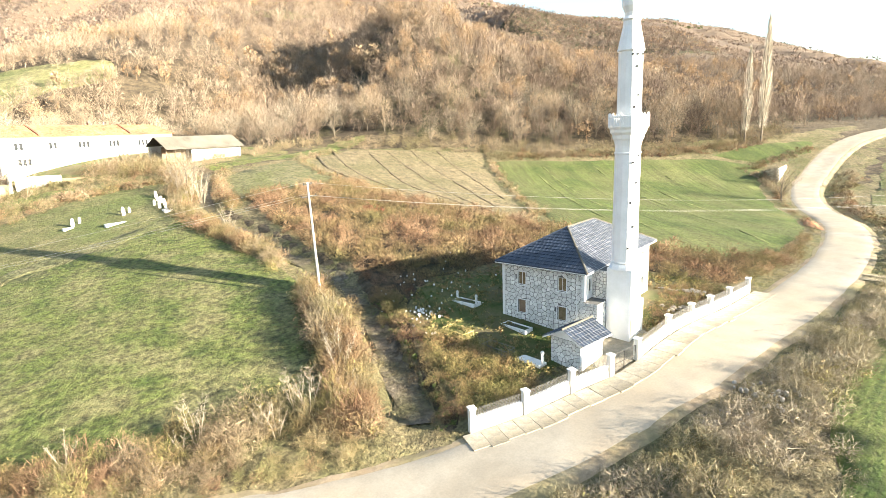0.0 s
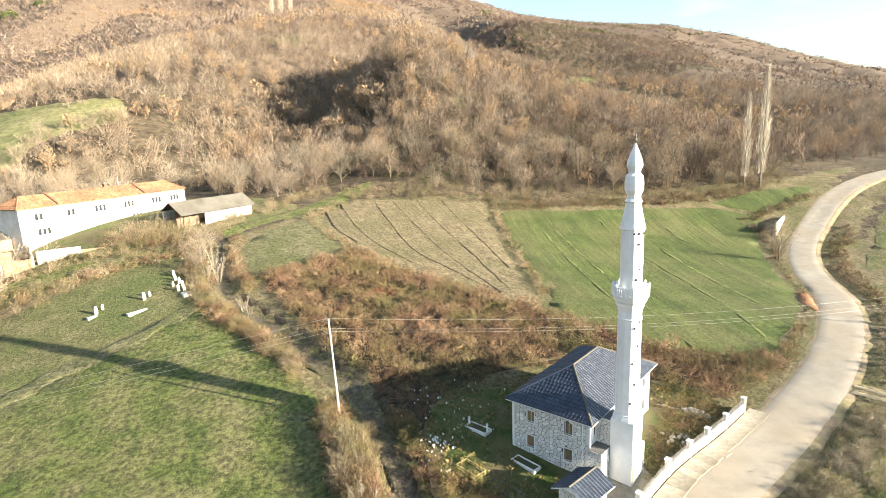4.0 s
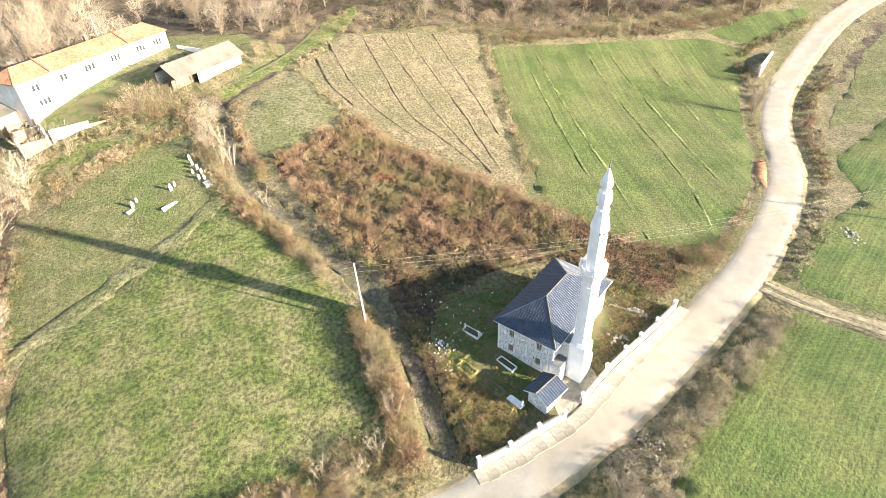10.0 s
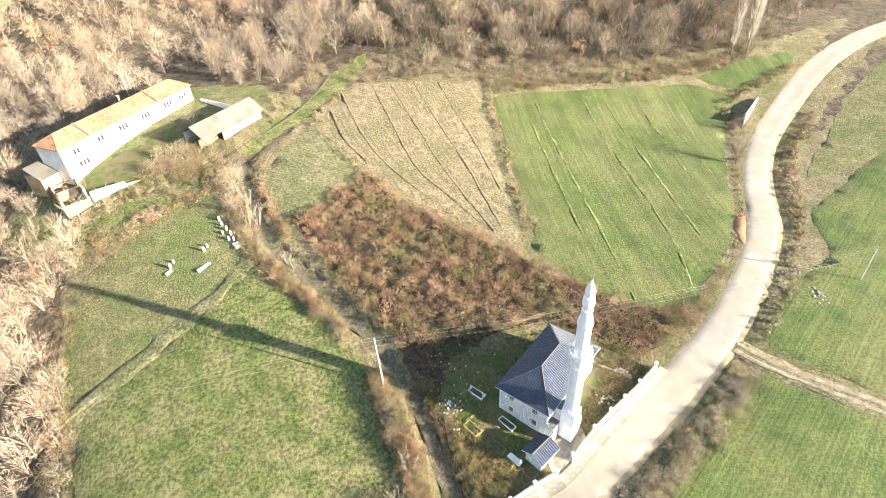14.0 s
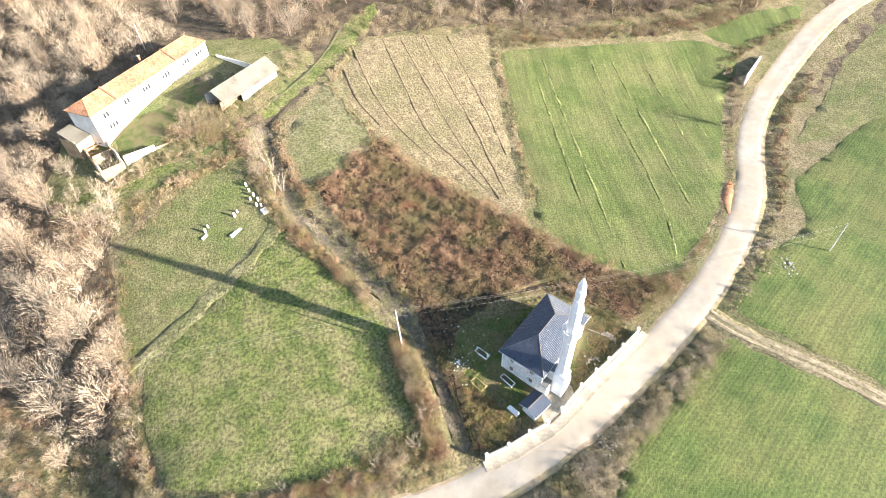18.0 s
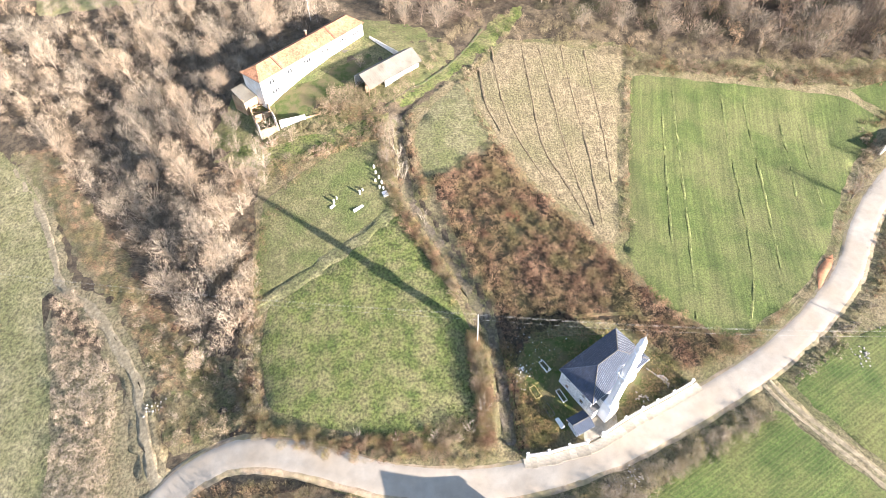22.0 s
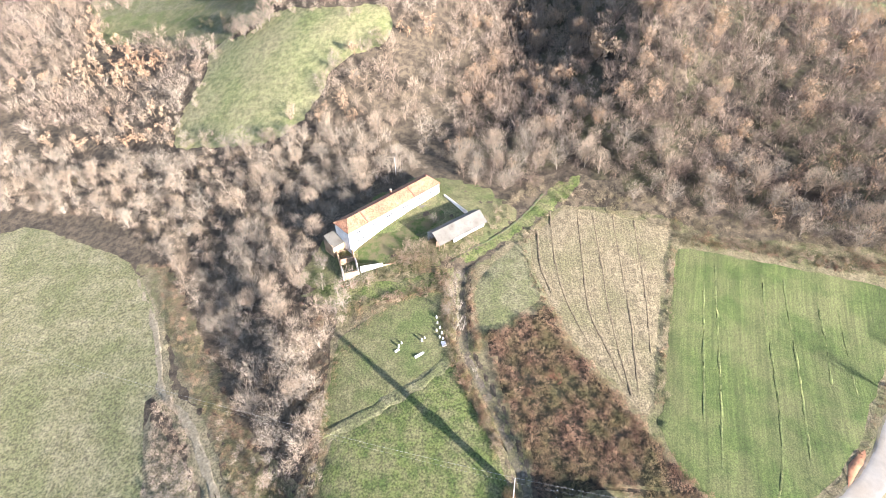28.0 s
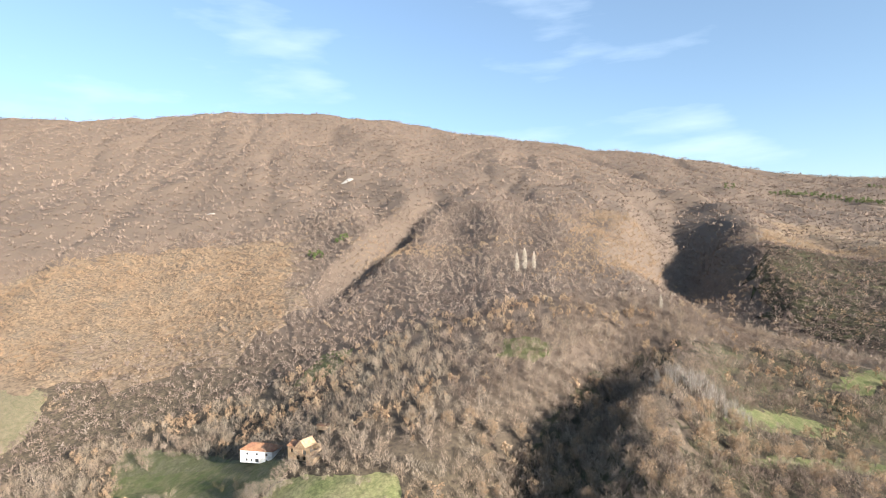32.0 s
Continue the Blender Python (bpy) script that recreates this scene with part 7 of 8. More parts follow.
rusty |= inside(mid[:, 0], mid[:, 1], [(560, 1050), (720, 1000), (560, 760), (430, 700), (350, 720), (420, 850)])
for shape in ([(-760, 640), (-540, 470), (-364, 500), (-250, 560), (-330, 850), (-522, 830), (-640, 760)], [(560, 1050), (720, 1000), (560, 760), (430, 700), (350, 720), (420, 850)]):
    drape("oak_litter", shape, M_OAKLITTER, "rust-brown leaf litter under the oak wood", "ground", up=1.2, step=9, wobble=38, edge=14, relief=0.5)
oaks_far = ((km > 0.22) & rusty) | (km > 0.80)
mass("slope_oak_wood", mid[oaks_far], FAR_OAK, (0.7, 1.5), M_FAR_OAK, "far slope of rust-brown oak wood", "wood", RNG)
# spur slope whose shade is put into floor and twig colours
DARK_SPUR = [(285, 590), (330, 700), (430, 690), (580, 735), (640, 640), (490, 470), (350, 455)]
drape("spur_floor", DARK_SPUR, M_WOODFLOOR, "leaf litter on the spur, darkened in place of shade", "ground", up=0.8, step=8, wobble=30, edge=14, relief=0.3)
oaks_far &= ~inside(mid[:, 0], mid[:, 1], DARK_SPUR)
# random twig tones, pushed darker inside DARK_SPUR to paint its shade
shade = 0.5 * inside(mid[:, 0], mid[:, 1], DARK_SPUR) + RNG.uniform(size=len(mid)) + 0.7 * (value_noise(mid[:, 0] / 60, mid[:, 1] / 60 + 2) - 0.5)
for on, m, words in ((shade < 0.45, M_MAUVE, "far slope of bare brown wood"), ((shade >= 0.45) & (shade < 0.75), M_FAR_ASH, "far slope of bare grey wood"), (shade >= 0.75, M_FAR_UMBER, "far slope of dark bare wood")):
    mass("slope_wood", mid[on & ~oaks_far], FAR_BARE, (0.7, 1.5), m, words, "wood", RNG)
spur = scatter(DARK_SPUR + [(300, 480), (262, 520)], 6.4, RNG)
spur_pick = value_noise(spur[:, 0] / 25, spur[:, 1] / 25 + 3) + 0.2 * RNG.normal(size=len(spur))
mass("spur_wood", spur[spur_pick < 0.5], FAR_BARE, (0.7, 1.3), M_FAR_UMBER, "close wood on the spur, its shade set by darker twigs", "wood", RNG)
mass("spur_wood", spur[(spur_pick >= 0.5) & (spur_pick < 0.75)], FAR_BARE, (0.7, 1.3), M_MAUVE, "mauve-brown bare wood on the shaded spur", "wood", RNG)
mass("spur_oaks", spur[spur_pick >= 0.75], FAR_OAK, (0.7, 1.2), M_FAR_OAK, "rusty oaks among the spur's bare wood", "wood", RNG)
far = np.concatenate([far_band(1050, 2350, 16.5, -48, 42), far_band(1050, 2350, 26, 42, 64)])
pick = RNG.uniform(size=len(far)) + 0.8 * (value_noise(far[:, 0] / 160 + 5, far[:, 1] / 160) - 0.5)
mass("mountain_wood", far[pick < 0.6], VERY_FAR, (0.7, 1.4), M_MAUVE, "bare woods on the mountain flank", "wood", RNG)
mass("mountain_wood", far[pick >= 0.6], VERY_FAR, (0.7, 1.4), M_FAR_UMBER, "dark bare woods on the mountain flank", "wood", RNG)

# thickets, hedges and verges
bank_foot = scatter([(-104, 14), (-98, 6), (-87, 10), (-85, 28), (-97, 27), (-105, 40), (-118, 54), (-124, 56), (-113, 36)], 3.0, RNG)
mass("hollow_scrub", bank_foot[::2], THICKET, (0.45, 0.9), M_TWIG_BROWN, "brown scrub on the bank of the hollow", "thicket", RNG)
mass("hollow_scrub", bank_foot[1::2], THICKET, (0.4, 0.8), M_BRAMBLE, "russet brambles on the bank of the hollow", "thicket", RNG)
edge_w = np.concatenate([along([(-81, 10), (-83, 24), (-83.5, 40), (-86, 52)], 7.0, 1.7, RNG)])
mass("pasture_edge_thicket", edge_w[::2], THICKET, (0.5, 0.95), M_GREYBRUSH, "pale grey-brown brush along the pasture edge", "thicket", RNG)
mass("pasture_edge_thicket", edge_w[1::2], THICKET, (0.5, 0.9), M_BRAMBLE, "russet brambles along the pasture edge", "thicket", RNG)
scrub = scatter(SCRUB, 1.55, RNG)
MID_BUSH = [merged(leaf_crown(RNG, 85, 1.1, 1.5, -0.2, 0.125), twig_crown(RNG, 120, 1.2, 1.8, -0.15, 0.7, 0.04, up=0.5, fork=0.6)) for _ in range(5)]
mass("bramble_thicket", scrub, MID_BUSH, (0.45, 1.75), M_BRAMBLE, "dense russet bramble and shrub thicket", "thicket", RNG)
GRAVE_BRAMBLES = [(-100, 88), (-83, 86), (-72, 88), (-54, 94), (-46, 91), (-50, 88), (-64, 83), (-73, 76), (-79, 62), (-83, 46), (-88, 52), (-88, 74), (-96, 80)]
tangle = scatter(GRAVE_BRAMBLES, 1.9, RNG)
tangle = tangle[value_noise(tangle[:, 0] / 7 + 1, tangle[:, 1] / 7) > 0.3]
mass("graveyard_brambles", tangle[::2], THICKET, (0.35, 0.75), M_HEDGE, "tan brambles along the upper edge of the old graveyard", "thicket", RNG)
mass("graveyard_brambles", tangle[1::2], THICKET, (0.35, 0.75), M_BRAMBLE, "russet brambles along the upper edge of the old graveyard", "thicket", RNG)
great = scatter([(-62, 109), (-52, 113), (-46, 106), (-54, 98), (-64, 103)], 1.9, RNG)
mass("great_bramble", great, THICKET, (0.8, 1.25), M_HEDGE, "huge brown bramble heap beside the shed", "thicket", RNG)
EAST_SCRUB = [(10, 24), (14, 17), (22, 8), (26, 9), (40, 13), (52, 20), (60, 27), (43, 16.5), (34, 17), (18, 24)]
mass("east_scrub", scatter(EAST_SCRUB, 1.3, RNG), MID_BUSH, (0.6, 1.2), M_BRAMBLE, "brown scrub below the sown field", "thicket", RNG)
FIELD_HEDGES = (
    ([(-31, 1), (-41, -1.5), (-56, -0.5), (-68, 3.5), (-80, 8), (-83, 20)], 5.0),
    ([(-27, -4), (-26, 3), (-25.6, 12), (-26.5, 23)], 4.4),
    ([(-29, 36), (-37, 52), (-44, 68), (-46, 84), (-47, 96)], 4.0),
    ([(-35, 66), (-37, 78), (-38, 90), (-36, 98)], 2.5),
    ([(-64, 102), (-56, 104), (-50, 103), (-70, 96), (-84, 93)], 5.0),
    ([(-46, 92), (-60, 88), (-76, 82)], 4.5),
    ([(-12, 84), (-16, 100), (-17, 114), (-6, 130)], 1.6),
    ([(20, 50), (30, 82), (39, 112), (44, 130)], 1.6),
)
ROAD_HEDGES = (
    ([(44, 120), (70, 116), (110, 106), (140, 106)], 5.5),
    ([(64, 26.5), (79, 39), (93, 56), (106, 70), (112, 84)], 4.0),
    ([(-26, -20), (-14, -18.5), (-4, -16.5), (10, -12), (24, -7), (37, -1.5)], 6.5),
    ([(46, 5), (64, 14), (84, 30), (100, 46), (116, 60), (135, 70)], 4.5),
    ([(-55, -13), (-70, -8)], 4.0),
    ([(112, 88), (128, 90), (150, 94)], 3.0),
)
HEDGES = FIELD_HEDGES + ROAD_HEDGES
TAN_STRIP = [(-146, 57), (-139, 57), (-128, 44), (-120, 30), (-115, 14), (-113, -4), (-118, -30), (-130, -30), (-129, -8), (-130, 9), (-137, 32)]
tan = scatter(TAN_STRIP, 1.9, RNG)
mass("tan_scrub", tan, THICKET, (0.4, 0.85), M_TWIG_BROWN, "pale tan scrub between meadow and path", "thicket", RNG)
PATH_BANK = [(-182, 122), (-168, 116), (-151, 82), (-135, 62), (-124, 49), (-113, 34), (-106, 20), (-100, 22), (-103, 40), (-120, 60), (-139, 84), (-162, 120)]
bank = scatter(PATH_BANK, 2.2, RNG)
mass("path_bank_scrub", bank, THICKET, (0.4, 0.75), M_BRAMBLE, "dark russet brambles on the bank above the path", "thicket", RNG)
HOLLOW_SCRUB = [(-107, 20), (-100, 28), (-86, 30), (-82, 14), (-85, 6), (-98, 4), (-103, 8)]
hollow = scatter(HOLLOW_SCRUB, 2.1, RNG)
green = value_noise(hollow[:, 0] / 5, hollow[:, 1] / 5) > 0.62
mass("hollow_scrub", hollow[~green], THICKET, (0.4, 0.85), M_HEDGE, "brown scrub in the hollow by the bend", "thicket", RNG)
BEND_SCRUB = [(-98, -5), (-90, -2.5), (-80, -3.5), (-72, -7), (-66, -11), (-64, -18), (-70, -30), (-104, -32), (-104, -20)]
bend = clear_of_roads(scatter(BEND_SCRUB, 1.8, RNG), 4.8)
mass("bend_scrub", bend, THICKET, (0.4, 1.0), M_BRAMBLE, "brown tangled scrub inside the road bend", "thicket", RNG)
mass("bend_brush", bend[::2] + 0.6, THICKET, (0.3, 0.6), M_HEDGE, "tan brush inside the road bend", "thicket", RNG)
mass("hollow_green", hollow[green], THICKET, (0.35, 0.6), M_LEAFGREEN, "green ivy scrub in the hollow by the bend", "thicket", RNG)
hedge = clear_of_roads(np.concatenate([along(p, w, 1.35, RNG) for p, w in HEDGES]), 4.9)
road_c = centreline(ROAD_LINE, 3.0)
gap = np.min(np.hypot(hedge[:, None, 0] - road_c[None, :, 0], hedge[:, None, 1] - road_c[None, :, 1]), axis=1)
grow = np.clip(0.55 + (gap - 5.0) / 4.0, 0.55, 1.15)
kh = value_noise(hedge[:, 0] / 7, hedge[:, 1] / 7 + 4) + 0.15 * RNG.normal(size=len(hedge))
close = (np.abs(hedge[:, 0] + 25) < 62) & (hedge[:, 1] < 26)
reach = np.hypot(hedge[:, 0] + 30, hedge[:, 1] - 10)
for near, shape in ((0, FINE_BUSH), (1, MID_BUSH), (2, BUSH)):
    pick = np.where(close, 0, np.where(reach < 75, 1, 2)) == near
    south = (hedge[:, 1] < 0.42 * hedge[:, 0] - 9) & (hedge[:, 0] > -30)
    for on, m, words in (((kh > 0.55) & ~south, M_BRAMBLE, "overgrown russet hedge brambles"), ((kh <= 0.55) & ~south, M_HEDGE, "bare tangled hedge shrubs"), (south, M_GREYBRUSH, "grey-brown tangled hedge along the lower verge")):
        mass("hedge_shrubs", hedge[pick & on], shape, (grow * RNG.uniform(0.65, 1.25, len(hedge)))[pick & on], m, words, "hedge", RNG)
leafy = close & (value_noise(hedge[:, 0] / 4 + 7, hedge[:, 1] / 4) > 0.38)
mass("hedge_leaves", hedge[leafy] + 0.25, LEAFY, (grow * RNG.uniform(0.6, 1.15, len(hedge)))[leafy], M_OLIVE, "olive and tan leaves among the hedge shrubs", "hedge", RNG)
DENSE = [merged(leaf_crown(RNG, 190, 1.25, 2.0, -0.3, 0.11), twig_crown(RNG, 240, 1.35, 2.4, -0.2, 0.9, 0.03, up=0.6, fork=0.6)) for _ in range(5)]
banked = np.concatenate([along([(-27, -3), (-26.6, 4), (-26.4, 14), (-27, 22)], 2.6, 1.0, RNG), along([(-29, 0.5), (-35, -1.4), (-44, -2), (-56, -0.8), (-68, 2.6), (-79, 7)], 4.2, 1.3, RNG), along([(-29, 33), (-35, 47), (-42, 65), (-45, 84)], 2.4, 1.5, RNG)])
lane_part = banked[:, 0] > -28.5
size = np.where(lane_part, 1.35, 0.9) * RNG.uniform(0.7, 1.2, len(banked))
kb = value_noise(banked[:, 0] / 2.6 + 4, banked[:, 1] / 2.6) + 0.12 * RNG.normal(size=len(banked))
for on, m, words in ((kb < 0.42, M_BRAMBLE, "dense russet bramble hedge bank"), ((kb >= 0.42) & (kb < 0.56), M_OLIVE, "olive and yellow leaves in the hedge bank"), (kb >= 0.56, M_HEDGE, "straw-brown overgrown hedge bank")):
    mass("hedge_bank", banked[on], DENSE, size[on], m, words, "hedge", RNG)
crest = banked[lane_part & (kb > 0.4)]
mass("hedge_crest", crest, STICKS, (0.75, 1.15), M_TWIG_BROWN, "fine bare brushwood topping the hedge", "hedge", RNG)
verge_bank = clear_of_roads(np.concatenate([along([(-27, -5.5), (-34, -5.6), (-45, -4.6), (-57, -2), (-68, 2)], 4.5, 1.15, RNG)]), 4.3)
kv = value_noise(verge_bank[:, 0] / 3 + 2, verge_bank[:, 1] / 3 + 8) + 0.15 * RNG.normal(size=len(verge_bank))
for on, m, words in ((kv < 0.5, M_STRAW, "rank straw grass and stalks on the verge bank"), ((kv >= 0.5) & (kv < 0.66), M_BRAMBLE, "russet brambles on the verge bank"), (kv >= 0.66, M_HEDGE, "dry tangled stalks on the verge bank")):
    mass("verge_bank", verge_bank[on], DENSE, (0.4, 0.75), m, words, "verge", RNG)
tall = hedge[(kh > 0.42) & (kh < 0.50) & (gap > 7)]
mass("hedge_sticks", tall, STICKS, (0.7, 1.2), M_HEDGE, "thin upright bare saplings in the hedges", "hedge", RNG)
straw = clear_of_roads(np.concatenate([along(p, w + 2.5, 1.45, RNG) for p, w in HEDGES]), 4.3)
mass("straw_tufts", straw, TUFT, (0.9, 1.9), M_STRAW, "pale dry grass tufts along the hedges", "grass", RNG)
brush = clear_of_roads(np.concatenate([along([(-30, -18.5), (-14, -17), (-4, -14.5), (12, -9.5), (30, -2)], 9, 1.9, RNG), along([(-16, -24), (-8, -22), (0, -18)], 8, 1.6, RNG)]), 4.6)
mass("verge_brush", brush, FINE_BUSH, (0.45, 1.0), M_GREYBRUSH, "low tangled dry brush on the road verge", "brush", RNG)
mass("verge_leaves", brush[::2] + 0.4, LEAFY, (0.35, 0.7), M_OLIVE, "olive leaves in the verge brush", "brush", RNG)
side = np.concatenate([along(ROAD_LINE[6:16], 13.0, 0.52, RNG), along(ROAD_LINE[15:22], 13.0, 1.0, RNG)])
mass("verge_grass", clear_of_roads(side, 4.2), TUFT, (0.5, 1.1), M_STRAW, "short dry grass on the road verges", "grass", RNG, sink=0.0)
yard = scatter(YARD, 0.6, RNG, [[(-10, 10), (-4, -1), (13, 8), (8, 20)], [(-8.8, -4), (0, -4), (2, 1), (-6, 1.5)]])
yard = yard[value_noise(yard[:, 0] / 3.5, yard[:, 1] / 3.5) > 0.3]
mass("yard_weeds", yard, TUFT, (0.5, 1.1), M_BRAMBLE, "brown weeds in the yard", "weeds", RNG)
rough = scatter(YARD, 0.95, RNG, [[(-10, 10), (-4, -1), (13, 8), (8, 20)], [(-8.8, -4), (0, -4), (2, 1), (-6, 1.5)]])
mass("yard_growth", rough, HERB, (0.8, 1.5), M_OLIVE, "rank olive and brown growth in the yard", "weeds", RNG)
mass("yard_herbs", yard + 0.3, HERB, (0.5, 0.95), M_LEAFGREEN, "green weeds in the yard", "weeds", RNG)
EAST_YARD = [(4.5, 0.2), (12, 3.2), (21, 6.8), (19, 12), (13.5, 9.5), (6.5, 4.2)]
plot = scatter(EAST_YARD, 0.62, RNG)
mass("yard_brambles", plot[::2], FINE_BUSH, (0.35, 0.65), M_BRAMBLE, "low brown brambles behind the roadside wall", "bushes", RNG)
mass("yard_herbage", plot[1::2], LEAFY, (0.4, 0.8), M_OLIVE, "olive weeds behind the roadside wall", "weeds", RNG)
nook = scatter([(-18, -5), (-12, -4.5), (-11, 1), (-14, 6), (-18, 9)], 0.9, RNG)
mass("corner_bushes", nook, FINE_BUSH, (0.5, 0.95), M_OLIVE, "brown and green bushes in the yard corner", "bushes", RNG)
mass("corner_leaves", nook + 0.4, LEAFY, (0.5, 0.95), M_OLIVE, "yellow-green leaves among the corner bushes", "bushes", RNG)
mass("corner_greens", nook[::2] + 0.2, HERB, (0.7, 1.3), M_LEAFGREEN, "green leaves among the corner bushes", "bushes", RNG)
fields = np.concatenate([scatter(FIELD_A, 1.2, RNG), scatter(GRAVEYARD, 1.3, RNG), scatter(TRIANGLE, 1.4, RNG)])
fields = fields[value_noise(fields[:, 0] / 5, fields[:, 1] / 5 + 3) > 0.42]
mass("pasture_tufts", fields, TUFT, (0.4, 0.9), M_GRASS, "short green grass tufts", "grass", RNG, sink=-0.15)
pale = scatter(FIELD_A, 1.25, RNG)
pale = pale[value_noise(pale[:, 0] / 3 + 8, pale[:, 1] / 3) > 0.38]
mass("pale_tufts", pale, TUFT, (0.35, 0.8), M_STRAW, "small pale dry tufts scattered over the pasture", "grass", RNG, sink=-0.15)
md = scatter(MEADOW, 5.0, RNG)
mass("meadow_tufts", md, TUFT, (0.7, 1.5), M_STRAW, "dry grass tufts on the meadow", "grass", RNG, sink=-0.15)

slip = RNG.normal(size=(26, 2)) * [7, 16] + [-72, 306]
mass("russet_oaks", slip, OAK, (0.9, 1.4), M_OAKLEAF, "cluster of russet oaks on the slope", "wood", RNG)

# single trees
def sapling_model(rng, height, count):
    """Several pale stems that fork and spread from one root, with fine twigs at their ends."""
    t = thing("bare_sapling", pose(0, 0, -400), "pale bare many-stemmed sapling standing in the hedge", "sapling")
    ends_a, ends_b = [], []
    for k in range(count):
        bm = bmesh.new()
        a = 2.4 * k + rng.uniform(0, 1)
        base = Vector((0.12 * math.cos(a), 0.12 * math.sin(a), -0.2))
        mid = base + Vector((0.13 * math.cos(a), 0.13 * math.sin(a), 0.5)) * height * rng.uniform(0.8, 1.1)
        tip = mid + Vector((0.16 * math.cos(a + rng.normal() * 0.6), 0.16 * math.sin(a + rng.normal() * 0.6), 0.45)) * height * rng.uniform(0.8, 1.1)
        rod(bm, base, mid, 0.032, 5, 0.02)
        rod(bm, mid, tip, 0.02, 4, 0.006)
        for q in rng.uniform(0.35, 1.95, 12):
            p = base.lerp(mid, q) if q < 1 else mid.lerp(tip, q - 1)
            b = a + rng.normal() * 1.3
            e = p + Vector((0.5 * math.cos(b), 0.5 * math.sin(b), rng.uniform(0.5, 1.0))) * height * 0.17
            ends_a.append(p)
            ends_b.append(e)
            for _ in range(6):
                f = p.lerp(e, rng.uniform(0.3, 1.0))
                ends_a.append(f)
                ends_b.append(f + Vector((rng.normal() * 0.5, rng.normal() * 0.5, rng.uniform(0.3, 1.0))) * height * 0.11)
        part("stem", bm, M_SAPLING, t)
    v, f = slivers(np.array(ends_a), np.array(ends_b), np.full(len(ends_a), 0.018), rng)
    soup("crown", v, f, M_SAPLING, t)
    return t


SAPLINGS = [sapling_model(RNG, h, c) for h, c in ((3.6, 5), (4.4, 6), (2.8, 4))]
MODELS = [tree_model("bare_tree", RNG, h, r, n, 0.9, 0.042, M_BARK, M_TWIG_GREY, "bare spreading grey tree with fine twigs") for h, r, n in ((8, 3.4, 680), (9.5, 3.8, 720), (7, 3.0, 600))]
BROWNS = [tree_model("bare_tree", RNG, h, r, n, 0.9, 0.045, M_BARK, M_TWIG_BROWN, "bare brown tree with a dense twiggy crown") for h, r, n in ((8, 2.8, 900), (10, 3.2, 1000))]
OAKS = [tree_model("oak_tree", RNG, h, r, n, 0.9, 0.06, M_BARK, M_TWIG_BROWN, "oak holding withered orange-brown leaves", M_OAKLEAF, 560) for h, r, n in ((8, 2.8, 400), (9.5, 3.3, 450))]
POPLAR = poplar_model(RNG, 26)
M_BIRCH = surface("grey_birch_twigs", (0.20, 0.175, 0.148), (0.36, 0.33, 0.29), 0.2, 0.9, 3.0, 0.0, island=0.4, grain=0.1)
BIRCH = tree_model("birch_tree", RNG, 10, 1.9, 230, 1.7, 0.06, M_POPLAR, M_BIRCH, "pale bare birch with upright twigs", up=2.2, limbs=5)


def place(model, x, y, size=1.0, group="", tall=1.0):
    ob = copy_thing(model, pose(x, y, gz(x, y) - 0.1, 0, 0, RNG.uniform(0, 360)) @ Matrix.Diagonal((size, size, size * tall, 1)))
    return tagged(ob, group=group)


for k, (x, y, s) in enumerate(((-29.9, 0.1, 1.1), (-30.8, 0.6, 0.9), (-32.6, -1.6, 1.0), (-33.4, -1.0, 0.8), (-38.2, -0.4, 0.9), (-39.2, -1.0, 0.7), (-46.9, 0.2, 0.8), (-55.4, 2.4, 0.7), (-26.4, 1.0, 1.0), (-26.6, 4.2, 1.2), (-26.5, 5.6, 1.0), (-26.8, 9.5, 0.9), (-26.6, 13.0, 0.7), (-40.6, 74.0, 1.5), (-41.2, 77.5, 1.4), (-41.6, 82.0, 1.5), (-42.6, 73.5, 1.2), (-35.4, 57.0, 1.0), (-36.2, 59.0, 1.1))):
    place(SAPLINGS[k % 3], x, y, s, "hedge saplings")
for x, y, s in ((133.5, 107, 1.0), (139.5, 105.5, 1.3), (142, 107.5, 1.2), (268, 142, 1.1)):
    place(POPLAR, x, y, s, "roadside poplars", 1.2)
for x, y, s in ((130, 460, 1.2), (12, 574, 1.9), (21, 578, 2.2), (31, 576, 1.8)):
    place(POPLAR, x, y, s, "hill poplars", 0.45)
for x, y in scatter([(-50, 158), (-38, 138), (-8, 148), (4, 152), (30, 140), (62, 126), (110, 110), (150, 110), (150, 135), (60, 150), (0, 172), (-40, 172)], 8.5, RNG):
    place((MODELS + BROWNS)[RNG.integers(0, 5)], x, y, RNG.uniform(1.2, 1.85), "trees at the wood edge")
for x, y in scatter(WEST_WOOD, 11.5, RNG, clear):
    place((MODELS + BROWNS)[RNG.integers(0, 5)], x, y, RNG.uniform(0.9, 1.6), "trees in the stream hollow")
for x, y in scatter([(-40, 190), (60, 150), (200, 170), (220, 270), (60, 300), (-60, 300)], 17, RNG, clear):
    place(OAKS[RNG.integers(0, 2)], x, y, RNG.uniform(1.0, 1.6), "hillside oaks")
for x, y in scatter([(70, 262), (100, 258), (150, 282), (200, 292), (198, 284), (150, 270), (100, 246), (72, 250)], 7.5, RNG):
    place(OAKS[RNG.integers(0, 2)], x, y, RNG.uniform(0.8, 1.2), "oaks below the terrace")
for x, y in scatter([(70, 322), (84, 331), (118, 313), (125, 290), (104, 281), (84, 294)], 4.9, RNG):
    place(BIRCH, x, y, RNG.uniform(0.8, 1.2), "pale birches on the terrace")
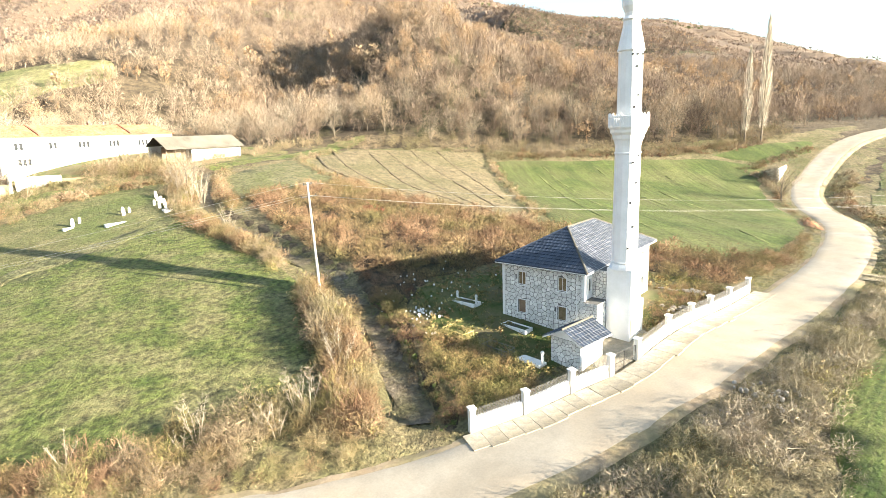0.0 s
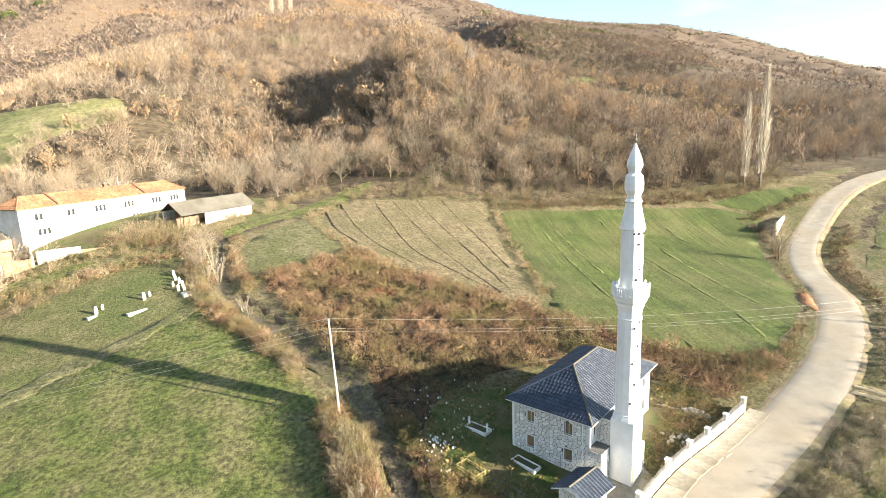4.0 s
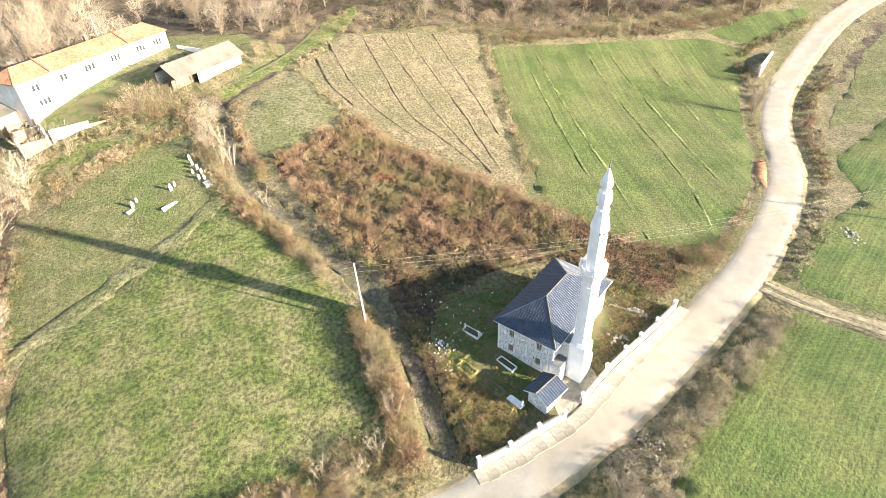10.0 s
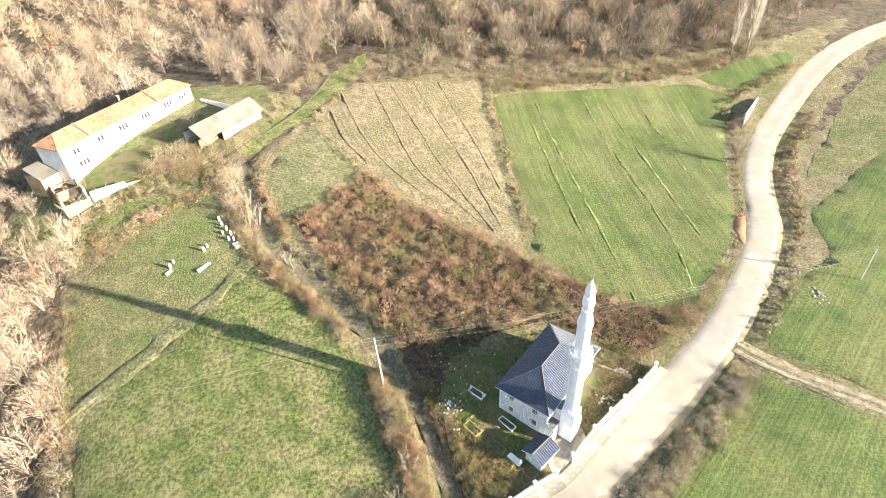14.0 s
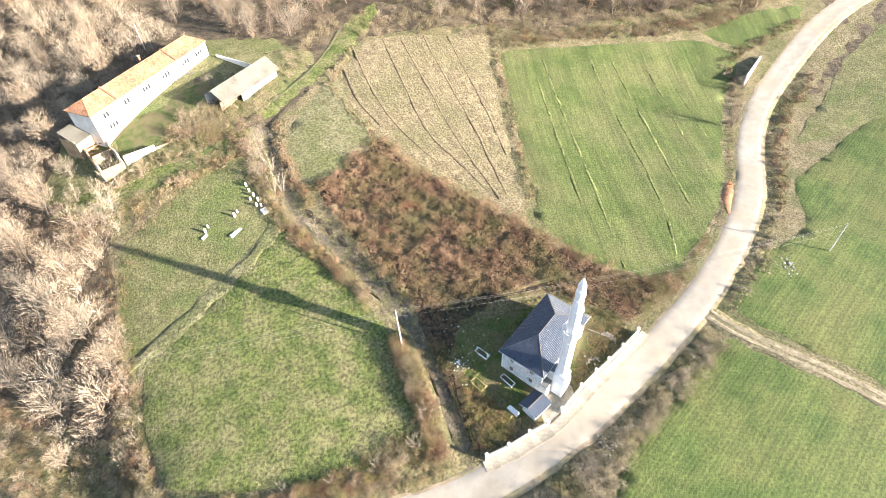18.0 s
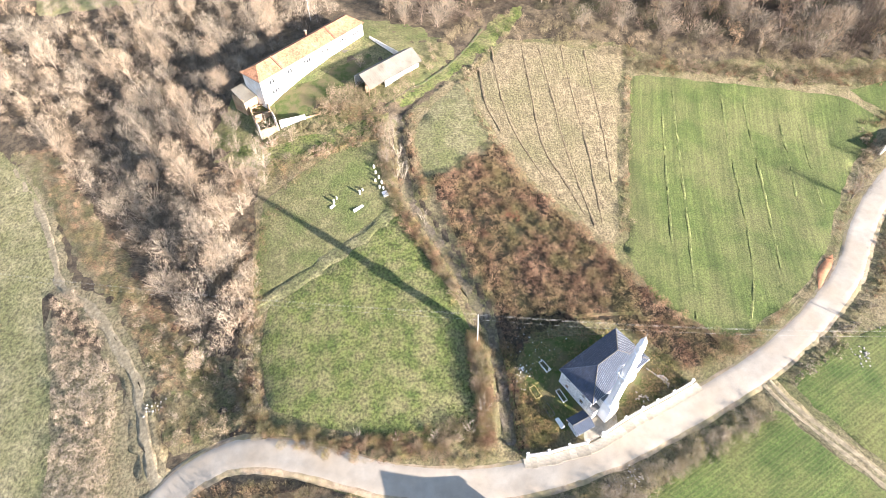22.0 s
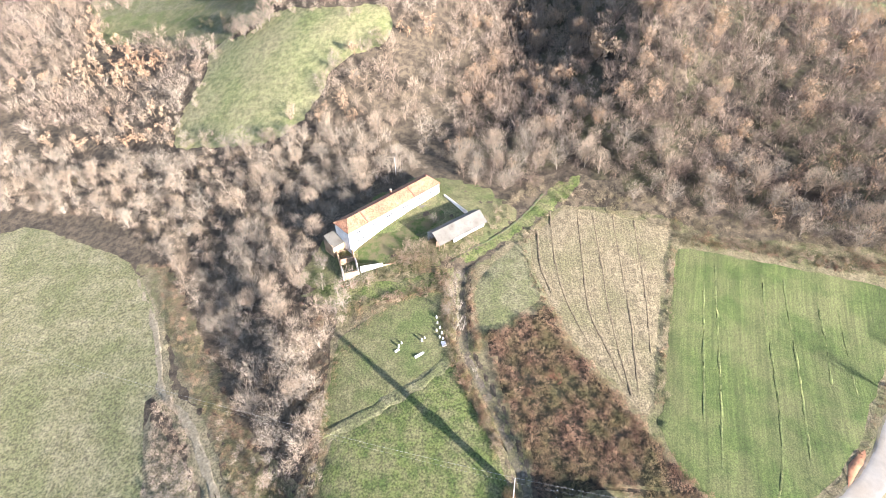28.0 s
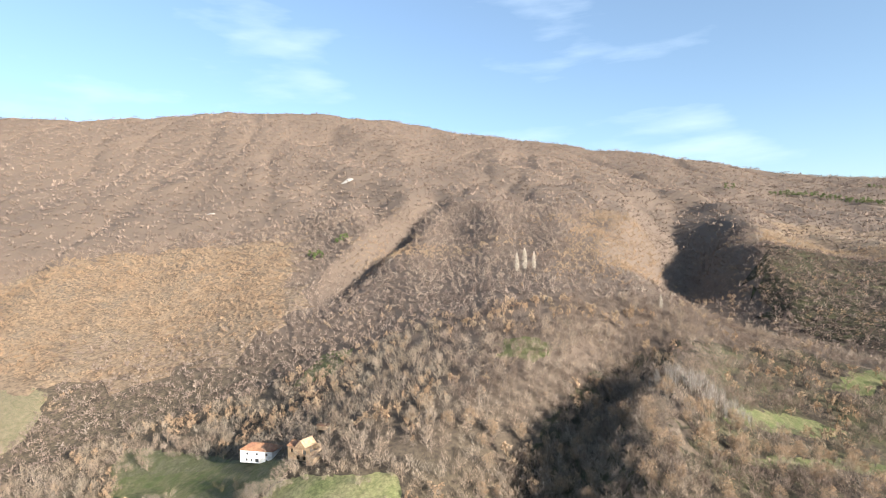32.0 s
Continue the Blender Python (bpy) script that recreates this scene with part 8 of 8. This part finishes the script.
for x, y, s in ((-45, 79, 0.8), (-44, 86, 0.9), (-42.5, 92, 0.7), (-62, 128, 0.7), (-46, 112, 0.5), (-52, 121, 0.55), (-150, 262, 1.0), (-156, 258, 0.9), (28, 137, 1.1), (6, 214, 1.2)):
    place(MODELS[RNG.integers(0, 3)], x, y, s)
MODELS_KEPT, MODELS_ALL = MODELS, MODELS + BROWNS + OAKS + SAPLINGS + [POPLAR, BIRCH]

red = RNG.normal(size=(9, 2)) * 1.3 + [-11, 57.6]
mass("red_bush", red, BUSH, (0.9, 1.3), M_REDTWIG, "reddish leafless bush in the thicket", "bush", RNG)
ridge = along(RIDGE_LINE, 2.8, 0.7, RNG)
mass("ridge_straw", ridge, TUFT, (0.6, 1.1), M_STRAW, "dry grass on the ridge beside the graveyard", "grass", RNG)
lane_side = np.concatenate([along([(-24.5, 2), (-25, 14), (-26.5, 26), (-33.6, 50), (-40.6, 65), (-42.2, 85)], 1.6, 0.7, RNG)])
mass("lane_straw", lane_side, TUFT, (0.9, 1.7), M_STRAW, "tall dry grass along the lane", "grass", RNG)
foot = np.concatenate([along([(-46, 100), (-30, 122), (-8, 148)], 6, 2.2, RNG), along([(-2, 142), (14, 139), (30, 134), (44, 128), (70, 121), (110, 110), (140, 110), (160, 112)], 12, 2.2, RNG)])
mass("wood_edge_scrub", foot, THICKET, (0.5, 1.0), M_HEDGE, "brown scrub along the foot of the wood", "thicket", RNG)

shed_front = RNG.normal(size=(30, 2)) * [5.0, 1.6]
shed_front = np.stack([shed_front[:, 0] - 53.5, 97.5 - 0.5 * shed_front[:, 0] + shed_front[:, 1]], 1)
mass("shed_thicket", shed_front, THICKET, (0.6, 1.15), M_BRAMBLE, "large russet bramble thicket below the shed", "thicket", RNG)
for x, y, s in ((-163.9, 257.2, 1.6), (-154, 258.6, 1.7), (-160, 262, 1.4), (-106, 216, 1.2), (-95, 208, 1.3)):
    place(MODELS[RNG.integers(0, 3)], x, y, s)
glade_scrub = np.concatenate([along([(-205, 300), (-190, 288), (-172, 276), (-160, 270)], 6, 3.0, RNG), along([(-190, 262), (-178, 255)], 4, 3.0, RNG)])
mass("glade_scrub", glade_scrub, THICKET, (0.6, 1.2), M_HEDGE, "scrub along the edge of the hillside clearing", "thicket", RNG)

# rough growth on the open ground between fields, lane and yard
NORTH_YARD = [(-20.5, 29), (-19.5, 14), (-16, 16), (-13, 20), (-2, 23), (8, 22), (14, 18), (16, 22), (0, 25.5), (-16, 27)]
mass("yard_edge_scrub", scatter(NORTH_YARD, 1.0, RNG), FINE_BUSH, (0.35, 0.7), M_BRAMBLE, "low dark scrub behind the mosque yard", "thicket", RNG)
LANE_BANK = [(-20.6, -5), (-20.2, 6), (-20.8, 20), (-17.5, 20), (-17, 6), (-18.2, -5)]
mass("lane_bank_scrub", scatter(LANE_BANK, 0.9, RNG), FINE_BUSH, (0.4, 0.8), M_BRAMBLE, "brambles on the bank between lane and yard", "thicket", RNG)
mass("lane_bank_herbs", scatter(LANE_BANK, 1.0, RNG), HERB, (0.7, 1.3), M_LEAFGREEN, "green leaves on the lane bank", "weeds", RNG)
lane_hedge = along([(-26.5, -3), (-25.2, 4), (-25.0, 12), (-25.8, 20)], 2.6, 1.1, RNG)
mass("lane_saplings", lane_hedge, STICKS, (0.5, 1.0), M_HEDGE, "tall straw-coloured saplings along the lane", "hedge", RNG)
corner = along([(-29, -1.5), (-33, -1), (-40, -2.4), (-47, -2.6)], 4.5, 2.0, RNG)
mass("corner_saplings", corner, STICKS, (0.5, 0.9), M_HEDGE, "pale bare saplings at the field corner", "hedge", RNG)
OPEN = [(-62, -20), (-20, -19), (10, -16), (45, -2), (70, 18), (110, 62), (150, 92), (150, 112), (60, 126), (5, 152), (-30, 140), (-50, 100), (-95, 92), (-84, 40), (-86, 5), (-62, -2)]
spots = clear_of_roads(scatter(OPEN, 1.75, RNG, [FIELD_A, FIELD_B, PLOUGH, YARD, FIELD_C, FIELD_D, FIELD_E, SCRUB, TRIANGLE, [(-36, -30), (-36, -15), (-22, -15), (-22, -30)], [(-90, 104), (-54, 142), (-46, 134), (-82, 98)], [(-54, 106), (-32, 124), (-28, 118), (-50, 100)]]), 4.4)
ks = value_noise(spots[:, 0] / 6 + 5, spots[:, 1] / 6)
mass("rough_straw", spots[ks > 0.5], TUFT, (0.8, 1.7), M_STRAW, "pale dry grass on open ground", "grass", RNG)
mass("rough_green", spots[ks <= 0.5], TUFT, (0.6, 1.3), M_ROUGH, "dull green grass on open ground", "grass", RNG)

PINE = [leaf_crown(RNG, 90, 3.4, 8.0, 0.2, 1.3) for _ in range(3)]
pines = np.concatenate([np.array([[-272, 763], [-264, 768], [-258, 758], [-280, 770], [-240, 808], [-234, 812], [-246, 804], [-268, 756]]), scatter([(620, 1425), (660, 1430), (670, 1460), (630, 1460)], 12, RNG), scatter([(760, 1480), (840, 1440), (900, 1330), (990, 1240), (1010, 1290), (900, 1420), (830, 1510)], 13, RNG),
                        scatter([(1080, 1560), (1180, 1480), (1240, 1300), (1300, 1320), (1230, 1500), (1120, 1610)], 15, RNG)])
mass("pine_stand", pines, PINE, (0.9, 1.6), M_LEAFGREEN, "dark green pine stands on the far slopes", "wood", RNG)
place(MODELS_KEPT[1], 95, 60, 1.2)
place(MODELS_KEPT[0], 109, 73, 0.8)
for m in MODELS_ALL:
    for o in (*m.children_recursive, m):
        bpy.data.objects.remove(o)
